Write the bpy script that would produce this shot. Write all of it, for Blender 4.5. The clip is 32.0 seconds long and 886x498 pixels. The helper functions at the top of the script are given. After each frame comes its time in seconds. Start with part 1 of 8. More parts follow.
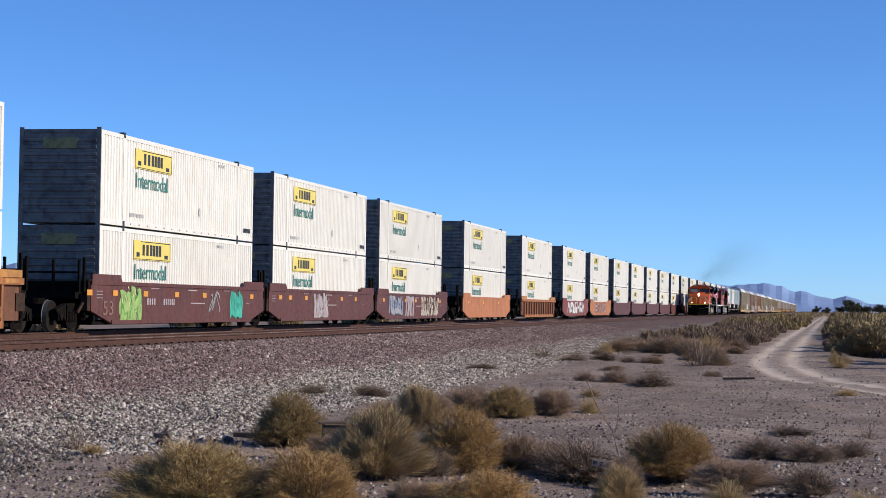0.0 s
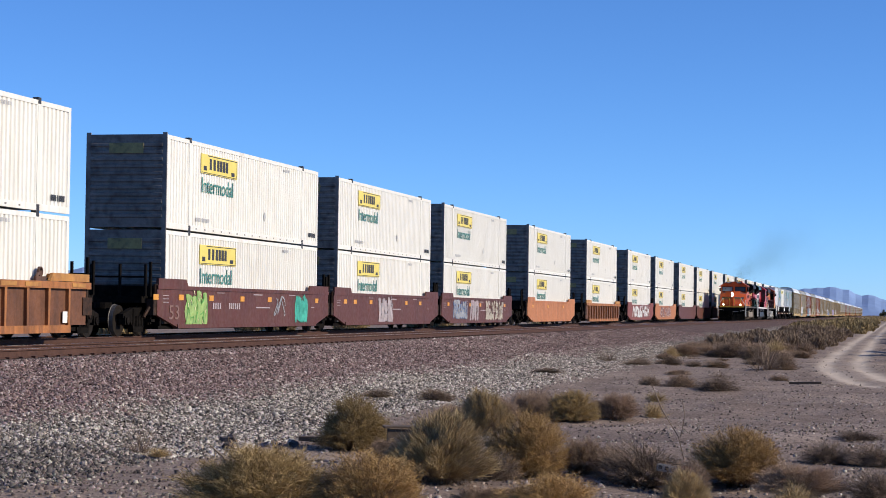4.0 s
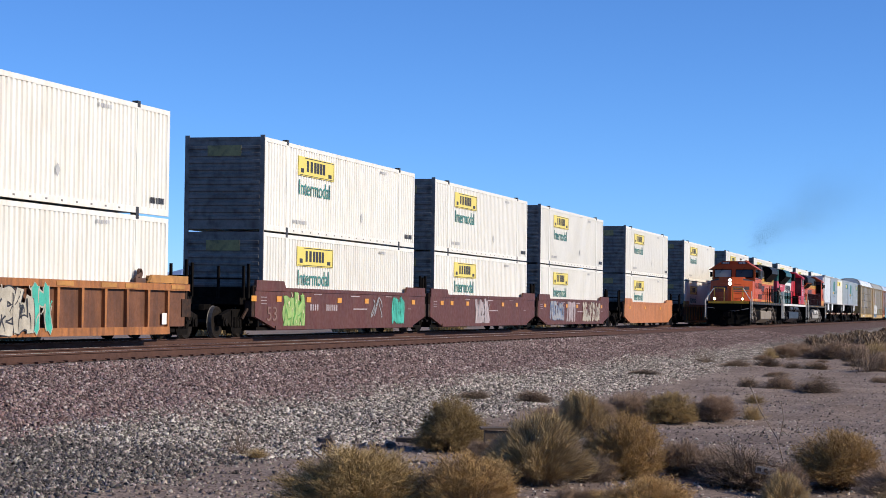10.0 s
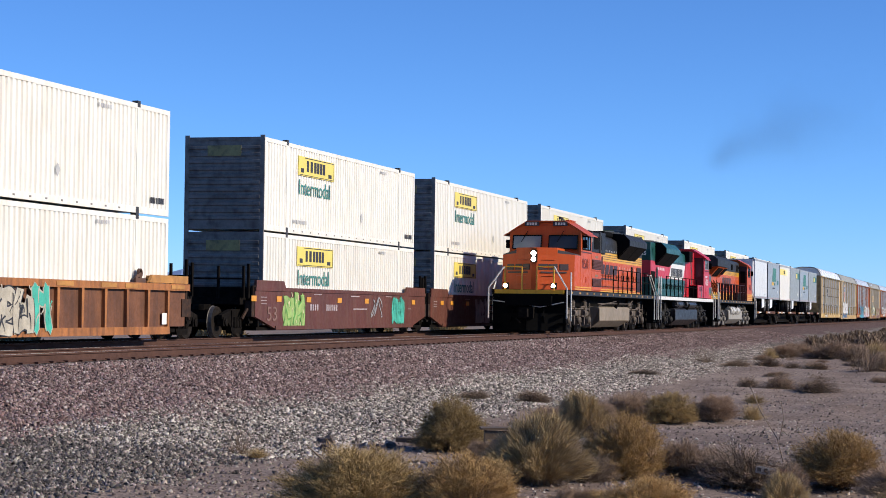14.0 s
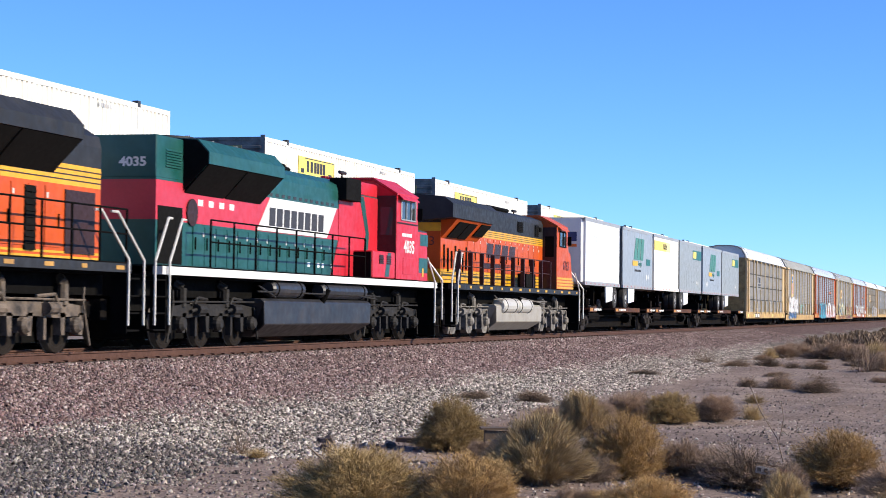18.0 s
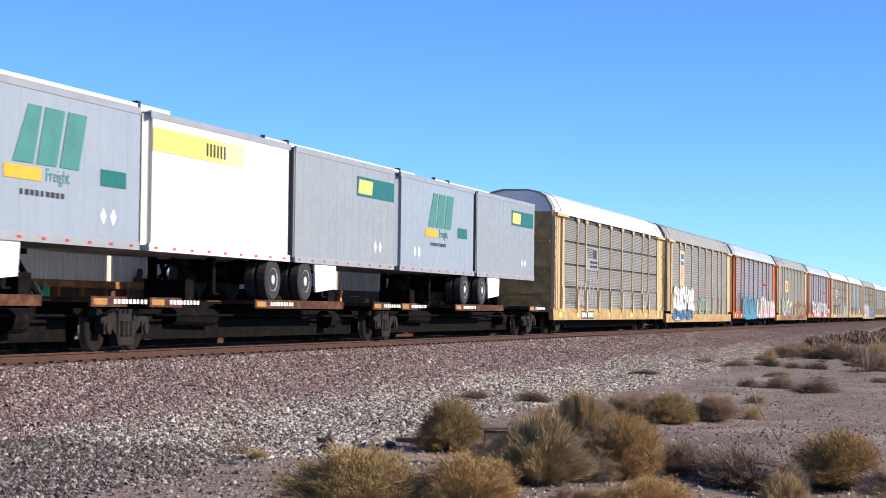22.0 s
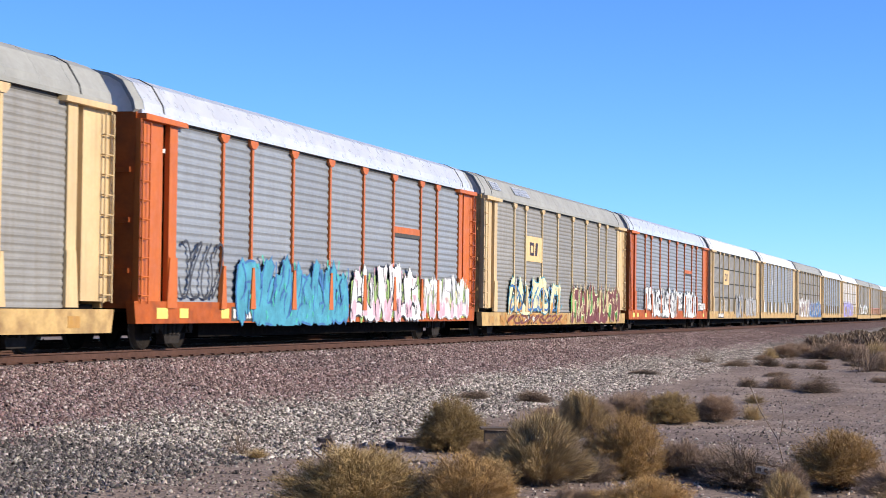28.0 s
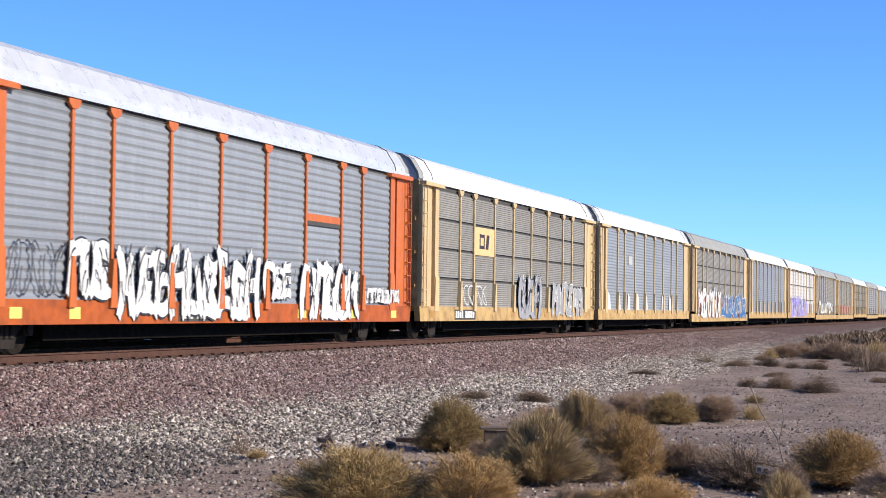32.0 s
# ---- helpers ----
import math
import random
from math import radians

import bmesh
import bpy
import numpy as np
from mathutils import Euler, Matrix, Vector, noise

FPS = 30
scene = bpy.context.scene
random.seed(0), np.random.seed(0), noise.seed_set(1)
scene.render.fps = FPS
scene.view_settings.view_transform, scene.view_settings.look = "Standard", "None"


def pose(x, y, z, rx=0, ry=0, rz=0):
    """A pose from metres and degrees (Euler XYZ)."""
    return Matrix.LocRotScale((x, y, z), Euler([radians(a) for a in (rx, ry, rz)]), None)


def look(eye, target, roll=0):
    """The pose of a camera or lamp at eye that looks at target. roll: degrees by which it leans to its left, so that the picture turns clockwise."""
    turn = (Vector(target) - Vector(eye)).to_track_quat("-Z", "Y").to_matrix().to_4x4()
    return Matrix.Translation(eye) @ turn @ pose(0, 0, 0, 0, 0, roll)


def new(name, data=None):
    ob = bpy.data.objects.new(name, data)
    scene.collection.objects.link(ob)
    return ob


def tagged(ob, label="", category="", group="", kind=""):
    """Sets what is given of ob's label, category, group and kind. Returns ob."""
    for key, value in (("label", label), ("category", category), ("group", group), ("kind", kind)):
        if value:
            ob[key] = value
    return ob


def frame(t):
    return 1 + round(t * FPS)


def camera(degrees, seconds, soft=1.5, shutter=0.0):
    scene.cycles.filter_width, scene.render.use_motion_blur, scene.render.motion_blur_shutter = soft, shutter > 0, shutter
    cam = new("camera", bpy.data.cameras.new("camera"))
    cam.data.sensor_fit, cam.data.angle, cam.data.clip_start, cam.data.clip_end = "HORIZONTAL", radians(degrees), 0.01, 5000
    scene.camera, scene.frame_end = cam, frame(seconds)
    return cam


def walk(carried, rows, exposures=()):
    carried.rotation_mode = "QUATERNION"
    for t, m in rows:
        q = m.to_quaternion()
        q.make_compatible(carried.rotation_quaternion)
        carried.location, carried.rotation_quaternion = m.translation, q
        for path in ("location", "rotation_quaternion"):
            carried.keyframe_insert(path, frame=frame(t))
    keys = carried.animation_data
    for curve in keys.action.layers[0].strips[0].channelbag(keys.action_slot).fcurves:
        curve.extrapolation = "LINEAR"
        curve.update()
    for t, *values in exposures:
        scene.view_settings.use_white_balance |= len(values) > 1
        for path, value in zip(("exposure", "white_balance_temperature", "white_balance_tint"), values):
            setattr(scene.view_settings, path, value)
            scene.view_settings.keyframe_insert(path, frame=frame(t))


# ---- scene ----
# ---- camera: on a tripod beside the line, panning once to the left ----
EYE = (0.0, 0.0, 0.909)
cam = camera(25.37, 32.0, soft=0.7, shutter=0.15)


def view(yaw, tilt, roll):
    a, b = radians(yaw), radians(tilt)
    way = Vector((math.cos(a) * math.cos(b), math.sin(a) * math.cos(b), math.sin(b)))
    return look(EYE, Vector(EYE) + way * 10, roll)


PAN = [(0.0, 10.860, 1.657, 0.780), (0.5, 10.860, 1.660, 0.780), (1.0, 10.838, 1.680, 0.780), (2.0, 10.836, 1.682, 0.780),
       (2.5, 10.860, 1.682, 0.780), (3.0, 10.912, 1.706, 0.779), (3.2, 11.030, 1.715, 0.776), (3.35, 11.375, 1.722, 0.772),
       (3.5, 11.700, 1.731, 0.768), (4.2, 13.250, 1.760, 0.745), (5.0, 15.350, 1.792, 0.720), (5.5, 15.920, 1.800, 0.715),
       (6.0, 15.877, 1.801, 0.715), (6.5, 15.822, 1.785, 0.715), (7.0, 15.730, 1.775, 0.715), (7.5, 15.651, 1.760, 0.715),
       (8.0, 15.602, 1.757, 0.715), (9.0, 15.566, 1.757, 0.715), (10.0, 15.549, 1.757, 0.715), (32.0, 15.549, 1.757, 0.715)]
walk(cam, [(t, view(a, b, c)) for t, a, b, c in PAN], exposures=[(0.0, 0.12), (5.5, 0.17), (13.5, 0.19), (16.8, 0.62), (20.0, 0.62), (26.0, 0.60), (32.0, 0.60)])

# ---- daylight: low winter sun square to the line, clear sky ----
SUN_ELEVATION = radians(26)
SUN_FROM = Vector((0.02, -1.0, 0.0)).normalized() * math.cos(SUN_ELEVATION) + Vector((0, 0, math.sin(SUN_ELEVATION)))
world = bpy.data.worlds.new("sky")
scene.world = world
world.use_nodes = True
wn = world.node_tree.nodes
sky = wn.new("ShaderNodeTexSky")
sky.sky_type = "NISHITA"
sky.sun_disc = False
sky.sun_elevation = SUN_ELEVATION
sky.sun_rotation = math.pi
sky.altitude = 300
sky.air_density, sky.dust_density, sky.ozone_density = 0.6, 0.10, 10.0
wn["Background"].inputs["Strength"].default_value = 0.150
world.node_tree.links.new(sky.outputs["Color"], wn["Background"].inputs["Color"])
sun_data = bpy.data.lights.new("sun", "SUN")
sun_data.energy, sun_data.angle, sun_data.color = 4.5, radians(0.53), (1.0, 0.885, 0.72)
sun = new("sun", sun_data)
sun.matrix_world = look(SUN_FROM * 200, (0, 0, 0))


# ---- materials ----
def mat(name, rgb, rough=0.6, metal=0.0, var=0.18, scale=2.0, bump=0.05, bscale=40.0, dirt=None, amount=0.0, streak=False, rand=0.0, spec=0.5):
    """A surface with broad and fine variation; dirt: a second colour in patches or hanging streaks; rand: shift from piece to piece."""
    m = bpy.data.materials.new(name)
    m.use_nodes = True
    nt = m.node_tree
    n, l = nt.nodes, nt.links
    b = n["Principled BSDF"]
    tc = n.new("ShaderNodeTexCoord")

    def noise_tex(s, detail=4, vec=None):
        t = n.new("ShaderNodeTexNoise")
        t.inputs["Scale"].default_value, t.inputs["Detail"].default_value = s, detail
        l.new(vec or tc.outputs["Object"], t.inputs["Vector"])
        return t.outputs["Fac"]

    def mix(fac, a, c, mode="MIX"):
        x = n.new("ShaderNodeMix")
        x.data_type, x.blend_type = "RGBA", mode
        for sock, v in ((x.inputs["Factor"], fac), (x.inputs["A"], a), (x.inputs["B"], c)):
            if isinstance(v, (int, float, tuple)):
                sock.default_value = v
            else:
                l.new(v, sock)
        return x.outputs["Result"]

    def span(fac, lo, hi, a=0.0, c=1.0):
        x = n.new("ShaderNodeMapRange")
        for k, v in zip(("From Min", "From Max", "To Min", "To Max"), (lo, hi, a, c)):
            x.inputs[k].default_value = v
        l.new(fac, x.inputs["Value"])
        return x.outputs["Result"]

    col = (*rgb, 1.0)
    broad = span(noise_tex(scale), 0.3, 0.7, 1 - var, 1 + var)
    fine = span(noise_tex(scale * 14, 3), 0.3, 0.7, 1 - var * 0.5, 1 + var * 0.5)
    mul = n.new("ShaderNodeMath")
    mul.operation = "MULTIPLY"
    l.new(broad, mul.inputs[0]), l.new(fine, mul.inputs[1])
    out = mul.outputs[0]
    if rand:
        oi = n.new("ShaderNodeObjectInfo")
        r = span(oi.outputs["Random"], 0, 1, 1 - rand, 1 + rand)
        m2 = n.new("ShaderNodeMath")
        m2.operation = "MULTIPLY"
        l.new(out, m2.inputs[0]), l.new(r, m2.inputs[1])
        out = m2.outputs[0]
    vm = n.new("ShaderNodeVectorMath")
    vm.operation = "SCALE"
    vm.inputs[0].default_value = rgb
    l.new(out, vm.inputs["Scale"])
    c = vm.outputs["Vector"]
    if dirt:
        vec = None
        if streak:
            mp = n.new("ShaderNodeMapping")
            mp.inputs["Scale"].default_value = (2.2, 2.2, 0.18)
            l.new(tc.outputs["Object"], mp.inputs["Vector"])
            vec = mp.outputs["Vector"]
        d = span(noise_tex(2.6 if streak else scale * 2.3, 6, vec), 0.46, 0.72, 0.0, amount)
        c = mix(d, c, (*dirt, 1.0))
    l.new(c, b.inputs["Base Color"])
    l.new(span(noise_tex(scale * 5, 3), 0.3, 0.7, max(0.03, rough - 0.1), min(1.0, rough + 0.1)), b.inputs["Roughness"])
    b.inputs["Metallic"].default_value = metal
    b.inputs["Specular IOR Level"].default_value = spec
    if bump:
        bp = n.new("ShaderNodeBump")
        bp.inputs["Strength"].default_value, bp.inputs["Distance"].default_value = bump, 0.02
        l.new(noise_tex(bscale, 4), bp.inputs["Height"])
        l.new(bp.outputs["Normal"], b.inputs["Normal"])
    return m


def glow(name, rgb, strength):
    m = mat(name, rgb, 0.2)
    b = m.node_tree.nodes["Principled BSDF"]
    b.inputs["Emission Color"].default_value, b.inputs["Emission Strength"].default_value = (*rgb, 1), strength
    return m


WHITE = mat("container_white", (0.747, 0.729, 0.666), 0.45, var=0.03, scale=0.8, dirt=(0.522, 0.432, 0.306), amount=0.30, streak=True, rand=0.05)
WHITE_B = mat("container_white_clean", (0.715, 0.695, 0.63), 0.45, var=0.03, scale=0.8, dirt=(0.473, 0.43, 0.3784), amount=0.13, streak=True, rand=0.06)
# container ends away from the sun: their shade is put into this grey
END_GREY = mat("container_end_shade_grime", (0.2, 0.19, 0.175), 0.75, var=0.2, scale=1.5, dirt=(0.085, 0.072, 0.06), amount=0.8, spec=0.2)
YELLOW = mat("sign_yellow", (0.7, 0.57, 0.13), 0.5, var=0.06)
INK = mat("dark_lettering", (0.03, 0.03, 0.035), 0.6, var=0.1)
INK_GREEN = mat("green_lettering", (0.055, 0.2, 0.175), 0.6, var=0.1)
INK_GREY = mat("grey_lettering", (0.42, 0.42, 0.42), 0.6, var=0.1)
INK_WHITE = mat("white_lettering", (0.75, 0.74, 0.70), 0.6, var=0.1)
WELL_BROWN = mat("well_car_brown", (0.095, 0.027, 0.0165), 0.55, var=0.18, scale=1.1, dirt=(0.13, 0.07, 0.045), amount=0.5, streak=True)
WELL_ORANGE = mat("well_car_weathered_orange", (0.33, 0.125, 0.035), 0.65, var=0.3, scale=1.4, dirt=(0.13, 0.05, 0.02), amount=0.9, streak=True, bump=0.15)
WELL_PANEL = mat("well_car_brown_panel", (0.135, 0.052, 0.022), 0.7, var=0.3, scale=1.4, dirt=(0.07, 0.028, 0.014), amount=0.8, streak=True, bump=0.12)
WELL_YELLOW = mat("well_car_faded_yellow", (0.42, 0.2, 0.05), 0.65, var=0.2, scale=1.4, dirt=(0.2, 0.085, 0.03), amount=0.7)
BLACK = mat("black_running_gear", (0.006, 0.005, 0.0045), 0.9, var=0.3, scale=3, dirt=(0.035, 0.028, 0.022), amount=0.3, bump=0.1, spec=0.06)
TRUCK_DARK = mat("dark_truck_steel", (0.014, 0.013, 0.0125), 0.75, var=0.3, scale=3, dirt=(0.05, 0.042, 0.034), amount=0.35, bump=0.12, spec=0.3)
TRUCK_BROWN = mat("brown_truck_steel", (0.0154, 0.0119, 0.0098), 0.8, var=0.3, scale=3, dirt=(0.049, 0.0364, 0.028), amount=0.4, bump=0.12, spec=0.25)
WHEEL = mat("wheel_steel", (0.014, 0.011, 0.009), 0.8, 0.0, var=0.3, scale=4, spec=0.1)
TREAD = mat("worn_tread", (0.12, 0.11, 0.10), 0.5, 0.6, var=0.1)
ORANGE = mat("loco_orange", (0.48, 0.0704, 0.008), 0.42, var=0.10, scale=1.0, dirt=(0.496, 0.144, 0.036), amount=0.2, streak=True, bump=0.02, spec=0.25)
LOCO_DARK = mat("loco_dark_grey", (0.017, 0.018, 0.02), 0.55, var=0.15, scale=1.2, dirt=(0.05, 0.048, 0.046), amount=0.3, bump=0.03, spec=0.3)
LOCO_BLACK = mat("loco_black", (0.0045, 0.0043, 0.0041), 0.9, var=0.25, spec=0.06)
LOCO_YELLOW = mat("loco_stripe_yellow", (0.64, 0.336, 0.0096), 0.42, var=0.07, dirt=(0.32, 0.16, 0.032), amount=0.3)
FX_RED = mat("loco_red", (0.496, 0.0176, 0.0304), 0.38, var=0.07, scale=1.0, bump=0.02, dirt=(0.32, 0.04, 0.04), amount=0.3, streak=True, spec=0.25)
FX_RED_FADED = mat("loco_red_faded", (0.48, 0.028, 0.048), 0.45, var=0.1, scale=1.0)
FX_GREEN = mat("loco_green", (0.008, 0.068, 0.0576), 0.38, var=0.1, scale=1.0, dirt=(0.032, 0.112, 0.104), amount=0.3, bump=0.02)
FX_WHITE = mat("loco_white", (0.663, 0.6545, 0.629), 0.45, var=0.05)
TANK_TAN = mat("dusty_fuel_tank", (0.216, 0.176, 0.128), 0.6, var=0.15, scale=1.0, dirt=(0.176, 0.136, 0.096), amount=0.5)
TANK_GREY = mat("grey_fuel_tank", (0.28, 0.264, 0.232), 0.6, var=0.12, scale=1.0, dirt=(0.176, 0.152, 0.12), amount=0.4)
TANK_BLACK = mat("black_fuel_tank", (0.017, 0.0175, 0.021), 0.45, var=0.2, scale=1.0, dirt=(0.06, 0.056, 0.054), amount=0.4)
SILVER = mat("silver_rail_paint", (0.527, 0.5185, 0.4845), 0.45, var=0.08)
GLASS = mat("dark_cab_glass", (0.03, 0.035, 0.04), 0.08, var=0.05, bump=0)
# second windscreen pane: its light is put into this pale glass colour
GLASS_PALE = mat("cab_glass_painted_light", (0.22, 0.25, 0.24), 0.12, var=0.1, bump=0)
HEADLIGHT = glow("headlight_lens", (1.0, 0.92, 0.78), 14.0)
DITCHLIGHT = glow("ditch_light_lens", (1.0, 0.86, 0.64), 9.0)
VENT_BROWN = mat("grille_brown", (0.075, 0.018, 0.010), 0.7, var=0.2)
AIR_GREY = mat("air_tank_grey", (0.416, 0.408, 0.384), 0.5, var=0.08)
LENS = mat("lamp_lens", (0.6, 0.6, 0.58), 0.1)
TRAILER_WHITE = mat("trailer_white", (0.62, 0.625, 0.63), 0.35, var=0.03, scale=0.8, dirt=(0.425, 0.3995, 0.357), amount=0.12, streak=True, bump=0.02)
TRAILER_CREAM = mat("trailer_cream", (0.696, 0.6699, 0.609), 0.4, var=0.04, scale=0.8, dirt=(0.435, 0.348, 0.261), amount=0.2, streak=True, bump=0.02)
TRAILER_GREY = mat("trailer_grey", (0.265, 0.285, 0.29), 0.4, 0.0, var=0.05, scale=0.8, dirt=(0.19, 0.2, 0.2), amount=0.14, streak=True, bump=0.02)
TRAILER_BLUE = mat("trailer_blue_grey", (0.275, 0.31, 0.35), 0.4, 0.0, var=0.04, scale=0.8, dirt=(0.22, 0.24, 0.26), amount=0.14, streak=True, bump=0.02)
TRAILER_DARK = mat("trailer_front_dark", (0.06, 0.065, 0.075), 0.5, var=0.15)
STEEL_TRIM = mat("trailer_trim", (0.336, 0.336, 0.336), 0.4, 0.2, var=0.08)
TYRE = mat("tyre_rubber", (0.025, 0.024, 0.024), 0.85, var=0.2, bump=0.1)
RIM = mat("wheel_rim_white", (0.62, 0.62, 0.60), 0.4, 0.2)
FENDER = mat("aero_skirt_white", (0.72, 0.73, 0.72), 0.4, var=0.06, dirt=(0.4, 0.38, 0.33), amount=0.25)
RED_BAR = mat("red_reflective", (0.45, 0.03, 0.03), 0.4)
FLAT_RUST = mat("spine_car_rusty_brown", (0.055, 0.024, 0.016), 0.75, var=0.3, scale=2, dirt=(0.26, 0.10, 0.03), amount=0.5, spec=0.2)
RACK_YELLOW = mat("rack_frame_yellow", (0.54, 0.395, 0.2), 0.55, var=0.10, scale=1.0, dirt=(0.36, 0.24, 0.125), amount=0.6, streak=True)
RACK_ORANGE = mat("rack_frame_orange", (0.47, 0.115, 0.014), 0.5, var=0.1, scale=1.0, dirt=(0.3, 0.06, 0.012), amount=0.4, streak=True)
RACK_SILL_YELLOW = mat("rack_sill_weathered_yellow", (0.44, 0.295, 0.12), 0.65, var=0.2, scale=1.2, dirt=(0.2, 0.115, 0.05), amount=0.8, spec=0.3)
RACK_SILL_ORANGE = mat("rack_sill_weathered_orange", (0.36, 0.08, 0.012), 0.6, var=0.15, scale=1.2, dirt=(0.16, 0.04, 0.012), amount=0.7, spec=0.3)
PANEL_BLUE = mat("galvanised_panel_cool", (0.225, 0.245, 0.27), 0.5, 0.0, var=0.10, scale=1.3, dirt=(0.19, 0.195, 0.2), amount=0.4, streak=True, rand=0.07, bump=0.04)
PANEL_TAN = mat("galvanised_panel_dusty", (0.228, 0.22, 0.2), 0.55, 0.0, var=0.12, scale=1.3, dirt=(0.18, 0.158, 0.125), amount=0.5, streak=True, rand=0.08, bump=0.04)
SLOT = mat("panel_slot_dark", (0.05, 0.048, 0.045), 0.8, var=0.1)
ROOF_WHITE = mat("rack_roof_white", (0.74, 0.74, 0.73), 0.3, 0.0, var=0.05, scale=0.8, dirt=(0.55, 0.53, 0.5), amount=0.2)
ROOF_STEEL = mat("rack_roof_galvanised", (0.285, 0.288, 0.268), 0.62, 0.0, var=0.12, scale=0.9, dirt=(0.20, 0.195, 0.18), amount=0.3, spec=0.25)
ROOF_BRIGHT = mat("rack_roof_bright", (0.64, 0.65, 0.655), 0.34, 0.35, var=0.08, scale=0.9, dirt=(0.40, 0.395, 0.38), amount=0.3)
RAIL = mat("rail_brown", (0.066, 0.032, 0.023), 0.8, var=0.2, scale=3, bump=0.1, spec=0.25, dirt=(0.11, 0.055, 0.038), amount=0.5)
RAIL_TOP = mat("rail_head_polished", (0.55, 0.55, 0.56), 0.25, 1.0, var=0.1)
TIE = mat("concrete_tie", (0.192, 0.152, 0.128), 0.9, var=0.2, rand=0.15, bump=0.2)
PANEL_WHITE = mat("painted_white_panel", (0.527, 0.51, 0.4845), 0.5, 0.0, var=0.08, scale=1.3, dirt=(0.323, 0.289, 0.255), amount=0.4, streak=True, rand=0.05, bump=0.03)
STRIPE = mat("sill_patch_orange", (0.4, 0.215, 0.045), 0.5, var=0.15, dirt=(0.25, 0.13, 0.05), amount=0.5)
NUMBER_MAROON = mat("number_maroon", (0.10, 0.012, 0.008), 0.5)
BRAND_BROWN = mat("emblem_dark_brown", (0.035, 0.014, 0.012), 0.5)


# ---- mesh helpers ----
def box(bm, x0, x1, y0, y1, z0, z1, m=0):
    v = [bm.verts.new((x, y, z)) for x in (x0, x1) for y in (y0, y1) for z in (z0, z1)]
    for f in ((0, 1, 3, 2), (4, 6, 7, 5), (0, 4, 5, 1), (2, 3, 7, 6), (0, 2, 6, 4), (1, 5, 7, 3)):
        bm.faces.new([v[i] for i in f]).material_index = m
    return v


def prism(bm, outline, a0, a1, axis="y", m=0):
    """A closed outline drawn across an axis and drawn out along it; outline in the two other axes, in order."""
    def put(p, a):
        return {"x": (a, p[0], p[1]), "y": (p[0], a, p[1]), "z": (p[0], p[1], a)}[axis]
    r0 = [bm.verts.new(put(p, a0)) for p in outline]
    r1 = [bm.verts.new(put(p, a1)) for p in outline]
    n = len(outline)
    for i in range(n):
        bm.faces.new((r0[i], r0[(i + 1) % n], r1[(i + 1) % n], r1[i])).material_index = m
    bm.faces.new(r0[::-1]).material_index = m
    bm.faces.new(r1).material_index = m


def rod(bm, p, q, r, n=6, r2=None, m=0):
    p, q = Vector(p), Vector(q)
    d = (q - p).normalized()
    u = d.cross(Vector((0, 0, 1)) if abs(d.z) < 0.9 else Vector((1, 0, 0))).normalized()
    w = d.cross(u)
    r2 = r if r2 is None else r2
    rings = [[bm.verts.new(c + (u * math.cos(a) + w * math.sin(a)) * rr) for a in (2 * math.pi * i / n for i in range(n))] for c, rr in ((p, r), (q, r2))]
    for i in range(n):
        bm.faces.new((rings[0][i], rings[0][(i + 1) % n], rings[1][(i + 1) % n], rings[1][i])).material_index = m
    bm.faces.new(rings[0][::-1]).material_index = m
    bm.faces.new(rings[1]).material_index = m


def lathe(bm, profile, n=24, m=0, c=(0, 0, 0)):
    """A profile of (across, radius) turned about the y axis through c."""
    rings = [[bm.verts.new((c[0] + r * math.cos(2 * math.pi * i / n), c[1] + y, c[2] + r * math.sin(2 * math.pi * i / n))) for i in range(n)] for y, r in profile]
    for a, b in zip(rings, rings[1:]):
        for i in range(n):
            bm.faces.new((a[i], a[(i + 1) % n], b[(i + 1) % n], b[i])).material_index = m
    bm.faces.new(rings[0]).material_index = m
    bm.faces.new(rings[-1][::-1]).material_index = m


def finish(bm, name, mats, bevel=0.0):
    if bevel:
        bmesh.ops.bevel(bm, geom=bm.edges[:], offset=bevel, segments=1, affect="EDGES", clamp_overlap=True)
    bmesh.ops.recalc_face_normals(bm, faces=bm.faces[:])
    me = bpy.data.meshes.new(name)
    bm.to_mesh(me)
    bm.free()
    for q in (mats if isinstance(mats, (list, tuple)) else [mats]):
        me.materials.append(q)
    return me


def part(name, bm, material, parent, label="", bevel=0.0):
    """Links a bmesh (or a ready mesh) as ONE mesh object under a thing or a part."""
    ob = new(name, bm if isinstance(bm, bpy.types.Mesh) else finish(bm, name, material, bevel))
    ob.parent = parent
    if label:
        ob["label"] = label
    return ob


def shape(*calls):
    """A bmesh from (function, arguments...) tuples."""
    bm = bmesh.new()
    for f, *a in calls:
        f(bm, *a)
    return bm


def boxes(*rows):
    bm = bmesh.new()
    for r in rows:
        box(bm, *r)
    return bm


def thing(name, m, label, category, group="", kind=""):
    ob = new(name)
    ob.matrix_world = m
    return tagged(ob, label, category, group, kind)


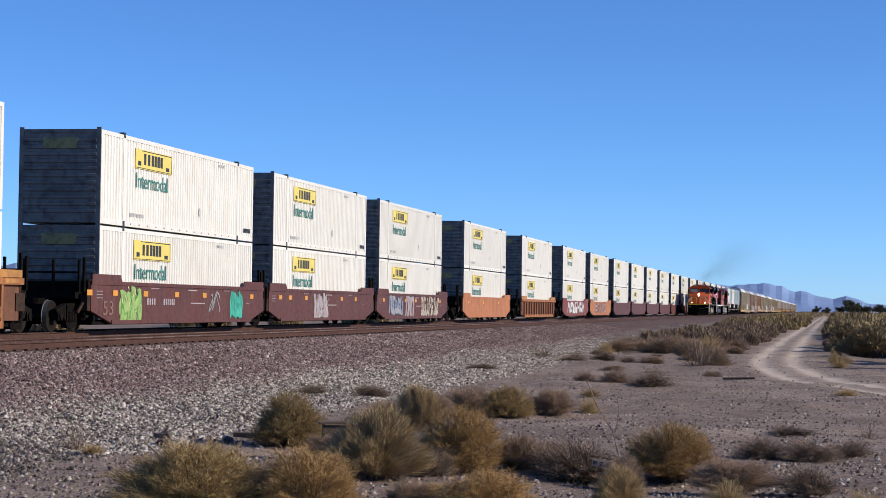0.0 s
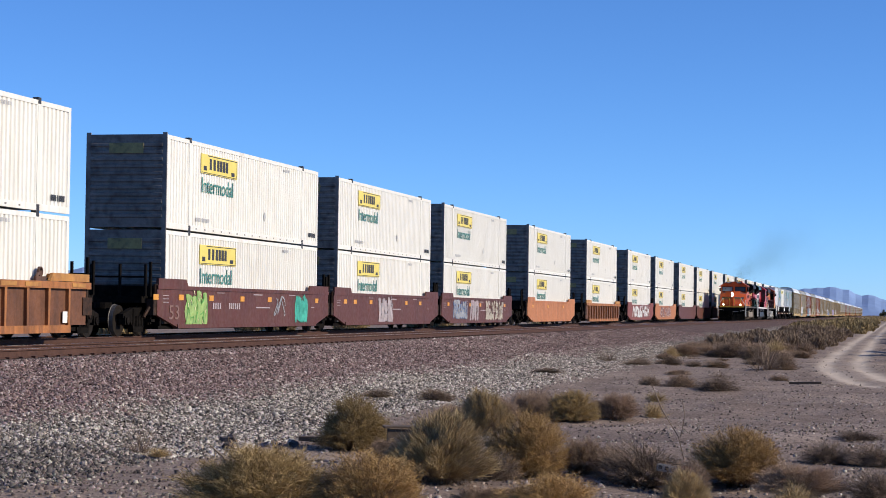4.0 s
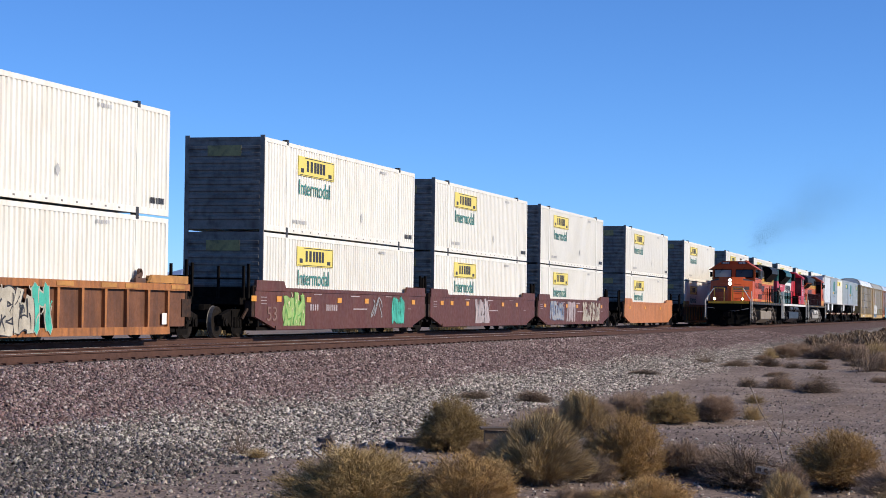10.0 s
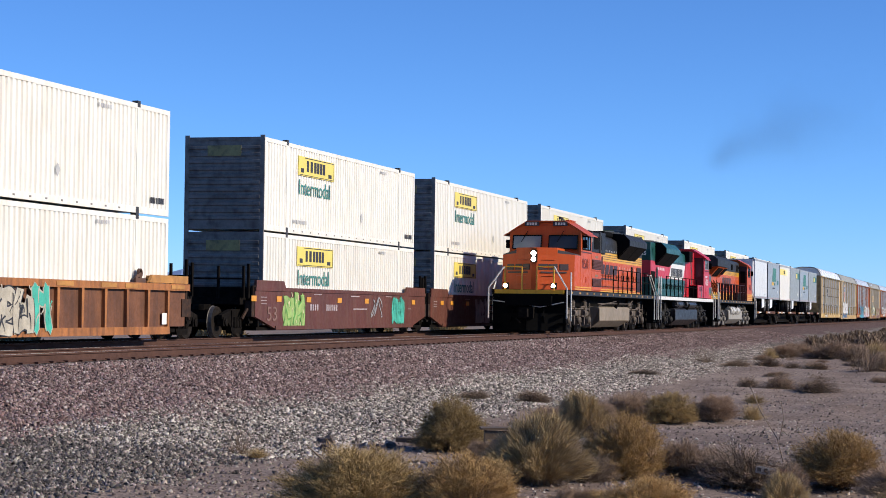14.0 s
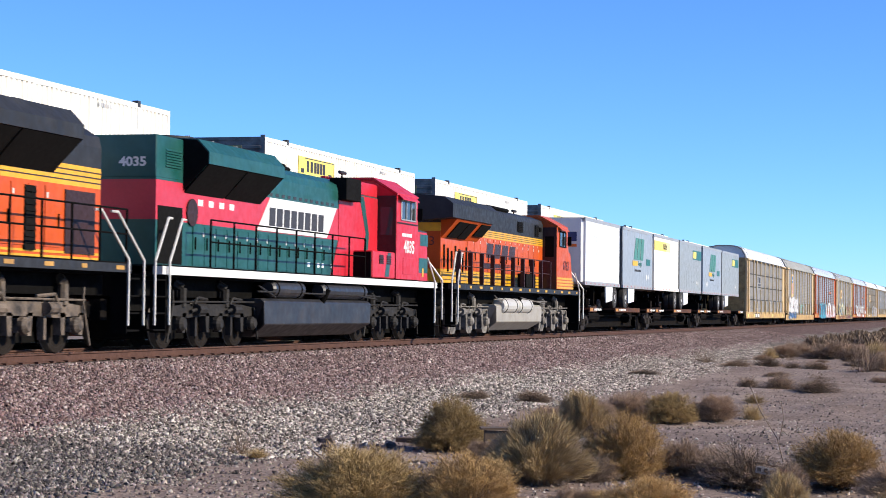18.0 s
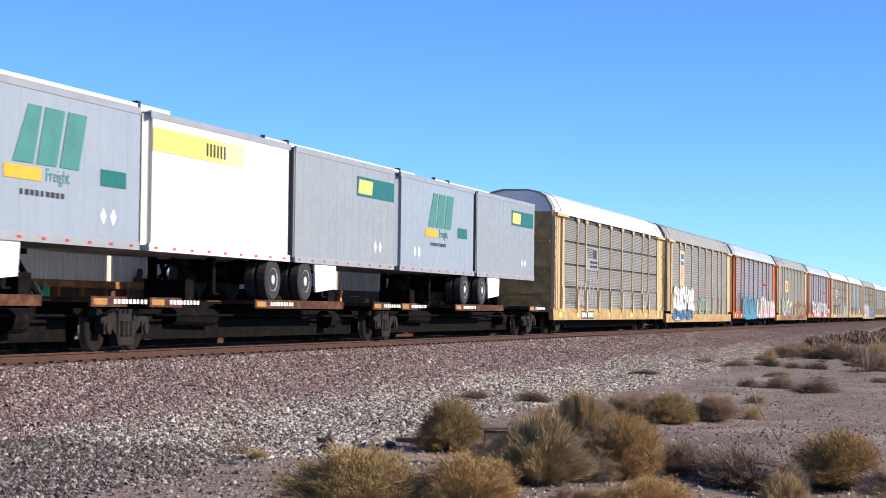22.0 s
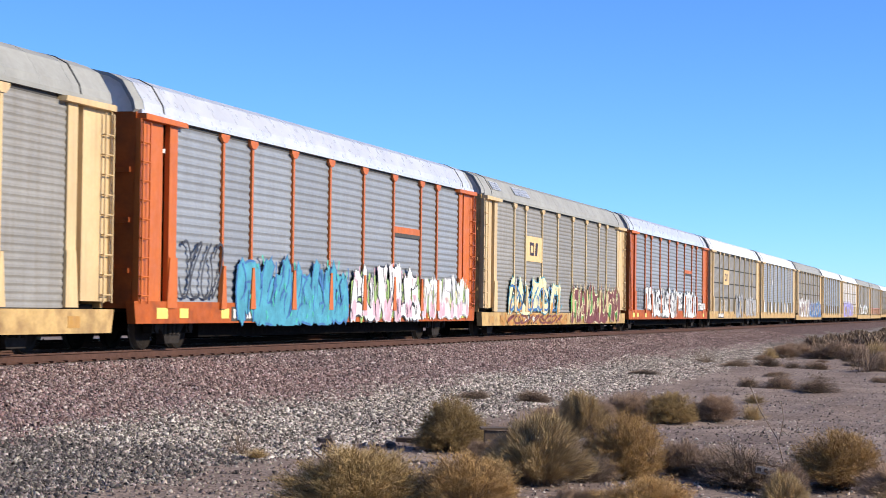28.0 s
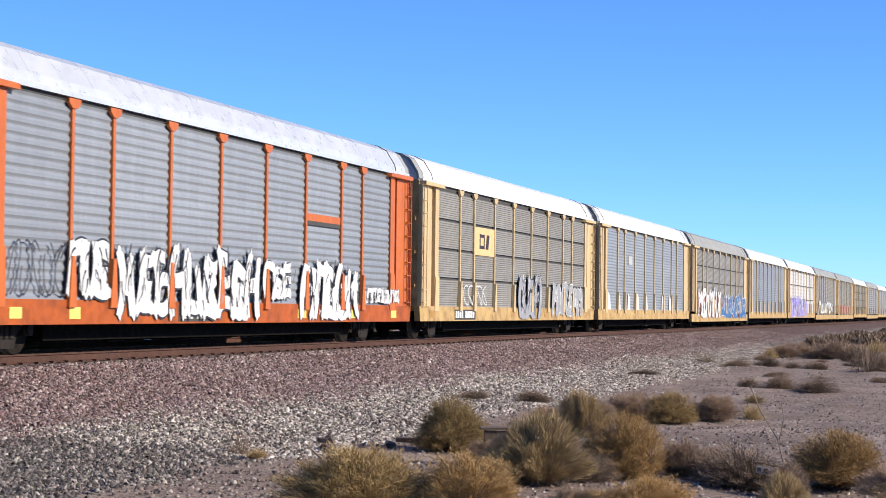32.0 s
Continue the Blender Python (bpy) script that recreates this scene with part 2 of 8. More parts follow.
def lettering(text, size, material, parent, m, name="lettering", width=None, bold=0.0, label=""):
    """Real characters in the built-in font, as a mesh; m: pose of the baseline's middle, read along x, up along y."""
    cu = bpy.data.curves.new(name, "FONT")
    cu.body, cu.size, cu.align_x, cu.extrude, cu.offset, cu.resolution_u = text, size, "CENTER", 0.003, bold, 3
    ob = bpy.data.objects.new(name, cu)
    scene.collection.objects.link(ob)
    me = bpy.data.meshes.new_from_object(ob)
    bpy.data.objects.remove(ob)
    if width:
        xs = [v.co.x for v in me.vertices]
        k = width / (max(xs) - min(xs))
        me.transform(Matrix.Diagonal((k, 1, 1, 1)))
    me.transform(m)
    me.materials.clear()
    me.materials.append(material)
    return part(name, me, None, parent, label)


def near_side(x, y, z):
    """The pose of a sign on a side that faces the sun (towards -y)."""
    return pose(x, y, z, 90)


def far_side(x, y, z):
    return pose(x, y, z, 90, 0, 180)


# ---- moving train and standing train: lines and speed ----
NEAR_Y, FAR_Y = 17.75, 22.56
SPEED = 15.55
movers, spinners = [], []


# ---- ground: one sheet to the horizon, with the raised ballast bed and a dirt road ----
PROFILE = [(-5000, -0.9), (-40, -0.95), (-6, -0.98), (0, -0.94), (6, -0.93), (9.2, -0.93), (10.6, -0.86), (12.5, -0.66), (15.3, -0.32), (16.1, -0.195), (19.4, -0.195),
           (20.15, -0.36), (20.9, -0.24), (24.3, -0.24), (26, -0.60), (29, -0.95), (5000, -0.9)]


def road_y(x):
    """Centre line of the dirt road."""
    return np.interp(x, [a for a, _ in ROAD], [b for _, b in ROAD])


ROAD = [(20, -30), (31, -12), (38, -6.2), (44, -3.2), (47.5, -1.7), (51.2, -0.6), (56.5, 0.4), (61, 0.95), (66, 1.3), (72, 1.55), (79, 1.65), (100, 1.6), (130, 1.5), (210, 1.1), (450, -0.3), (1500, -6)]


def road_distance(x, y):
    """Distance to the road's centre line, which bends away towards the south."""
    best = np.full(np.shape(x), 1e9)
    for (ax, ay), (bx, by) in zip(ROAD, ROAD[1:]):
        k = np.clip(((x - ax) * (bx - ax) + (y - ay) * (by - ay)) / ((bx - ax) ** 2 + (by - ay) ** 2), 0, 1)
        best = np.minimum(best, np.hypot(x - ax - k * (bx - ax), y - ay - k * (by - ay)))
    return best


def ground_z(x, y):
    z = np.interp(y, [a for a, _ in PROFILE], [b for _, b in PROFILE])
    return float(z)


def lumps_at(X, Y):
    """Low swells of the soil between the line and the road."""
    rng = np.random.default_rng(4)
    out = np.zeros(np.shape(X))
    for i in range(26):
        k, a, ph = rng.uniform(0.25, 5.0), rng.uniform(0, 6.28), rng.uniform(0, 6.28)
        out += np.sin(k * (X * math.cos(a) + Y * math.sin(a)) + ph) * 0.022 / (0.6 + k)
    return np.where((X > 8) & (X < 430) & (Y > -13) & (Y < 15.7), out, 0)


def build_ground():
    xs = np.unique(np.concatenate([[-5000, -1500, -400, -120, -60, -30, -10, 0, 6, 10], np.arange(13, 60, 0.28), np.arange(60, 130, 0.6), np.arange(130, 420, 4.0), [440, 480, 540, 650, 800, 1100, 1600, 2400, 3500, 5000]]))
    ys = np.unique(np.concatenate([[-5000, -2000, -700, -300, -120, -60, -35, -24, -18, -14], np.arange(-12, -3, 0.8), np.arange(-3, 17, 0.16), np.arange(17, 25, 0.25), np.arange(25, 30, 0.5), [31, 34, 38, 44, 55, 80, 140, 300, 800, 2000, 5000]]))
    X, Y = np.meshgrid(xs, ys, indexing="ij")
    Z = np.interp(Y, [a for a, _ in PROFILE], [b for _, b in PROFILE])
    rng = np.random.default_rng(4)
    Z = Z + lumps_at(X, Y) + np.where((X > 8) & (X < 430) & (Y > -13) & (Y < 15.7), rng.normal(0, 0.005, Z.shape), 0)
    d = road_distance(X, Y)
    ruts = np.exp(-((d - 0.60) / 0.27) ** 2)
    road = np.clip(ruts + 0.22 * np.exp(-(d / 1.3) ** 4), 0, 1)
    Z = Z - road * 0.035
    wob = 0.5 * np.sin(X * 0.31) + 0.35 * np.sin(X * 0.83 + 1.0) + 0.25 * np.sin(X * 1.9)
    red = np.clip((Y - (11.9 + wob * 0.8)) / 1.6, 0, 1) * np.clip((26 - Y) / 1.5, 0, 1)
    pale = np.clip((Y - (9.0 + wob * 0.7)) / 0.9, 0, 1) * np.clip((27.5 - Y) / 1.5, 0, 1)
    # shade beneath the trains, put into the ballast colour along both lines
    car_shade = np.clip(1.5 - np.abs(Y - NEAR_Y) / 0.85, 0, 1) + np.clip(1.5 - np.abs(Y - FAR_Y) / 0.85, 0, 1)
    nx, ny = X.shape
    verts = np.stack([X.ravel(), Y.ravel(), Z.ravel()], 1)
    idx = np.arange(nx * ny).reshape(nx, ny)
    quads = np.stack([idx[:-1, :-1].ravel(), idx[1:, :-1].ravel(), idx[1:, 1:].ravel(), idx[:-1, 1:].ravel()], 1)
    me = bpy.data.meshes.new("ground")
    me.vertices.add(len(verts)), me.loops.add(quads.size), me.polygons.add(len(quads))
    me.vertices.foreach_set("co", verts.ravel())
    me.loops.foreach_set("vertex_index", quads.ravel())
    me.polygons.foreach_set("loop_start", np.arange(0, quads.size, 4))
    me.update(calc_edges=True)
    me.polygons.foreach_set("use_smooth", np.ones(len(quads), dtype=bool))
    for key, val in (("ballast_red", red), ("ballast_pale", pale), ("road", road), ("car_shade_mask", car_shade)):
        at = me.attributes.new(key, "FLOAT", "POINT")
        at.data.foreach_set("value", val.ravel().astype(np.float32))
    m = bpy.data.materials.new("desert_ground")
    m.use_nodes = True
    n, l = m.node_tree.nodes, m.node_tree.links
    b = n["Principled BSDF"]
    b.inputs["Roughness"].default_value = 0.95
    b.inputs["Specular IOR Level"].default_value = 0.2
    geo = n.new("ShaderNodeNewGeometry")
    flat = geo.outputs["Position"]

    def attr(k):
        a = n.new("ShaderNodeAttribute")
        a.attribute_name = k
        return a.outputs["Fac"]

    def tex(s, det=5):
        t = n.new("ShaderNodeTexNoise")
        t.inputs["Scale"].default_value, t.inputs["Detail"].default_value = s, det
        l.new(flat, t.inputs["Vector"])
        return t.outputs["Fac"]

    def vor(s):
        t = n.new("ShaderNodeTexVoronoi")
        t.inputs["Scale"].default_value = s
        l.new(flat, t.inputs["Vector"])
        return t

    def ramp(fac, *stops):
        r = n.new("ShaderNodeValToRGB")
        el = r.color_ramp.elements
        while len(el) < len(stops):
            el.new(0.5)
        for e, (p, c) in zip(el, stops):
            e.position, e.color = p, (*c, 1)
        l.new(fac, r.inputs["Fac"])
        return r.outputs["Color"]

    def mix(f, a, c, mode="MIX"):
        x = n.new("ShaderNodeMix")
        x.data_type, x.blend_type = "RGBA", mode
        for s, v in ((x.inputs["Factor"], f), (x.inputs["A"], a), (x.inputs["B"], c)):
            if isinstance(v, (float, int, tuple)):
                s.default_value = v
            else:
                l.new(v, s)
        return x.outputs["Result"]

    def math_node(op, a, c):
        x = n.new("ShaderNodeMath")
        x.operation, x.use_clamp = op, True
        for s, v in zip(x.inputs, (a, c)):
            if isinstance(v, (float, int)):
                s.default_value = v
            else:
                l.new(v, s)
        return x.outputs[0]

    def edge(mask, s=1.3):
        """A mask with a ragged border."""
        r = n.new("ShaderNodeMapRange")
        r.inputs["From Min"].default_value, r.inputs["From Max"].default_value = 0.42, 0.58
        a = n.new("ShaderNodeMath")
        a.operation = "ADD"
        l.new(mask, a.inputs[0])
        t = n.new("ShaderNodeMapRange")
        t.inputs["To Min"].default_value, t.inputs["To Max"].default_value = -0.38, 0.38
        l.new(tex(s, 8), t.inputs["Value"])
        l.new(t.outputs[0], a.inputs[1])
        l.new(a.outputs[0], r.inputs["Value"])
        return r.outputs[0]

    dirt = ramp(tex(0.55, 8), (0.3, (0.165, 0.122, 0.100)), (0.5, (0.225, 0.172, 0.143)), (0.7, (0.30, 0.237, 0.197)))
    speck = ramp(vor(26).outputs["Color"], (0.0, (0.40, 0.38, 0.36)), (0.5, (1.0, 1.0, 1.0)), (1.0, (1.75, 1.7, 1.65)))
    dirt = mix(0.75, dirt, speck, "MULTIPLY")
    cell = vor(17)
    sep = n.new("ShaderNodeSeparateColor")
    l.new(cell.outputs["Color"], sep.inputs[0])
    # ballast base kept dark: shade in the gaps between stones is coloured in
    redc = ramp(sep.outputs[0], (0.0, (0.03, 0.020, 0.019)), (0.3, (0.066, 0.038, 0.035)), (0.6, (0.11, 0.066, 0.060)), (0.86, (0.17, 0.115, 0.105)), (1.0, (0.28, 0.22, 0.20)))
    palec = ramp(sep.outputs[1], (0.0, (0.025, 0.022, 0.020)), (0.35, (0.075, 0.062, 0.053)), (0.7, (0.17, 0.142, 0.120)), (1.0, (0.42, 0.37, 0.32)))
    col = mix(edge(attr("ballast_pale"), 1.1), dirt, palec)
    col = mix(edge(attr("ballast_red"), 0.7), col, redc)
    # ballast colour scaled down where the trains' shade is painted
    shade_tones = ramp(tex(0.9, 6), (0.3, (0.16, 0.15, 0.14)), (0.7, (0.34, 0.32, 0.30)))
    col = mix(attr("car_shade_mask"), col, mix(1.0, col, shade_tones, "MULTIPLY"))
    roadc = ramp(tex(2.2, 6), (0.3, (0.52, 0.43, 0.345)), (0.7, (0.64, 0.535, 0.43)))
    col = mix(math_node("MULTIPLY", attr("road"), 0.9), col, roadc)
    l.new(col, b.inputs["Base Color"])
    stones = math_node("MULTIPLY", edge(attr("ballast_pale"), 1.1), math_node("SUBTRACT", 1.0, cell.outputs["Distance"]))
    bp = n.new("ShaderNodeBump")
    bp.inputs["Strength"].default_value, bp.inputs["Distance"].default_value = 0.35, 0.04
    l.new(stones, bp.inputs["Height"])
    bp2 = n.new("ShaderNodeBump")
    bp2.inputs["Strength"].default_value, bp2.inputs["Distance"].default_value = 0.35, 0.03
    l.new(tex(19, 8), bp2.inputs["Height"])
    l.new(bp.outputs["Normal"], bp2.inputs["Normal"])
    l.new(bp2.outputs["Normal"], b.inputs["Normal"])
    me.materials.append(m)
    return tagged(new("ground", me), "dusty desert ground with a stone ballast bed and a dirt road", "ground", kind="structure")


ground = build_ground()


def stone_material(name, *stops):
    m = bpy.data.materials.new(name)
    m.use_nodes = True
    n, l = m.node_tree.nodes, m.node_tree.links
    geo, r = n.new("ShaderNodeNewGeometry"), n.new("ShaderNodeValToRGB")
    el = r.color_ramp.elements
    while len(el) < len(stops):
        el.new(0.5)
    for e, (p, c) in zip(el, stops):
        e.position, e.color = p, (*c, 1)
    l.new(geo.outputs["Random Per Island"], r.inputs["Fac"])
    t, x = n.new("ShaderNodeTexNoise"), n.new("ShaderNodeMix")
    t.inputs["Scale"].default_value = 45
    x.data_type, x.blend_type = "RGBA", "OVERLAY"
    x.inputs["Factor"].default_value = 0.4
    l.new(geo.outputs["Position"], t.inputs["Vector"])
    l.new(r.outputs["Color"], x.inputs["A"]), l.new(t.outputs["Color"], x.inputs["B"])
    l.new(x.outputs["Result"], n["Principled BSDF"].inputs["Base Color"])
    n["Principled BSDF"].inputs["Roughness"].default_value = 0.8
    return m


def scatter_stones(name, label, material, count, x0, x1, y0, y1, smin, smax, seed, sink=-0.02):
    """Angular chips, thickest where x is small; one object of loose stones."""
    rng = np.random.default_rng(seed)
    u = rng.random(count)
    x = 1 / (1 / x0 - u * (1 / x0 - 1 / x1))
    y = rng.uniform(y0, y1, count)
    wob = 0.5 * np.sin(x * 0.31) + 0.35 * np.sin(x * 0.83 + 1.0) + 0.25 * np.sin(x * 1.9)
    keep = (y + rng.normal(0, 0.35, count)) > (y0 + 0.4 + wob * 0.7 * (y0 > 8))
    keep &= (road_distance(x, y) > 0.95) | (rng.random(count) < 0.12)
    x, y = x[keep], y[keep]
    n = len(x)
    z = np.interp(y, [a for a, _ in PROFILE], [b for _, b in PROFILE]) + lumps_at(x, y)
    s = smin + (smax - smin) * rng.random(n) ** 1.8
    # each chip: a skew wedge with a short ridge, its foot sunk in the ground
    foot = np.array([(-1, -1, 0), (1, -1, 0), (1, 1, 0), (-1, 1, 0), (-0.42, 0, 1), (0.42, 0, 1)], float)
    v = foot[None] * rng.uniform(0.6, 1.1, (n, 6, 3)) * np.array([0.58, 0.48, 0.60]) * s[:, None, None] * rng.uniform(0.7, 1.25, (n, 1, 3))
    v[:, 4:, :2] += rng.normal(0, 0.16, (n, 2, 2)) * s[:, None, None]
    v[:, :4, 2] += rng.uniform(-0.25, 0.12, (n, 4)) * s[:, None]
    a = rng.uniform(0, 6.28, n)
    ca, sa = np.cos(a)[:, None], np.sin(a)[:, None]
    v = np.stack([v[..., 0] * ca - v[..., 1] * sa, v[..., 0] * sa + v[..., 1] * ca, v[..., 2]], -1)
    v += np.stack([x, y, z + s * sink], 1)[:, None]
    f = np.array([(0, 1, 5), (0, 5, 4), (2, 3, 4), (2, 4, 5), (1, 2, 5), (3, 0, 4)])
    tris = (np.arange(n)[:, None, None] * 6 + f[None]).reshape(-1, 3)
    me = bpy.data.meshes.new(name)
    me.vertices.add(n * 6), me.loops.add(tris.size), me.polygons.add(len(tris))
    me.vertices.foreach_set("co", v.reshape(-1))
    me.loops.foreach_set("vertex_index", tris.ravel())
    me.polygons.foreach_set("loop_start", np.arange(0, tris.size, 3))
    me.update(calc_edges=True)
    me.materials.append(material)
    return tagged(new(name, me), label, "stones", kind="stuff")


STONE_RED = stone_material("ballast_stone_red", (0.0, (0.028, 0.018, 0.017)), (0.22, (0.105, 0.060, 0.055)), (0.42, (0.17, 0.125, 0.114)), (0.6, (0.235, 0.140, 0.130)), (0.8, (0.30, 0.235, 0.215)), (0.92, (0.36, 0.26, 0.24)), (1.0, (0.58, 0.50, 0.46)))
STONE_PALE = stone_material("ballast_stone_grey", (0.0, (0.035, 0.028, 0.024)), (0.25, (0.14, 0.118, 0.098)), (0.5, (0.32, 0.275, 0.232)), (0.8, (0.54, 0.475, 0.41)), (1.0, (0.76, 0.70, 0.62)))
STONE_GREY = stone_material("ballast_stone_dark", (0.0, (0.025, 0.021, 0.019)), (0.4, (0.085, 0.072, 0.064)), (0.8, (0.22, 0.19, 0.165)), (1.0, (0.46, 0.41, 0.36)))
STONE_DIRT = stone_material("desert_pebble", (0.0, (0.045, 0.034, 0.029)), (0.4, (0.15, 0.114, 0.095)), (0.8, (0.27, 0.215, 0.18)), (1.0, (0.44, 0.38, 0.33)))
scatter_stones("ballast_stones", "reddish brown crushed ballast stones on the shoulder", STONE_RED, 135000, 21, 140, 11.3, 16.3, 0.035, 0.085, 1)
scatter_stones("ballast_stones", "pale grey crushed stones at the foot of the ballast", STONE_PALE, 72000, 23, 105, 7.9, 12.3, 0.028, 0.075, 2)
scatter_stones("ballast_stones", "darker grey crushed stones at the foot of the ballast", STONE_GREY, 54000, 13, 42, 8.3, 12.2, 0.028, 0.070, 9)
scatter_stones("pebbles", "loose pebbles scattered over the desert soil", STONE_DIRT, 60000, 12, 110, -5.0, 9.8, 0.012, 0.06, 3)

# ---- two tracks of rail on concrete ties ----
TRACK_X0, TRACK_X1 = -60, 1500


def rail_mesh(x0, x1):
    head = [(-0.037, -0.002), (-0.030, 0.0), (0.030, 0.0), (0.037, -0.002), (0.037, -0.035), (0.010, -0.048), (0.009, -0.150), (0.070, -0.168), (0.070, -0.180),
            (-0.070, -0.180), (-0.070, -0.168), (-0.009, -0.150), (-0.010, -0.048), (-0.037, -0.035)]
    bm = bmesh.new()
    prism(bm, head, x0, x1, "x")
    bm.faces.ensure_lookup_table()
    for f in bm.faces:
        if f.calc_center_median().z > -0.004:
            f.material_index = 1
    return finish(bm, "rail", [RAIL, RAIL_TOP])


def tie_mesh():
    bm = bmesh.new()
    prism(bm, [(-0.14, -0.30), (0.14, -0.30), (0.11, -0.185), (-0.11, -0.185)], -1.3, 1.3, "y")
    return finish(bm, "tie", TIE)


def clip_mesh():
    bm = bmesh.new()
    for s in (-1, 1):
        box(bm, -0.06, 0.06, s * 0.09 - 0.05, s * 0.09 + 0.05, -0.185, -0.150)
    return finish(bm, "rail_clip", RAIL)


rail_data, tie_data, clip_data = rail_mesh(TRACK_X0, TRACK_X1), tie_mesh(), clip_mesh()
for cy, label in ((NEAR_Y, "brown steel rails on concrete ties of the near line"), (FAR_Y, "brown steel rails on concrete ties of the far line")):
    track = tagged(new("railway_track"), label, "railway track", kind="structure")
    for s in (-0.755, 0.755):
        r = part("rail", rail_data, None, track)
        r.location = (0, cy + s, 0)
    tx = 22.0 if cy == NEAR_Y else 34.0
    for i in range(110 if cy == NEAR_Y else 60):
        t = part("tie", tie_data, None, track)
        t.location = (tx + i * 0.61, cy, 0)
        if cy == NEAR_Y:
            c = part("rail_clip", clip_data, None, track)
            c.location = (tx + i * 0.61, cy - 0.755, 0)


# ---- running gear shared by the cars ----
def wheelset_mesh(r, half=0.755):
    bm = bmesh.new()
    for s in (-1, 1):
        prof = [(-0.07, r * 0.30), (-0.065, r * 0.78), (-0.075, r * 0.84), (-0.075, r), (0.045, r * 1.0), (0.055, r + 0.028), (0.075, r + 0.028), (0.075, r * 0.84), (0.04, r * 0.78), (0.05, r * 0.30)]
        lathe(bm, [(s * (half - y), q) for y, q in prof], 20)
    rod(bm, (0, -half - 0.25, 0), (0, half + 0.25, 0), 0.085, 10)
    for s in (-1, 1):
        for k in range(3):
            a = k * 2.094
            rod(bm, (0.045 * math.cos(a), s * (half + 0.24), 0.045 * math.sin(a)), (0.045 * math.cos(a), s * (half + 0.27), 0.045 * math.sin(a)), 0.015, 5)
    for f in bm.faces:
        c = f.calc_center_median()
        q = math.hypot(c.x, c.z)
        if abs(q - r) < 0.012:
            f.material_index = 1
    return finish(bm, "wheelset", [WHEEL, TREAD])


def freight_truck_mesh(material):
    """Three-piece freight truck, its middle at the origin over the rail."""
    bm = bmesh.new()
    for s in (-1, 1):
        y0, y1 = (s * 1.0 - 0.07, s * 1.0 + 0.07)
        prism(bm, [(-1.12, 0.55), (-0.72, 0.52), (-0.40, 0.30), (0.40, 0.30), (0.72, 0.52), (1.12, 0.55), (1.12, 0.66), (0.62, 0.78), (0.32, 0.84), (-0.32, 0.84), (-0.62, 0.78), (-1.12, 0.66)], y0, y1)
        prism(bm, [(-0.36, 0.12), (0.36, 0.12), (0.44, 0.32), (-0.44, 0.32)], y0 - 0.02, y1 + 0.02)
        for q in (-0.89, 0.89):
            box(bm, q - 0.17, q + 0.17, s * 1.0 - 0.10, s * 1.0 + 0.10, 0.34, 0.60)
            rod(bm, (q, s * 1.0 - 0.15 * s, 0.46), (q, s * 1.14, 0.46), 0.115, 10)
        for q in (-0.2, 0.0, 0.2):
            rod(bm, (q, s * 1.09, 0.31), (q, s * 1.09, 0.60), 0.075, 8)
        for q in (-0.36, 0.36):
            box(bm, q - 0.05, q + 0.05, y0 - 0.03, y1 + 0.03, 0.28, 0.80)
    box(bm, -0.24, 0.24, -1.06, 1.06, 0.56, 0.82)
    rod(bm, (0, 0, 0.8), (0, 0, 0.98), 0.3, 12)
    for q in (-0.45, 0.45):
        rod(bm, (q, -0.8, 0.42), (q, 0.8, 0.42), 0.05, 6)
    return finish(bm, "truck", material)


WHEELSET = wheelset_mesh(0.457)
WHEELSET_LOCO = wheelset_mesh(0.53)
FREIGHT_TRUCK = freight_truck_mesh(TRUCK_BROWN)
FREIGHT_TRUCK_BLACK = freight_truck_mesh(BLACK)


def add_truck(car, x, mesh=None, axles=(-0.89, 0.89), wheel=None, radius=0.457, spin=False):
    t = part("truck", mesh or FREIGHT_TRUCK, None, car)
    t.location = (x, 0, 0)
    for a in axles:
        w = part("wheelset", wheel or WHEELSET, None, t)
        w.location = (a, 0, radius)
        if spin:
            spinners.append((w, a, radius))
    return t


def coupler_mesh():
    bm = boxes((-0.55, 0.25, -0.09, 0.09, 0.72, 0.92), (-0.72, -0.45, -0.17, 0.17, 0.66, 0.98), (-0.2, 0.1, -0.3, 0.3, 0.60, 1.04))
    rod(bm, (-0.45, 0.35, 0.6), (-0.75, 0.1, 0.42), 0.03, 6)
    return finish(bm, "coupler", BLACK)


COUPLER = coupler_mesh()


def add_coupler(car, x, turn=0):
    c = part("coupler", COUPLER, None, car)
    c.location = (x, 0, 0)
    c.rotation_euler = (0, 0, radians(turn))


def ladder(parent, x0, x1, y, z0, z1, material, step=0.38, stiles=True):
    bm = bmesh.new()
    z = z0
    while z < z1:
        rod(bm, (x0, y, z), (x1, y, z), 0.016, 5)
        for q in (x0, x1):
            rod(bm, (q, y, z), (q, y + (0.07 if y < 0 else -0.07), z), 0.016, 4)
        z += step
    if stiles:
        for q in (x0, x1):
            box(bm, q - 0.02, q + 0.02, y - 0.012, y + 0.012, z0 - 0.15, z1 + 0.05)
    return part("ladder", bm, material, parent)


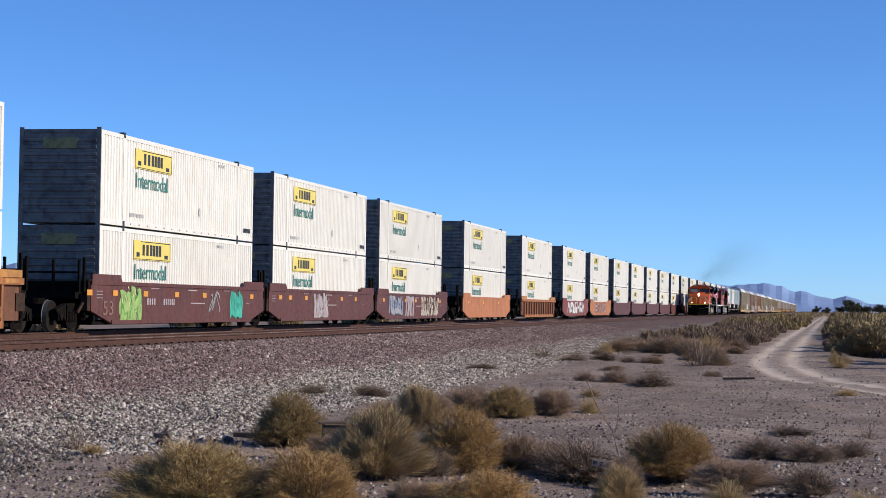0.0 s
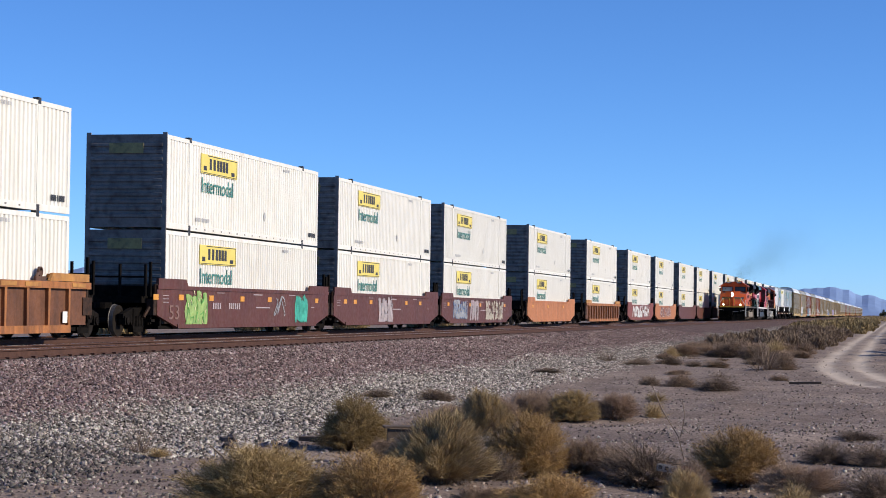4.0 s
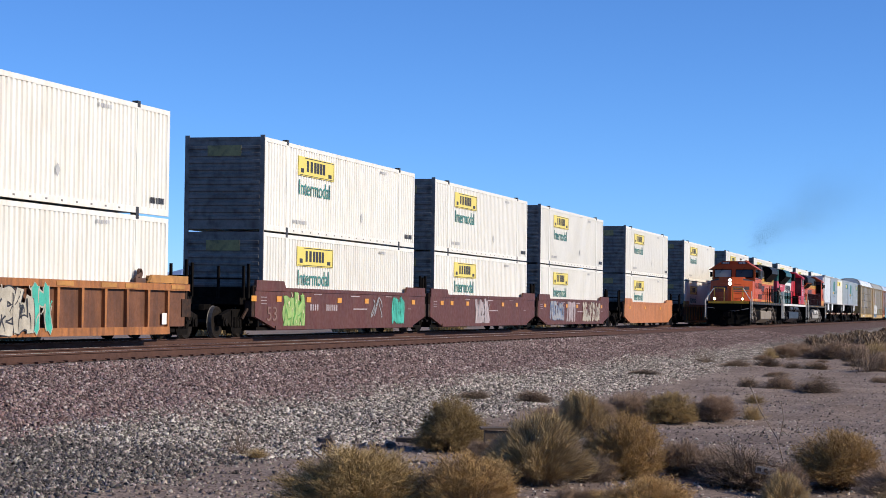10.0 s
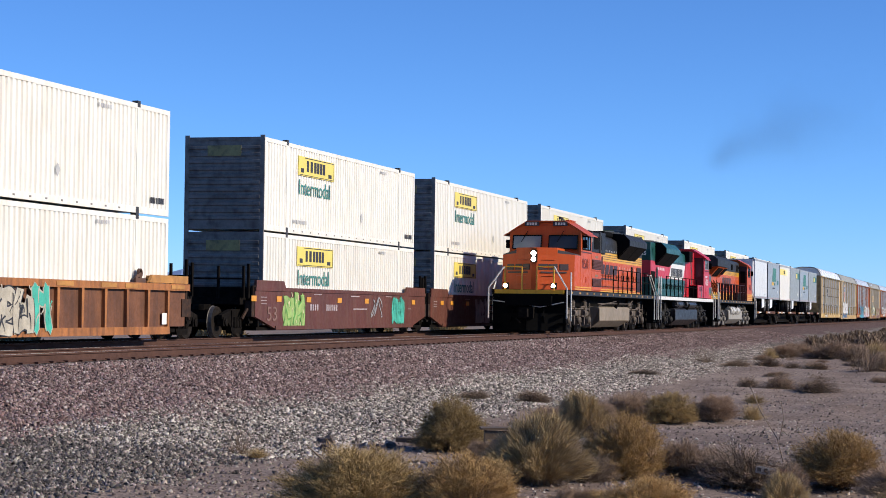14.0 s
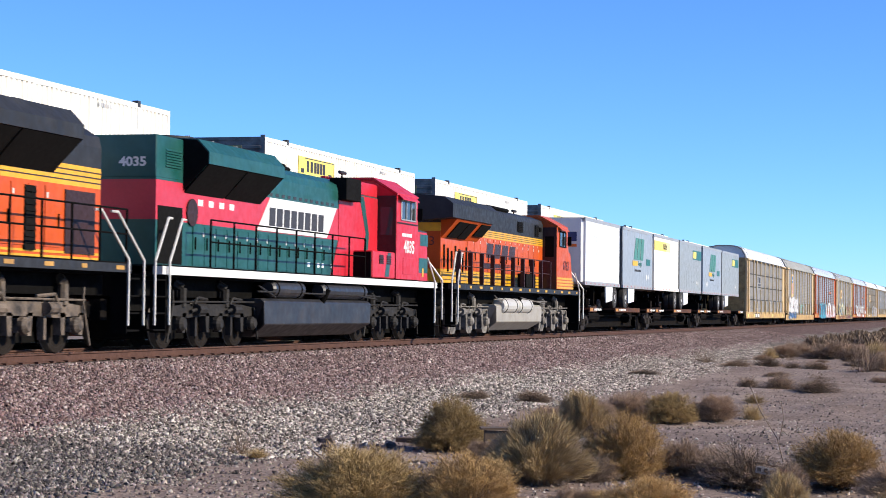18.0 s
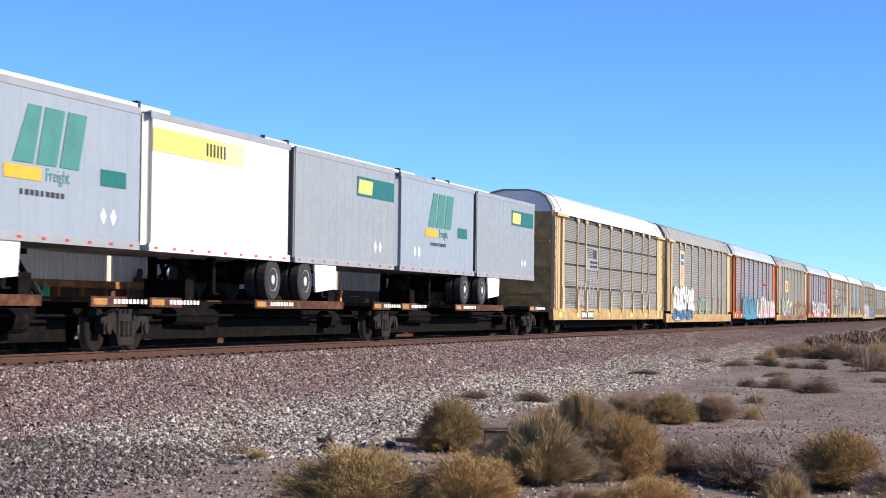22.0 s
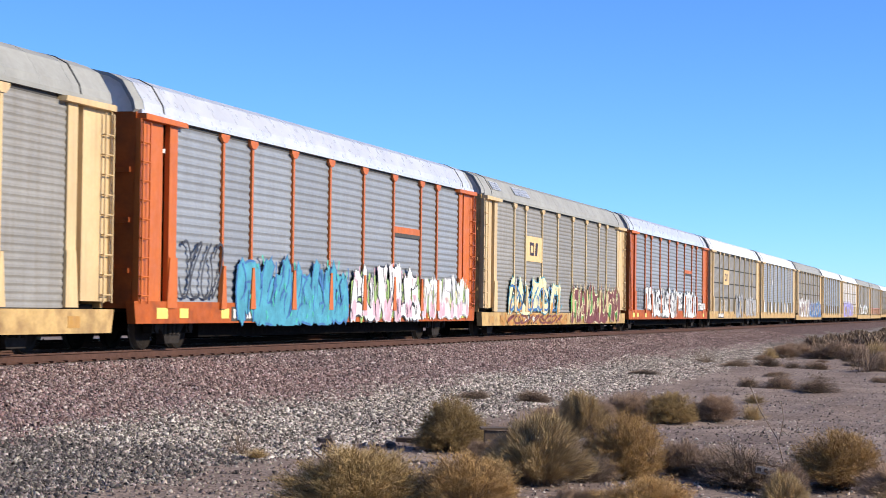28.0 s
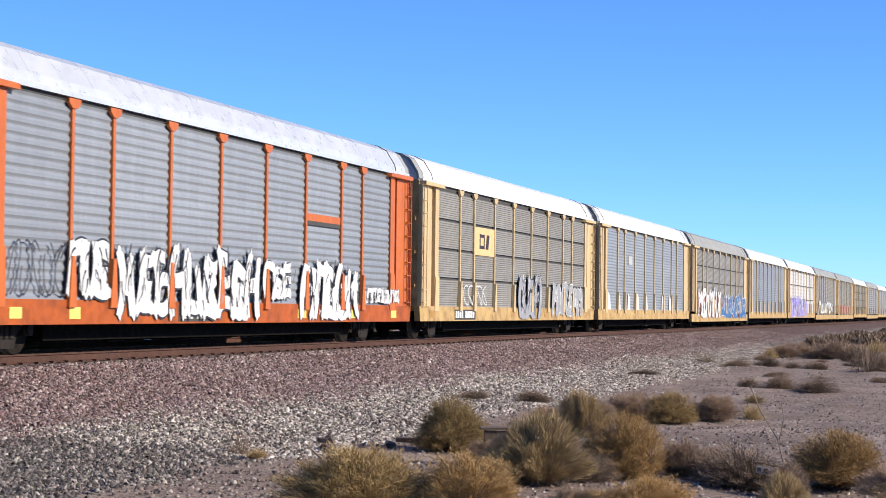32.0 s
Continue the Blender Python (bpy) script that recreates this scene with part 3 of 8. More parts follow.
# ---- spray paint: rows of swollen, spiky letter forms that spell nothing ----
def graffiti(parent, x0, x1, z0, z1, y, fill, line, glow_fill, seed, letters=5, back=None, spike=0.5, fade=None):
    """Layers, each a hair prouder: a cloud behind, the outline, the fill, its lower half in a second colour, cuts and shines."""
    rng = random.Random(seed)
    w = (x1 - x0) / letters
    h = z1 - z0
    layer = {k: bmesh.new() for k in ("back", "line", "fill", "fade", "cut", "shine")}
    lift = {"back": 0.003, "line": 0.006, "fill": 0.010, "fade": 0.0125, "cut": 0.015, "shine": 0.018}
    step = [0]

    def flat(key, pts):
        step[0] += 1
        o = y - lift[key] - 0.00003 * step[0]
        vs = [layer[key].verts.new((px, o, min(max(pz, z0 - 0.03), z1 + 0.12 * h))) for px, pz in pts]
        layer[key].faces.new(vs)

    def bar(key, ax, az, bx, bz, ra, rb):
        """A stroke from a to b, swelling from half width ra to rb, with a bowed side."""
        d = Vector((bx - ax, bz - az))
        p = Vector((-d.y, d.x)).normalized()
        bow = rng.uniform(-0.18, 0.18) * d.length
        left, right = [], []
        for i in range(7):
            t = i / 6
            r = ra + (rb - ra) * t
            q = Vector((ax, az)) + d * t + p * bow * math.sin(t * math.pi)
            left.append(tuple(q + p * r)), right.append(tuple(q - p * r))
        for i in range(6):
            flat(key, [left[i], left[i + 1], right[i + 1], right[i]])
    if back:
        n = letters * 3
        for i in range(n):
            cx, cz = x0 + (x1 - x0) * (i + 0.5) / n, z0 + h * rng.uniform(0.38, 0.52)
            ph, rx, rz = rng.uniform(0, 6.28), w * rng.uniform(0.20, 0.30), h * rng.uniform(0.30, 0.44)
            flat("back", [(cx + rx * (1 + 0.16 * math.sin(3 * a + ph)) * math.cos(a), cz + rz * (1 + 0.14 * math.sin(4 * a - ph)) * math.sin(a)) for a in (math.pi * k / 9 for k in range(18))])
    for i in range(letters):
        cx = x0 + (i + 0.5) * w + rng.uniform(-0.05, 0.05) * w
        lo, hi = z0 + h * rng.uniform(0.0, 0.12), z1 - h * rng.uniform(0.0, 0.16)
        lean = rng.uniform(-0.22, 0.30) * w
        r = min(w * 0.175, h * 0.14)
        strokes = [(cx - w * 0.40, lo, cx - w * 0.30 + lean, hi)]
        kind = rng.randrange(5)
        if kind in (0, 1, 4):
            strokes.append((cx + w * 0.36, lo, cx + w * 0.28 + lean, hi - h * 0.05 * kind))
        if kind in (0, 2, 3):
            strokes.append((cx - w * 0.26 + lean, hi - r, cx + w * 0.32 + lean, hi - h * rng.uniform(0.06, 0.25)))
        if kind in (1, 2, 3):
            strokes.append((cx - w * 0.26, (lo + hi) / 2, cx + w * 0.30, (lo + hi) / 2 + h * rng.uniform(-0.14, 0.14)))
        if kind in (2, 3, 4):
            strokes.append((cx - w * 0.30, lo + r, cx + w * 0.34, lo + h * rng.uniform(0.04, 0.16)))
        if kind == 3:
            strokes.append((cx - w * 0.1, (lo + hi) / 2, cx + w * 0.46, lo))
        for ax, az, bx, bz in strokes:
            ra, rb = r * rng.uniform(0.8, 1.15), r * rng.uniform(0.8, 1.25)
            state = rng.getstate()
            bar("line", ax, az, bx, bz, ra + r * 0.28, rb + r * 0.28)
            rng.setstate(state)
            bar("fill", ax, az, bx, bz, ra, rb)
            if abs(bz - az) > h * 0.4 and spike:
                # a flame at the head and a root at the foot
                tip = bz + h * spike * rng.uniform(0.15, 0.5)
                for key, g in (("line", 1.3), ("fill", 0.85)):
                    flat(key, [(bx - rb * g, bz - r * 0.4), (bx + rb * g, bz - r * 0.4), (bx + rb * 0.3 * g, bz + (tip - bz) * 0.45), (bx + lean * 0.4, bz + (tip - bz) * min(1, g))])
                    flat(key, [(ax - ra * g, az + r * 0.3), (ax + ra * g, az + r * 0.3), (ax - lean * 0.5, az - h * 0.10 * g)])
            if fade and abs(bz - az) > h * 0.4:
                mx, mz = ax + (bx - ax) * 0.36, az + (bz - az) * 0.36
                flat("fade", [(ax - ra * 0.9, az), (ax + ra * 0.9, az), (mx + ra * 0.8, mz - h * 0.04), (mx, mz + h * 0.07), (mx - ra * 0.8, mz)])
        for k in range(5):
            ax, az = cx + rng.uniform(-0.5, 0.5) * w, rng.uniform(lo, hi - h * 0.3)
            bar("cut", ax, az, ax + rng.uniform(-0.25, 0.35) * w, az + h * rng.uniform(0.15, 0.42), r * 0.08, r * 0.20)
            ax, az = cx + rng.uniform(-0.4, 0.4) * w, rng.uniform(lo, hi)
            bar("shine", ax, az, ax + rng.uniform(-0.1, 0.1) * w, az + h * rng.uniform(0.05, 0.16), r * 0.10, r * 0.20)
    for key, q in (("back", back), ("line", line), ("fill", fill), ("fade", fade), ("cut", line), ("shine", glow_fill)):
        if q and layer[key].faces:
            tagged(part("graffiti", layer[key], q, parent), kind="stuff")
        else:
            layer[key].free()


def scrawl(parent, x0, x1, z0, z1, y, material, seed, n=6, r=0.018):
    """A thin sprayed tag of loops and hooks."""
    rng = random.Random(seed)
    bm = bmesh.new()
    for i in range(n):
        cx, ph, k = x0 + (x1 - x0) * (i + 0.5) / n, rng.uniform(0, 6.28), rng.uniform(1.0, 1.9)
        pts = [Vector((cx + (x1 - x0) / n * 0.52 * math.cos(ph + k * t), y - 0.0002 * i, (z0 + z1) / 2 + (z1 - z0) * 0.48 * math.sin(ph * 1.7 + t * 1.1))) for t in (j * 0.35 for j in range(14))]
        for a, b in zip(pts, pts[1:]):
            d = b - a
            q = Vector((-d.z, 0, d.x)).normalized() * r
            bm.faces.new([bm.verts.new(v) for v in (a - q, b - q, b + q, a + q)])
    tagged(part("graffiti", bm, material, parent), kind="stuff")


def spray(name, rgb):
    return mat("spray_" + name, rgb, 0.55, var=0.22, scale=2.5, dirt=tuple(c * 0.6 for c in rgb), amount=0.4, bump=0.03)


SP_GREEN, SP_TEAL, SP_WHITE, SP_BLACK = spray("lime", (0.27, 0.40, 0.12)), spray("teal", (0.06, 0.40, 0.30)), spray("white", (0.66, 0.66, 0.64)), spray("black", (0.03, 0.03, 0.035))
SP_CYAN, SP_PINK, SP_CREAM, SP_BLUE = spray("cyan", (0.06, 0.27, 0.36)), spray("pink", (0.58, 0.36, 0.42)), spray("cream", (0.66, 0.60, 0.34)), spray("blue", (0.04, 0.13, 0.32))
SP_PURPLE, SP_MAROON, SP_GREY = spray("purple", (0.26, 0.22, 0.55)), spray("maroon", (0.15, 0.035, 0.027)), spray("grey", (0.30, 0.30, 0.31))
SP_PALE = spray("dusty_pink", (0.40, 0.33, 0.33))
SP_DUSK = spray("dusk", (0.20, 0.115, 0.09))
SP_SAND = spray("sand", (0.42, 0.38, 0.30))
SP_LEAF = spray("leaf", (0.10, 0.30, 0.06))

# ---- 53-foot containers ----
C_LEN, C_W, C_H = 16.154, 2.6, 2.896


def container_meshes(m):
    """Body with trapezoid ribs, corner frame, end frame, roof."""
    body = bmesh.new()
    n, d = 64, 0.05
    for s in (-1, 1):
        xs = []
        for i in range(n):
            a, w = 0.16 + (C_LEN - 0.32) * i / n, (C_LEN - 0.32) / n
            xs += [(a, 0), (a + w * 0.55, 0), (a + w * 0.68, d), (a + w * 0.87, d)]
        xs.append((C_LEN - 0.16, 0))
        lo = [body.verts.new((x, s * (C_W / 2 - 0.012 - q), 0.16)) for x, q in xs]
        hi = [body.verts.new((x, s * (C_W / 2 - 0.012 - q), C_H - 0.18)) for x, q in xs]
        for i in range(len(xs) - 1):
            body.faces.new((lo[i], lo[i + 1], hi[i + 1], hi[i]))
    box(body, 0.05, C_LEN - 0.05, -C_W / 2 + 0.06, C_W / 2 - 0.06, 0.10, C_H - 0.09)
    frame_bm = bmesh.new()
    for s in (-1, 1):
        y0, y1 = sorted((s * (C_W / 2), s * (C_W / 2 - 0.09)))
        box(frame_bm, 0.0, C_LEN, y0, y1, C_H - 0.19, C_H - 0.065)
        box(frame_bm, 0.0, C_LEN, y0, y1, 0.0, 0.17)
        for x in (0.0, C_LEN - 0.16):
            box(frame_bm, x, x + 0.16, y0, y1, 0.17, C_H - 0.19)
        for x in (1.93, C_LEN - 2.09):
            box(frame_bm, x, x + 0.16, y0 + (0.002 if s > 0 else -0.004), y1 + (0.004 if s > 0 else -0.002), 0.17, C_H - 0.19)
    fit = boxes((-0.01, 0.17, -0.006, 0.15, -0.008, 0.158))
    pocket = boxes((0.0, 0.10, -0.004, 0.0, 0.0, 0.045))
    door = bmesh.new()
    line = [(0.05, 0.02), (-0.02, 0.02)]
    for i in range(11):
        z = 0.30 + i * 0.215
        line += [(-0.02, z), (-0.06, z + 0.03), (-0.06, z + 0.11), (-0.02, z + 0.14)]
    line += [(-0.02, C_H - 0.08), (0.05, C_H - 0.08)]
    prism(door, line, -C_W / 2 + 0.14, C_W / 2 - 0.14, "y")
    posts = bmesh.new()
    for s in (-1, 1):
        y0, y1 = sorted((s * (C_W / 2 + 0.003), s * (C_W / 2 - 0.14)))
        box(posts, -0.045, 0.0, y0, y1, 0.0, C_H)
    box(posts, -0.04, 0.0, -C_W / 2 + 0.14, C_W / 2 - 0.14, C_H - 0.16, C_H - 0.06)
    ribs = bmesh.new()
    for i in range(30):
        x = 0.3 + i * 0.533
        box(ribs, x, x + 0.12, -C_W / 2 + 0.1, C_W / 2 - 0.1, C_H - 0.10, C_H - 0.07)
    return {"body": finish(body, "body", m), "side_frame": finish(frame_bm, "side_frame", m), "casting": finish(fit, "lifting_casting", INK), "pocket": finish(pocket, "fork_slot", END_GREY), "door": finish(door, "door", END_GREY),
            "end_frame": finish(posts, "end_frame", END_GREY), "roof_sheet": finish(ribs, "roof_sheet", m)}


CONTAINER = {False: container_meshes(WHITE), True: container_meshes(WHITE_B)}


def sign_meshes():
    """Yellow side plate with dark plain bars in place of the owner's name."""
    plate = boxes((0, 3.55, -0.018, 0, 0, 0.62))
    bars = bmesh.new()
    for a, b in ((0.78, 0.98), (1.14, 1.36), (1.50, 1.72), (1.78, 2.00), (2.06, 2.30), (2.36, 2.58)):
        box(bars, a, b, -0.024, -0.018, 0.15, 0.50)
    box(bars, 0.22, 0.50, -0.024, -0.018, 0.10, 0.24)
    box(bars, 2.92, 3.25, -0.024, -0.018, 0.08, 0.20)
    for a, b, c, d in ((0.05, 3.50, 0.02, 0.04), (0.60, 3.50, 0.57, 0.595), (3.47, 3.50, 0.04, 0.57)):
        box(bars, a, b, -0.022, -0.018, c, d)
    return finish(plate, "sign_plate", YELLOW), finish(bars, "sign_print", INK)


SIGN_PLATE, SIGN_BARS = sign_meshes()


def code_bars(w, h, n, seed):
    """A line of marks too small to read."""
    rng = random.Random(seed)
    bm = bmesh.new()
    x = 0.0
    for i in range(n):
        k = w / n * rng.uniform(0.45, 0.8)
        box(bm, x, x + k, -0.003, 0.0, 0, h)
        x += w / n
    return bm


MARKS = {k: finish(code_bars(w, h, n, k), "code_print", q) for k, (w, h, n, q) in enumerate(((1.3, 0.12, 9, INK_GREY), (0.8, 0.10, 6, INK_GREY), (0.9, 0.16, 7, INK)))}


def diamond_mesh(q):
    bm = bmesh.new()
    prism(bm, [(0, -0.17), (0.13, 0), (0, 0.17), (-0.13, 0)], -0.004, 0.0, "y")
    return finish(bm, "placard", q)


DIAMOND, DIAMOND_W = diamond_mesh(INK_GREY), diamond_mesh(INK_WHITE)


def container(x, z, sign=4.3, cool=False, end_sign=True, word=True):
    c = thing("container", pose(x, FAR_Y, z), ("white" if cool else "cream white") + " ribbed container with a yellow sign plate, stacked in pairs", "container", "stacked containers")
    for k, me in CONTAINER[cool].items():
        if k not in ("casting", "pocket"):
            part(k, me, None, c, "grimy door end, its grey darkened for shade" if k == "door" else "")
    y = -C_W / 2 - 0.002
    for px in (1.93, C_LEN - 2.09):
        for pz in (0.0, C_H - 0.15):
            part("lifting_casting", CONTAINER[cool]["casting"], None, c).location = (px, -C_W / 2, pz)
    if x < 120:
        for i in range(14):
            part("fork_slot", CONTAINER[cool]["pocket"], None, c).location = (2.6 + i * 0.80, -C_W / 2, 0.06)
    if sign is not None:
        p = part("sign_plate", SIGN_PLATE, None, c, "yellow sign plate with dark bars")
        p.location = (sign, y, 1.88)
        b = part("sign_print", SIGN_BARS, None, p)
        if word:
            t = part("lettering", WORD, None, c, "green painted word Intermodal")
            t.location = (sign + 1.65, y - 0.004, 1.27)
    for k, (mx, mz) in enumerate(((2.6, 0.32), (C_LEN - 4.4, 2.52), (C_LEN - 1.2, 0.30))):
        q = tagged(part("code_print", MARKS[k], None, c), kind="stuff")
        q.location = (mx, y, mz)
    d = part("placard", DIAMOND, None, c)
    d.location = (9.6, y, 0.8)
    if end_sign:
        s = part("end_plate", END_PLATE, None, c)
        s.location = (-0.06, 0, 2.42)
    return c


def word_mesh():
    holder = new("holder")
    o = lettering("Intermodal", 0.70, INK_GREEN, holder, pose(0, 0, 0, 90), width=3.05, bold=0.002)
    me = o.data
    bpy.data.objects.remove(o), bpy.data.objects.remove(holder)
    return me


WORD = word_mesh()
END_PLATE = finish(boxes((-0.012, 0.0, -0.55, 0.55, -0.16, 0.16)), "end_plate", mat("end_plate_dull_yellow", (0.30, 0.26, 0.10), 0.6, dirt=(0.06, 0.05, 0.04), amount=0.7))


# ---- well cars of the standing train ----
RAIL_POST = finish(shape((rod, (0, 0, 0), (0, 0, 0.94), 0.05, 6)), "railing_post", BLACK)
END_HANDRAIL = finish(shape((rod, (0, -1.25, 0), (0, 1.25, 0), 0.03, 6)), "end_handrail", BLACK)
GRAB_POST = finish(shape((rod, (0, 0, 0.05), (0, 0, 1.78), 0.055, 6), (box, -0.15, 0.15, -0.1, 0.1, 0.0, 0.08)), "grab_post", BLACK)
RUSTY_BLACK = mat("rusty_black_end_gear", (0.035, 0.022, 0.017), 0.8, var=0.3, scale=4, dirt=(0.10, 0.045, 0.022), amount=0.5, spec=0.15)


def well_car(x, length, c_x, material, style, end_gap, label, group="well cars"):
    """A unit whose container starts at x. style: smooth (side with low panel) or ribbed (open side posts)."""
    w = thing("well_car", pose(x, FAR_Y, 0), label, "well car", group)
    half = 1.46
    a, b = -0.55, C_LEN + 0.55
    for s in (-1, 1):
        bm = bmesh.new()
        y0, y1 = sorted((s * half, s * (half - 0.10)))
        if style == "smooth":
            prism(bm, [(a - 0.5, 0.62), (a + 1.3, 0.24), (b - 1.3, 0.24), (b + 0.5, 0.62), (b + 0.5, 1.50), (a - 0.5, 1.50)], y0, y1)
            part("top_chord", boxes((a - 0.5, b + 0.5, *sorted((s * (half + 0.03), s * (half - 0.14))), 1.40, 1.515)), material, w)
            part("bottom_chord", boxes((a + 1.2, b - 1.2, *sorted((s * (half + 0.03), s * (half - 0.14))), 0.22, 0.34)), material, w)
        else:
            box(bm, a - 0.4, b + 0.4, *sorted((s * (half - 0.05), s * (half - 0.12))), 0.36, 1.36)
            part("top_chord", boxes((a - 0.5, b + 0.5, *sorted((s * (half + 0.06), s * (half - 0.14))), 1.32, 1.50)), material, w)
            part("bottom_chord", boxes((a + 0.8, b - 0.8, *sorted((s * (half + 0.05), s * (half - 0.14))), 0.16, 0.36)), material, w)
        part("side_sill", bm, material if style == "smooth" else WELL_PANEL, w, "" if style == "smooth" else "rusty brown side panel")
        if style != "smooth":
            for i in range(13):
                px = a + 0.9 + i * (b - a - 1.8) / 12
                p = bmesh.new()
                prism(p, [(px - 0.05, 0.36), (px + 0.05, 0.36), (px + 0.08, 1.33), (px - 0.06, 1.33)], *sorted((s * (half + 0.045), s * (half - 0.05))))
                part("side_post", p, material, w)
        # raised end plates beside the container
        for q0, q1 in ((a - 0.45, a + 2.1), (b - 2.1, b + 0.45)):
            e = bmesh.new()
            prism(e, [(q0, 1.515), (q1, 1.515), (q1 - 0.18 if q0 < 5 else q1, 1.72), (q0 if q0 < 5 else q0 + 0.18, 1.72)], *sorted((s * (half + 0.02), s * (half - 0.06))))
            part("end_plate", e, material if style == "smooth" else WELL_YELLOW, w)
    floor_bm = boxes((a, b, -1.3, 1.3, 0.20, 0.30))
    part("well_floor", floor_bm, BLACK, w)
    for q, sgn in ((a, -1), (b, 1)):
        d = bmesh.new()
        x_out = q + sgn * (end_gap + 0.2)
        box(d, *sorted((q, x_out)), -1.2, 1.2, 0.98, 1.18)
        box(d, *sorted((q, q + sgn * 0.12)), -1.4, 1.4, 0.3, 1.5)
        box(d, *sorted((q, x_out)), -0.35, 0.35, 0.70, 0.98)
        part("end_platform", d, BLACK, w)
        for yy in (-1.25, -0.45, 0.45, 1.25):
            part("railing_post", RAIL_POST, None, w).location = (x_out - sgn * 0.15, yy, 1.18)
        part("end_handrail", END_HANDRAIL, None, w).location = (x_out - sgn * 0.15, 0, 1.75)
        for yy in (-1.25, 1.25):
            part("grab_post", GRAB_POST, None, w).location = (x_out - sgn * 0.55, yy, 0.42)
        for yy in (-1, 1):
            g = boxes((*sorted((q + sgn * 0.15, q + sgn * 0.75)), *sorted((yy * 1.22, yy * 1.44)), 0.62, 1.10))
            rod(g, (q + sgn * 0.45, yy * 1.38, 1.10), (q + sgn * 0.45, yy * 1.38, 1.55), 0.07, 8)
            rod(g, (q + sgn * 0.75, yy * 1.30, 0.85), (q + sgn * 1.05, yy * 1.25, 0.55), 0.05, 6)
            part("end_bracket", g, RUSTY_BLACK, w, "dark rusty end bracket with a brake cylinder")
    return w


def container_pair(x, **k):
    z = 0.36 + k.get('lift', 0.0)
    container(x, z, end_sign=k.get("end", True), sign=k.get("sign", 4.3), cool=k.get("cool", False))
    container(x, z + C_H, end_sign=k.get("end", True), sign=k.get("sign", 4.3), cool=k.get("cool_top", k.get("cool", False)))


BROWN_LABEL = "brown articulated well car unit carrying two stacked containers"
ORANGE_LABEL = "weathered orange well car with ribbed sides carrying two stacked containers"
WELLS = [  # start of the container, colour, side style, gap to the next car at each end
    (32.72, "orange", "ribbed", 1.2), (56.09, "brown", "smooth", 0.9), (75.15, "brown", "smooth", 0.9), (94.25, "brown", "smooth", 1.0), (117.65, "tan", "smooth", 1.5), (141.3, "orange", "ribbed", 1.5),
    (164.5, "red", "smooth", 1.4), (184.6, "tan", "smooth", 1.2), (206.0, "brown", "smooth", 1.4), (225.8, "brown", "smooth", 1.2), (246.0, "brown", "smooth", 1.2), (266.3, "brown", "smooth", 1.2),
    (286.9, "brown", "smooth", 1.3), (308.2, "red", "smooth", 1.4), (329.8, "brown", "smooth", 1.4), (351.5, "brown", "smooth", 1.4), (373.0, "brown", "smooth", 1.4), (394.5, "brown", "smooth", 1.4),
    (416.0, "red", "smooth", 1.4), (437.5, "brown", "smooth", 1.4), (459.0, "brown", "smooth", 1.4), (480.5, "brown", "smooth", 1.4), (502.0, "brown", "smooth", 1.4), (523.5, "brown", "smooth", 1.4)]
WELL_TAN = mat("well_car_orange_tan", (0.42, 0.16, 0.06), 0.6, var=0.15, scale=1.2, dirt=(0.20, 0.08, 0.035), amount=0.6, streak=True)
WELL_RED = mat("well_car_dull_red", (0.20, 0.05, 0.035), 0.6, var=0.15, scale=1.2, dirt=(0.10, 0.04, 0.03), amount=0.6, streak=True)
well_units = []
for i, (x, colour, style, gap) in enumerate(WELLS):
    q = {"orange": WELL_ORANGE, "brown": WELL_BROWN, "tan": WELL_TAN, "red": WELL_RED}[colour]
    lab = {"orange": ORANGE_LABEL, "brown": BROWN_LABEL, "tan": "faded orange tan well car carrying two stacked containers", "red": "dull red well car carrying two stacked containers"}[colour]
    w = well_car(x, C_LEN, 0, q, style, gap, lab)
    lift = 0.05 if i == 0 else 0.0
    well_units.append(w)
    nxt = WELLS[i + 1][0] if i + 1 < len(WELLS) else x + 21
    if 0 < i < 3:
        add_truck(w, C_LEN + (nxt - x - C_LEN) / 2, FREIGHT_TRUCK_BLACK)
        if i == 1:
            add_truck(w, -1.6, FREIGHT_TRUCK_BLACK)
    else:
        add_truck(w, C_LEN + 1.55, FREIGHT_TRUCK_BLACK)
        if i > 3:
            add_truck(w, -1.55, FREIGHT_TRUCK_BLACK)
    if i == 0 or i >= 3:
        add_coupler(w, C_LEN + 0.55 + gap + 0.5, 180)
    container_pair(x, sign=None if i == 0 else 2.97, cool=i in (3, 4, 5, 8, 9), cool_top=i in (2, 3, 4, 8), end=i not in (3,), lift=lift)


# painted marks and spray paint on the nearest well cars
def side_patch(w, x, z, dx, dz, material, name="reflector"):
    part(name, boxes((x, x + dx, -1.474, -1.462, z, z + dz)), material, w)


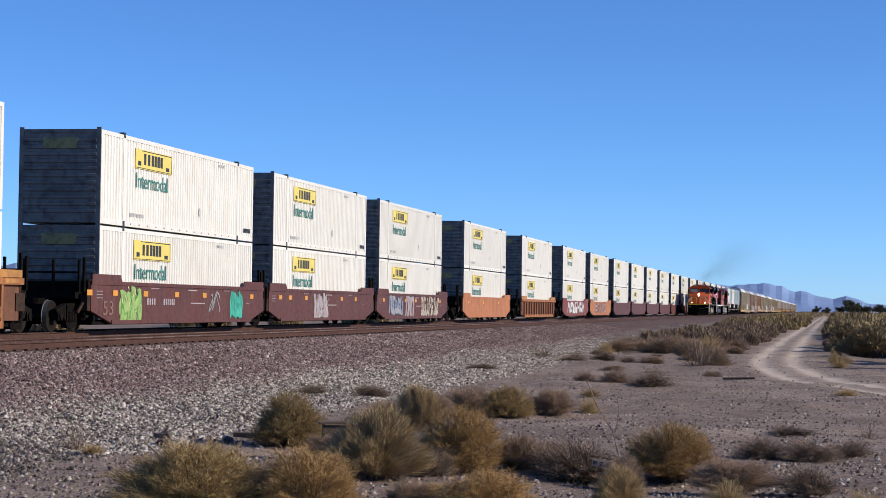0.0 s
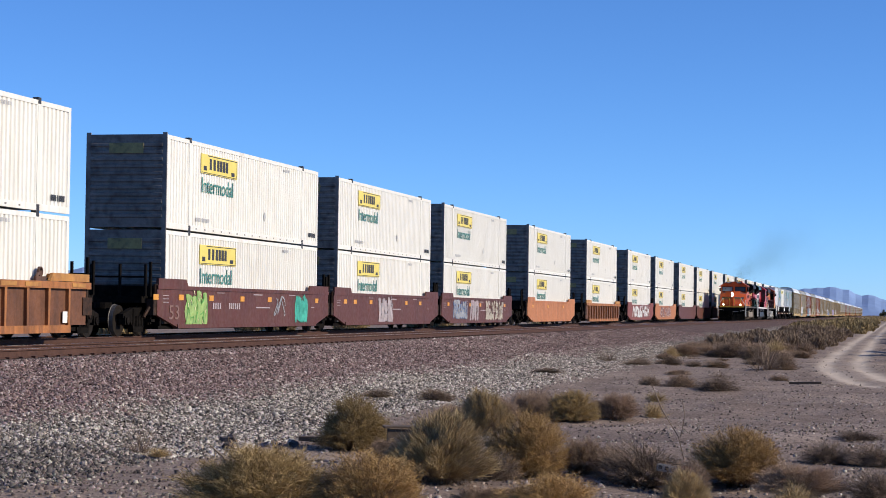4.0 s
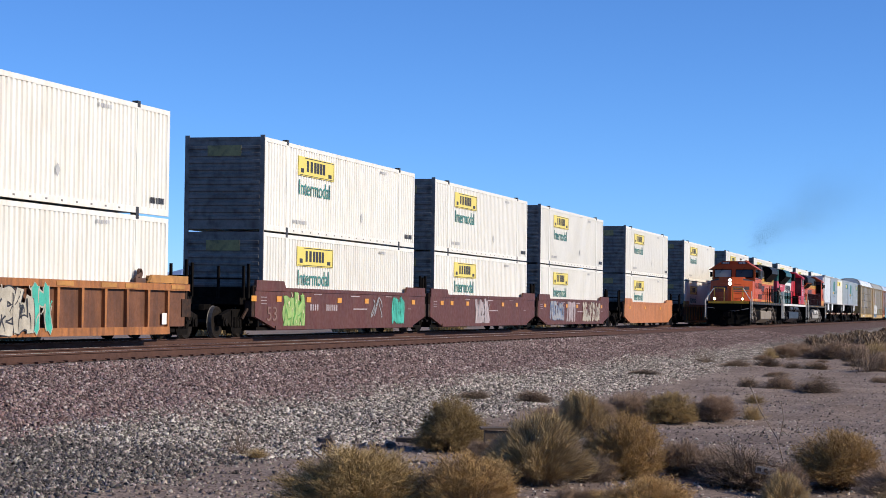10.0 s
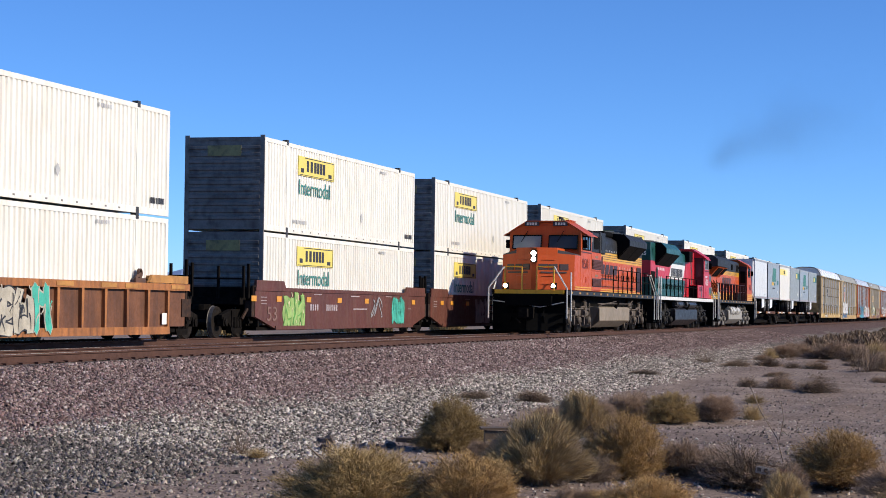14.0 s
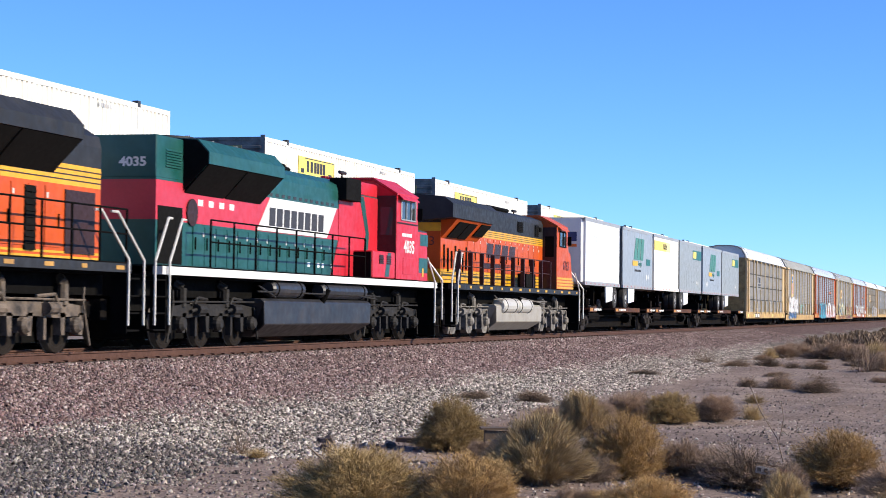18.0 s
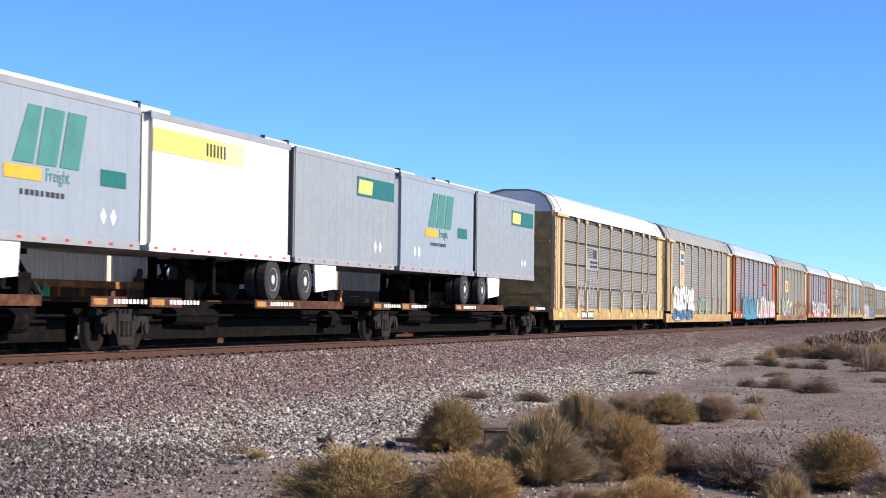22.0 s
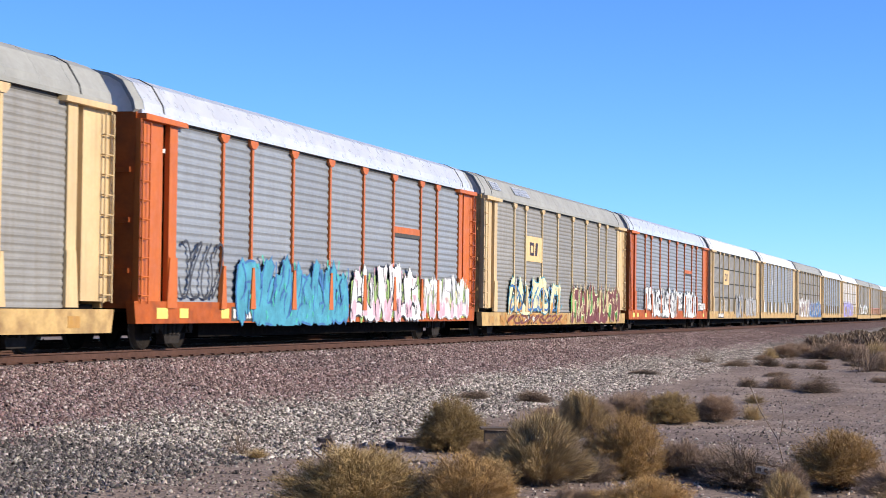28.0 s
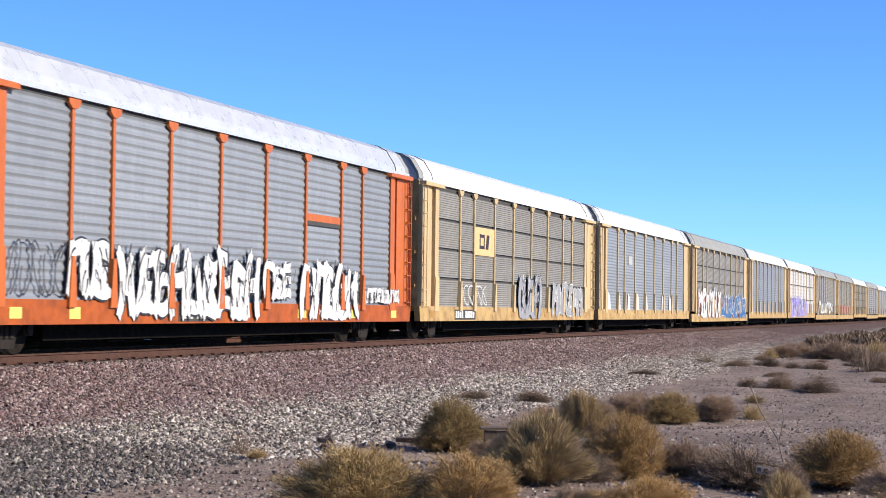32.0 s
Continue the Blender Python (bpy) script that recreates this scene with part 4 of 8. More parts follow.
AMBER = mat("amber_reflector", (0.62, 0.27, 0.03), 0.45, var=0.1)
RUST_DARK = mat("rusty_brake_gear", (0.09, 0.045, 0.03), 0.8, var=0.3)
Y_SIDE = -1.466
unit_a, unit_b, unit_c, unit_o = well_units[1], well_units[2], well_units[3], well_units[0]
for w, xs in ((unit_a, (-1.4, 0.75, 3.5, 6.6, 9.6, 15.4)), (unit_b, (0.4, 1.9, 4.4, 10.6, 13.3)), (unit_c, (0.2, 5.4, 8.0, 14.8)), (well_units[4], (0.5, 6.0, 12.0))):
    for x in xs:
        side_patch(w, x, 1.08, 0.42, 0.17, AMBER)
for w in (unit_a, unit_b, unit_c):
    for k, (x, z, dx, dz) in enumerate(((4.2, 1.33, 1.0, 0.03), (8.0, 1.30, 1.2, 0.05), (8.3, 0.86, 1.9, 0.06), (12.1, 1.33, 0.9, 0.03), (-0.6, 1.2, 0.6, 0.03), (-0.6, 1.1, 0.6, 0.03), (-0.6, 1.0, 0.6, 0.03), (14.9, 0.9, 0.5, 0.03))):
        side_patch(w, x, z, dx * 0.8, dz * 0.7, SP_PALE, "code_print")
for k in range(4):
    side_patch(unit_a, 3.85 + k * 0.22, 0.82, 0.13, 0.20, SP_PALE, "owner_bar")
for k in range(6):
    side_patch(unit_a, 5.45 + k * 0.20, 0.82, 0.11, 0.20, SP_PALE, "code_bar")
lettering("53", 0.62, SP_DUSK, unit_a, near_side(0.35, -1.474, 0.50), name="size_number", width=0.85)
graffiti(unit_a, 1.40, 3.20, 0.26, 1.44, Y_SIDE, SP_GREEN, SP_LEAF, SP_CREAM, 21, letters=2, back=SP_GREEN, spike=0.1)
graffiti(unit_a, 12.9, 14.4, 0.36, 1.40, Y_SIDE, SP_TEAL, SP_TEAL, SP_TEAL, 5, letters=3, back=SP_TEAL, spike=0.2)
scrawl(unit_a, 10.3, 11.6, 0.60, 1.30, Y_SIDE - 0.01, SP_GREY, 6, 3, 0.03)
graffiti(unit_b, 6.0, 8.3, 0.30, 1.46, Y_SIDE, SP_PALE, SP_GREY, SP_PALE, 7, letters=3, spike=0.2)
graffiti(unit_c, 1.6, 4.9, 0.45, 1.40, Y_SIDE, SP_GREY, SP_BLUE, SP_PALE, 8, letters=5, spike=0.2)
graffiti(unit_c, 5.6, 7.6, 0.35, 1.44, Y_SIDE, SP_PALE, SP_GREY, SP_PINK, 9, letters=3, spike=0.2)
graffiti(unit_c, 9.7, 14.4, 0.35, 1.46, Y_SIDE, SP_SAND, SP_MAROON, SP_PALE, 10, letters=7, spike=0.3)
graffiti(unit_o, 3.0, 8.0, 0.22, 1.30, Y_SIDE - 0.06, SP_SAND, SP_BLACK, SP_SAND, 11, letters=6, back=SP_SAND, spike=0)
graffiti(unit_o, 8.1, 9.0, 0.22, 1.45, Y_SIDE - 0.06, SP_TEAL, SP_SAND, SP_TEAL, 12, letters=1, spike=0.2)
graffiti(well_units[6], 2.0, 14.0, 0.45, 1.46, Y_SIDE, SP_WHITE, SP_MAROON, SP_PINK, 13, letters=7)
graffiti(well_units[7], 3.0, 12.0, 0.45, 1.46, Y_SIDE, SP_MAROON, SP_WHITE, SP_WHITE, 14, letters=5)
side_patch(unit_o, 15.45, 0.42, 0.30, 0.30, INK_WHITE, "paper_notice")
for x in (9.2, 11.6, 13.0, 15.9):
    part("chord_patch", boxes((x, x + 0.9, -1.535, -1.522, 1.36, 1.47)), WELL_YELLOW, unit_o)
# hand brake on the orange car
hb = bmesh.new()
lathe(hb, [(-0.03, 0.13), (0.03, 0.13), (0.03, 0.09), (-0.03, 0.09)], 14, c=(14.1, -1.42, 1.74))
rod(hb, (14.1, -1.42, 1.5), (14.1, -1.42, 1.76), 0.06, 6)
rod(hb, (13.86, -1.42, 1.60), (14.1, -1.42, 1.76), 0.045, 6)
box(hb, 13.8, 14.4, -1.46, -1.38, 1.50, 1.62)
part("hand_brake", hb, RUST_DARK, unit_o)
part("end_walk_rail", boxes((14.8, 17.0, -1.35, -1.05, 1.60, 1.70)), WELL_YELLOW, unit_o)


# ---- locomotives; local x runs back from the front coupler, the nose looks to -x ----
def loco_truck_mesh(material, style):
    bm = bmesh.new()
    for s in (-1, 1):
        y = s * 1.06
        y0, y1 = y - 0.08, y + 0.08
        if style == "emd":
            prism(bm, [(-2.6, 0.72), (-1.5, 0.66), (-0.6, 0.70), (0.6, 0.70), (1.5, 0.66), (2.6, 0.72), (2.6, 0.88), (1.6, 0.96), (-1.6, 0.96), (-2.6, 0.88)], y0, y1)
            for q in (-2.07, 0.0, 2.07):
                for d in (-0.40, 0.40):
                    prism(bm, [(q + d - 0.10, 0.76), (q + d + 0.10, 0.76), (q + d * 0.92 + 0.07, 0.34), (q + d * 0.92 - 0.07, 0.34)], y0, y1)
        else:
            prism(bm, [(-2.6, 0.78), (2.6, 0.78), (2.6, 0.94), (-2.6, 0.94)], y0, y1)
            for q in (-2.07, 0.0, 2.07):
                prism(bm, [(q - 0.44, 0.80), (q - 0.20, 0.80), (q - 0.20, 0.42), (q + 0.20, 0.42), (q + 0.20, 0.80), (q + 0.44, 0.80), (q + 0.38, 0.26), (q + 0.22, 0.13), (q - 0.22, 0.13), (q - 0.38, 0.26)], y0 - 0.03, y1 + 0.03)
        for q in (-2.07, 0.0, 2.07):
            box(bm, q - 0.15, q + 0.15, y - 0.12, y + 0.12, 0.40, 0.66)
            lathe(bm, [(s * 0.0, 0.16), (s * 0.10, 0.16), (s * 0.17, 0.10)], 12, 0, (q, y + s * 0.10, 0.53))
            for d in (-0.28, 0.28):
                for k in range(4):
                    rod(bm, (q + d, y + s * 0.03, 0.44 + k * 0.08), (q + d, y + s * 0.03, 0.49 + k * 0.08), 0.06, 8, None, 1)
        for q in (-1.03, 1.03):
            rod(bm, (q - 0.20, y + s * 0.16, 0.84), (q + 0.20, y + s * 0.16, 0.84), 0.12, 10)
            rod(bm, (q + 0.20, y + s * 0.16, 0.84), (q + 0.42, y + s * 0.14, 0.80), 0.04, 6)
            box(bm, q - 0.05, q + 0.05, y - 0.05, y + 0.08, 0.26, 0.68)
            rod(bm, (q - 0.5, y + s * 0.12, 1.06), (q + 0.15, y + s * 0.16, 1.10), 0.035, 6)
            rod(bm, (q + 0.15, y + s * 0.16, 1.10), (q + 0.3, y + s * 0.16, 0.95), 0.035, 6)
        for q in (-0.7, 1.75):
            rod(bm, (q, y + s * 0.05, 0.9), (q, y + s * 0.05, 1.30), 0.10, 8)
            rod(bm, (q, y + s * 0.05, 1.30), (q + 0.1, y - s * 0.1, 1.42), 0.10, 8)
        rod(bm, (-2.5, y + s * 0.13, 1.02), (2.5, y + s * 0.13, 1.0), 0.024, 6)
        rod(bm, (-2.55, y + s * 0.13, 0.16), (-2.3, y + s * 0.13, 0.90), 0.028, 6)
        rod(bm, (2.72, y + s * 0.13, 0.14), (2.42, y + s * 0.13, 0.95), 0.028, 6)
        rod(bm, (2.42, y + s * 0.13, 0.95), (2.45, y + s * 0.13, 1.25), 0.028, 6)
    # inner box in black puts shade into the gaps of the frame
    box(bm, -2.6, 2.6, -0.62, 0.62, 0.20, 1.05, 1)
    return finish(bm, "truck", [material, LOCO_BLACK])


def panel(parent, name, s, x0, x1, y, z0, z1, material, proud=0.012, bevel=0.0, label=""):
    return part(name, boxes((x0, x1, *sorted((s * y, s * (y + proud))), z0, z1)), material, parent, label, bevel)


def louvre(parent, s, x0, x1, y, z0, z1, material, n=6):
    bm = boxes((x0, x1, *sorted((s * (y - 0.02), s * y)), z0, z1))
    h = (z1 - z0) / n
    for i in range(n):
        prism(bm, [(s * y, z0 + i * h), (s * (y + 0.025), z0 + i * h), (s * y, z0 + (i + 0.8) * h)], x0 + 0.02, x1 - 0.02, "x")
    part("louvre", bm, material, parent)


def handrail(L, s, x0, x1, step, material, wide=0.0):
    if wide:
        p = finish(boxes((-0.04, 0.04, -wide / 2, wide / 2, 0, 1.02)), "handrail_post", material)
    else:
        p = finish(shape((rod, (0, 0, 0), (0, 0, 1.04), 0.026, 6)), "handrail_post", material)
    n = int(round((x1 - x0) / step))
    for i in range(n + 1):
        o = part("handrail_post", p, None, L)
        o.location = (x0 + i * (x1 - x0) / n, s * 1.52, 1.74)
    for z in (2.78, 2.30):
        part("handrail", shape((rod, (x0, s * 1.52, z), (x1, s * 1.52, z), 0.020, 6)), material, L)


TREAD_PLATE = finish(boxes((-0.28, 0.28, -0.17, 0.17, 0, 0.035)), "step_tread", LOCO_BLACK)


def corner_steps(L, x, s, rail, way):
    """Four treads and two bent grab rails at a corner; way: which way the rails lean in."""
    for k in range(4):
        o = part("step_tread", TREAD_PLATE, None, L)
        o.location = (x, s * 1.40, 0.40 + k * 0.34)
    part("step_side_plate", boxes((x - 0.32, x - 0.29, *sorted((s * 1.57, s * 1.22)), 0.36, 1.74)), LOCO_BLACK, L)
    for d, top in ((-0.36, 0.62), (0.36, 0.62)):
        bm = bmesh.new()
        pts = [(x + d, s * 1.62, 0.52), (x + d, s * 1.62, 1.80), (x + d + way * 0.95, s * 1.48, 2.72), (x + d + way * 1.2, s * 1.45, 2.72)]
        for a, b in zip(pts, pts[1:]):
            rod(bm, a, b, 0.028, 6)
        part("grab_rail", bm, rail, L)


def windowed(L, name, x0, x1, s, y, z0, z1, trim, bars=()):
    w = panel(L, name, s, x0, x1, y, z0, z1, GLASS, 0.008)
    fr = bmesh.new()
    ring = [(x0, z0), (x1, z0), (x1, z1), (x0, z1)]
    for p, q in zip(ring, ring[1:] + ring[:1]):
        rod(fr, (p[0], s * (y + 0.012), p[1]), (q[0], s * (y + 0.012), q[1]), 0.026, 5)
    for b in bars:
        box(fr, b - 0.03, b + 0.03, *sorted((s * y, s * (y + 0.03))), z0, z1)
    part("window_frame", fr, trim, w)
    return w


def cab_shell(L, c, x0, x1, roof_top=4.62, eave=4.17, front_lean=0.24, shade=1.68):
    """Wide cab: upright sides, a flat roof with sloping shoulders, a windscreen wall leaning back."""
    sec = [(-1.52, 1.75), (1.52, 1.75), (1.52, eave - 0.02), (0.80, roof_top - 0.05), (-0.80, roof_top - 0.05), (-1.52, eave - 0.02)]
    bm = bmesh.new()
    r0 = [bm.verts.new((x0 + max(0, z - 3.3) * front_lean, y, z)) for y, z in sec]
    r1 = [bm.verts.new((x1, y, z)) for y, z in sec]
    for i in range(6):
        bm.faces.new((r0[i], r0[(i + 1) % 6], r1[(i + 1) % 6], r1[i]))
    bm.faces.new(r0[::-1]), bm.faces.new(r1)
    part("cab", bm, c["cab"], L, bevel=0.015)
    fx = x0 + (eave - 3.3) * front_lean
    bm = bmesh.new()
    prism(bm, [(-1.55, eave - 0.03), (-0.81, roof_top - 0.04), (0.81, roof_top - 0.04), (1.55, eave - 0.03), (1.55, eave + 0.02), (0.81, roof_top + 0.02), (-0.81, roof_top + 0.02), (-1.55, eave + 0.02)], fx + 0.0, x1 + 0.06, "x")
    part("cab_roof", bm, c["cab"], L)
    for i in range(7):
        part("roof_bracket", boxes((fx + 0.6 + i * 0.2, fx + 0.70 + i * 0.2, -0.86, -0.70, roof_top + 0.02, roof_top + 0.09)), c["cab"], L)
    part("horn", shape((rod, (fx + 1.6, -0.3, roof_top), (fx + 1.6, -0.3, roof_top + 0.2), 0.03, 6), (rod, (fx + 1.3, -0.3, roof_top + 0.2), (fx + 1.85, -0.3, roof_top + 0.2), 0.05, 8)), LOCO_DARK, L)
    for y0, y1, q in ((-1.36, -0.16, GLASS), (0.16, 1.36, GLASS_PALE)):
        def at(y, z, out):
            return (x0 + (z - 3.3) * front_lean - out, y, z)
        ring = [(y0, 3.47), (y1, 3.47), (y1, 4.02), (y0, 4.02)]
        bm = bmesh.new()
        va, vb = [bm.verts.new(at(y, z, 0.004)) for y, z in ring], [bm.verts.new(at(y, z, 0.014)) for y, z in ring]
        bm.faces.new(va), bm.faces.new(vb[::-1])
        for i in range(4):
            bm.faces.new((va[i], va[(i + 1) % 4], vb[(i + 1) % 4], vb[i]))
        w = part("windscreen", bm, q, L, "dark windscreen" if q is GLASS else "windscreen with bright light put into its pale colour")
        fr = bmesh.new()
        for (ya, za), (yb, zb) in zip(ring, ring[1:] + ring[:1]):
            rod(fr, at(ya, za, 0.012), at(yb, zb, 0.012), 0.028, 6)
        part("windscreen_frame", fr, LOCO_BLACK, w)
        part("wiper", shape((rod, at((y0 + y1) / 2, 4.2, 0.03), at((y0 + y1) / 2 + 0.25, 3.75, 0.03), 0.014, 5)), LOCO_BLACK, w)
    for s in (-1, 1):
        b = part("number_board", boxes((fx - 0.02, fx + 0.10, s * 0.60 - 0.30, s * 0.60 + 0.30, roof_top - 0.20, roof_top - 0.02)), INK, L)
        for k in range(4):
            part("board_mark", boxes((fx - 0.026, fx - 0.021, s * 0.60 - 0.22 + k * 0.115, s * 0.60 - 0.14 + k * 0.115, roof_top - 0.165, roof_top - 0.06)), SILVER, b)
        bm = bmesh.new()
        prism(bm, [(s * 1.53, eave - 0.04), (s * shade, eave - 0.16), (s * shade, eave - 0.13), (s * 1.53, eave + 0.01)], fx + (0.35 if shade < 1.7 else 0.0), x1 - 0.1, "x")
        part("sunshade", bm, c["cab"], L)
        # mirror and grab iron by the side window
        part("mirror", boxes((fx + 0.12, fx + 0.16, *sorted((s * 1.56, s * 1.72)), 3.50, 3.85)), LOCO_BLACK, L)


def frame_and_gear(L, c, length):
    end = length - 0.75
    part("underframe", boxes((0.9, end, -0.95, 0.95, 1.10, 1.499)), LOCO_BLACK, L)
    part("deck_plate", boxes((1.3, end, -1.36, 1.36, 1.50, 1.56)), LOCO_BLACK, L)
    part("centre_sill", boxes((1.5, end - 0.4, -0.6, 0.6, 0.8, 1.099)), LOCO_BLACK, L)
    for s in (-1, 1):
        part("sill", boxes((1.25, end, *sorted((s * 1.36, s * 1.57)), 1.55, 1.72)), c["sill"], L)
        for i in range(14):
            px = 1.9 + i * (end - 2.6) / 13
            panel(L, "sill_patch", s, px, px + (0.36 if i % 3 else 0.22), 1.571, 1.60, 1.68, c["patch"], 0.006)
    part("walkway", boxes((1.2, end, -1.56, 1.56, 1.72, 1.75)), LOCO_BLACK, L)
    # pilot, plow, couplers, hoses
    bm = bmesh.new()
    prism(bm, [(1.15, 0.12), (1.15, 1.72), (1.3, 1.72), (1.3, 0.12)], -1.5, 1.5, "y")
    part("pilot", bm, LOCO_BLACK, L)
    for s in (-1, 1):
        bm = bmesh.new()
        prism(bm, [(0.60, s * 0.02), (1.20, s * 1.5), (1.20, s * 0.02)], 0.12, 0.80, "z")
        part("plow_blade", bm, LOCO_BLACK, L)
    add_coupler(L, 0.75, 0), add_coupler(L, length - 0.75, 180)
    for y in (-0.6, -0.3, 0.3, 0.6):
        part("air_hose", shape((rod, (1.1, y, 1.0), (0.8, y * 1.1, 0.6), 0.035, 6), (rod, (0.8, y * 1.1, 0.6), (0.95, y * 1.2, 0.35), 0.035, 6)), LOCO_BLACK, L)
    part("cut_lever", shape((rod, (1.02, -1.45, 1.25), (0.95, -0.5, 1.05), 0.022, 6), (rod, (0.95, -0.5, 1.05), (0.95, 0.4, 1.18), 0.022, 6), (rod, (0.95, 0.4, 1.18), (1.02, 1.45, 1.3), 0.022, 6)), SILVER, L)
    part("pilot_stripe", boxes((1.10, 1.149, -1.42, 1.42, 1.58, 1.74)), c["front"], L)
    for s in (-1, 1):
        for y in (0.30, 1.0):
            part("front_post", shape((rod, (1.12, s * y, 1.7), (1.12, s * y, 2.66), 0.032, 6)), c["front"], L)
        part("front_handrail", shape((rod, (1.12, s * 0.30, 2.66), (1.12, s * 1.0, 2.66), 0.028, 6)), c["front"], L)
        bm = bmesh.new()
        pts = [(1.12, s * 0.30, 2.66), (1.10, s * 1.02, 2.66), (0.82, s * 1.60, 1.80), (0.82, s * 1.60, 0.60)]
        for a, b in zip(pts[1:], pts[2:]):
            rod(bm, a, b, 0.030, 6)
        part("grab_rail", bm, c["rail"], L)
        bm = bmesh.new()
        pts = [(2.1, s * 1.50, 2.45), (1.62, s * 1.60, 1.75), (1.62, s * 1.60, 0.50)]
        for a, b in zip(pts, pts[1:]):
            rod(bm, a, b, 0.030, 6)
        part("grab_rail", bm, c["rail"], L)
        for k in range(4):
            o = part("step_tread", TREAD_PLATE, None, L)
            o.location = (1.22, s * 1.40, 0.40 + k * 0.34)
        corner_steps(L, end + 0.12, s, c["rail"], -1)
    # lamps
    for y in (-0.98, 0.98):
        bm = bmesh.new()
        lathe(bm, [(-0.02, 0.085), (0.02, 0.085)], 14)
        bm.transform(Matrix.Translation((1.10, y, 1.90)) @ Matrix.Rotation(radians(90), 4, "Z"))
        part("ditch_light", bm, DITCHLIGHT if c.get("lit") else LENS, L)
        part("ditch_light_housing", boxes((1.125, 1.30, y - 0.11, y + 0.11, 1.77, 2.02)), LOCO_BLACK, L)
    # fuel tank and trucks
    t0, t1 = c["tank_x"]
    bm = bmesh.new()
    prism(bm, [(-1.0, 0.20), (1.0, 0.20), (1.46, 0.50), (1.46, 1.04), (1.36, 1.12), (-1.36, 1.12), (-1.46, 1.04), (-1.46, 0.50)], t0, t1, "x")
    for v in bm.verts:
        if v.co.z < 0.3:
            v.co.x += 0.35 if v.co.x < (t0 + t1) / 2 else -0.35
    part("fuel_tank", bm, c["tank"], L, bevel=0.02)
    for s in (-1, 1):
        for a, b in c["air_tanks"]:
            bm = bmesh.new()
            r, ya, za = c["air_r"], s * c["air_y"], c["air_z"]
            rod(bm, (a + 0.08, ya, za), (b - 0.08, ya, za), r, 16)
            rod(bm, (a, ya, za), (a + 0.08, ya, za), r * 0.75, 16, r)
            rod(bm, (b - 0.08, ya, za), (b, ya, za), r, 16, r * 0.75)
            part("air_reservoir", bm, c["air"], L)
            for q in (a + 0.3, b - 0.3):
                part("reservoir_strap", shape((rod, (q, ya, za), (q + 0.06, ya, za), r + 0.012, 16)), LOCO_BLACK, L)
        for k, (a, b, za, zb) in enumerate(((t0 - 0.7, t1 + 0.6, 1.24, 1.27), (t0 - 0.4, t0 + 3.6, 1.16, 1.36), (t1 - 0.6, t1 + 0.5, 1.15, 1.40))):
            part("pipe", shape((rod, (a, s * 1.50, za), (b, s * 1.50, zb), 0.022, 6)), c["pipe"], L)
        part("filler_cap", shape((rod, (t0 + 3.9, s * 1.40, 1.05), (t0 + 3.9, s * 1.56, 1.38), 0.08, 8)), LOCO_BLACK, L)
    for tx in c["truck_x"]:
        add_truck(L, tx, c["truck"], (-2.07, 0.0, 2.07), WHEELSET_LOCO, 0.53, spin=True)


def nose_lamps(L, x, zs, lit):
    part("headlight_housing", boxes((x - 0.06, x + 0.25, -0.13, 0.13, zs[1] - 0.13, zs[0] + 0.13)), LOCO_BLACK, L)
    for z in zs:
        bm = bmesh.new()
        lathe(bm, [(-0.015, 0.105), (0.015, 0.105)], 14)
        bm.transform(Matrix.Translation((x - 0.08, 0, z)) @ Matrix.Rotation(radians(90), 4, "Z"))
        part("headlight", bm, HEADLIGHT if lit else LENS, L)


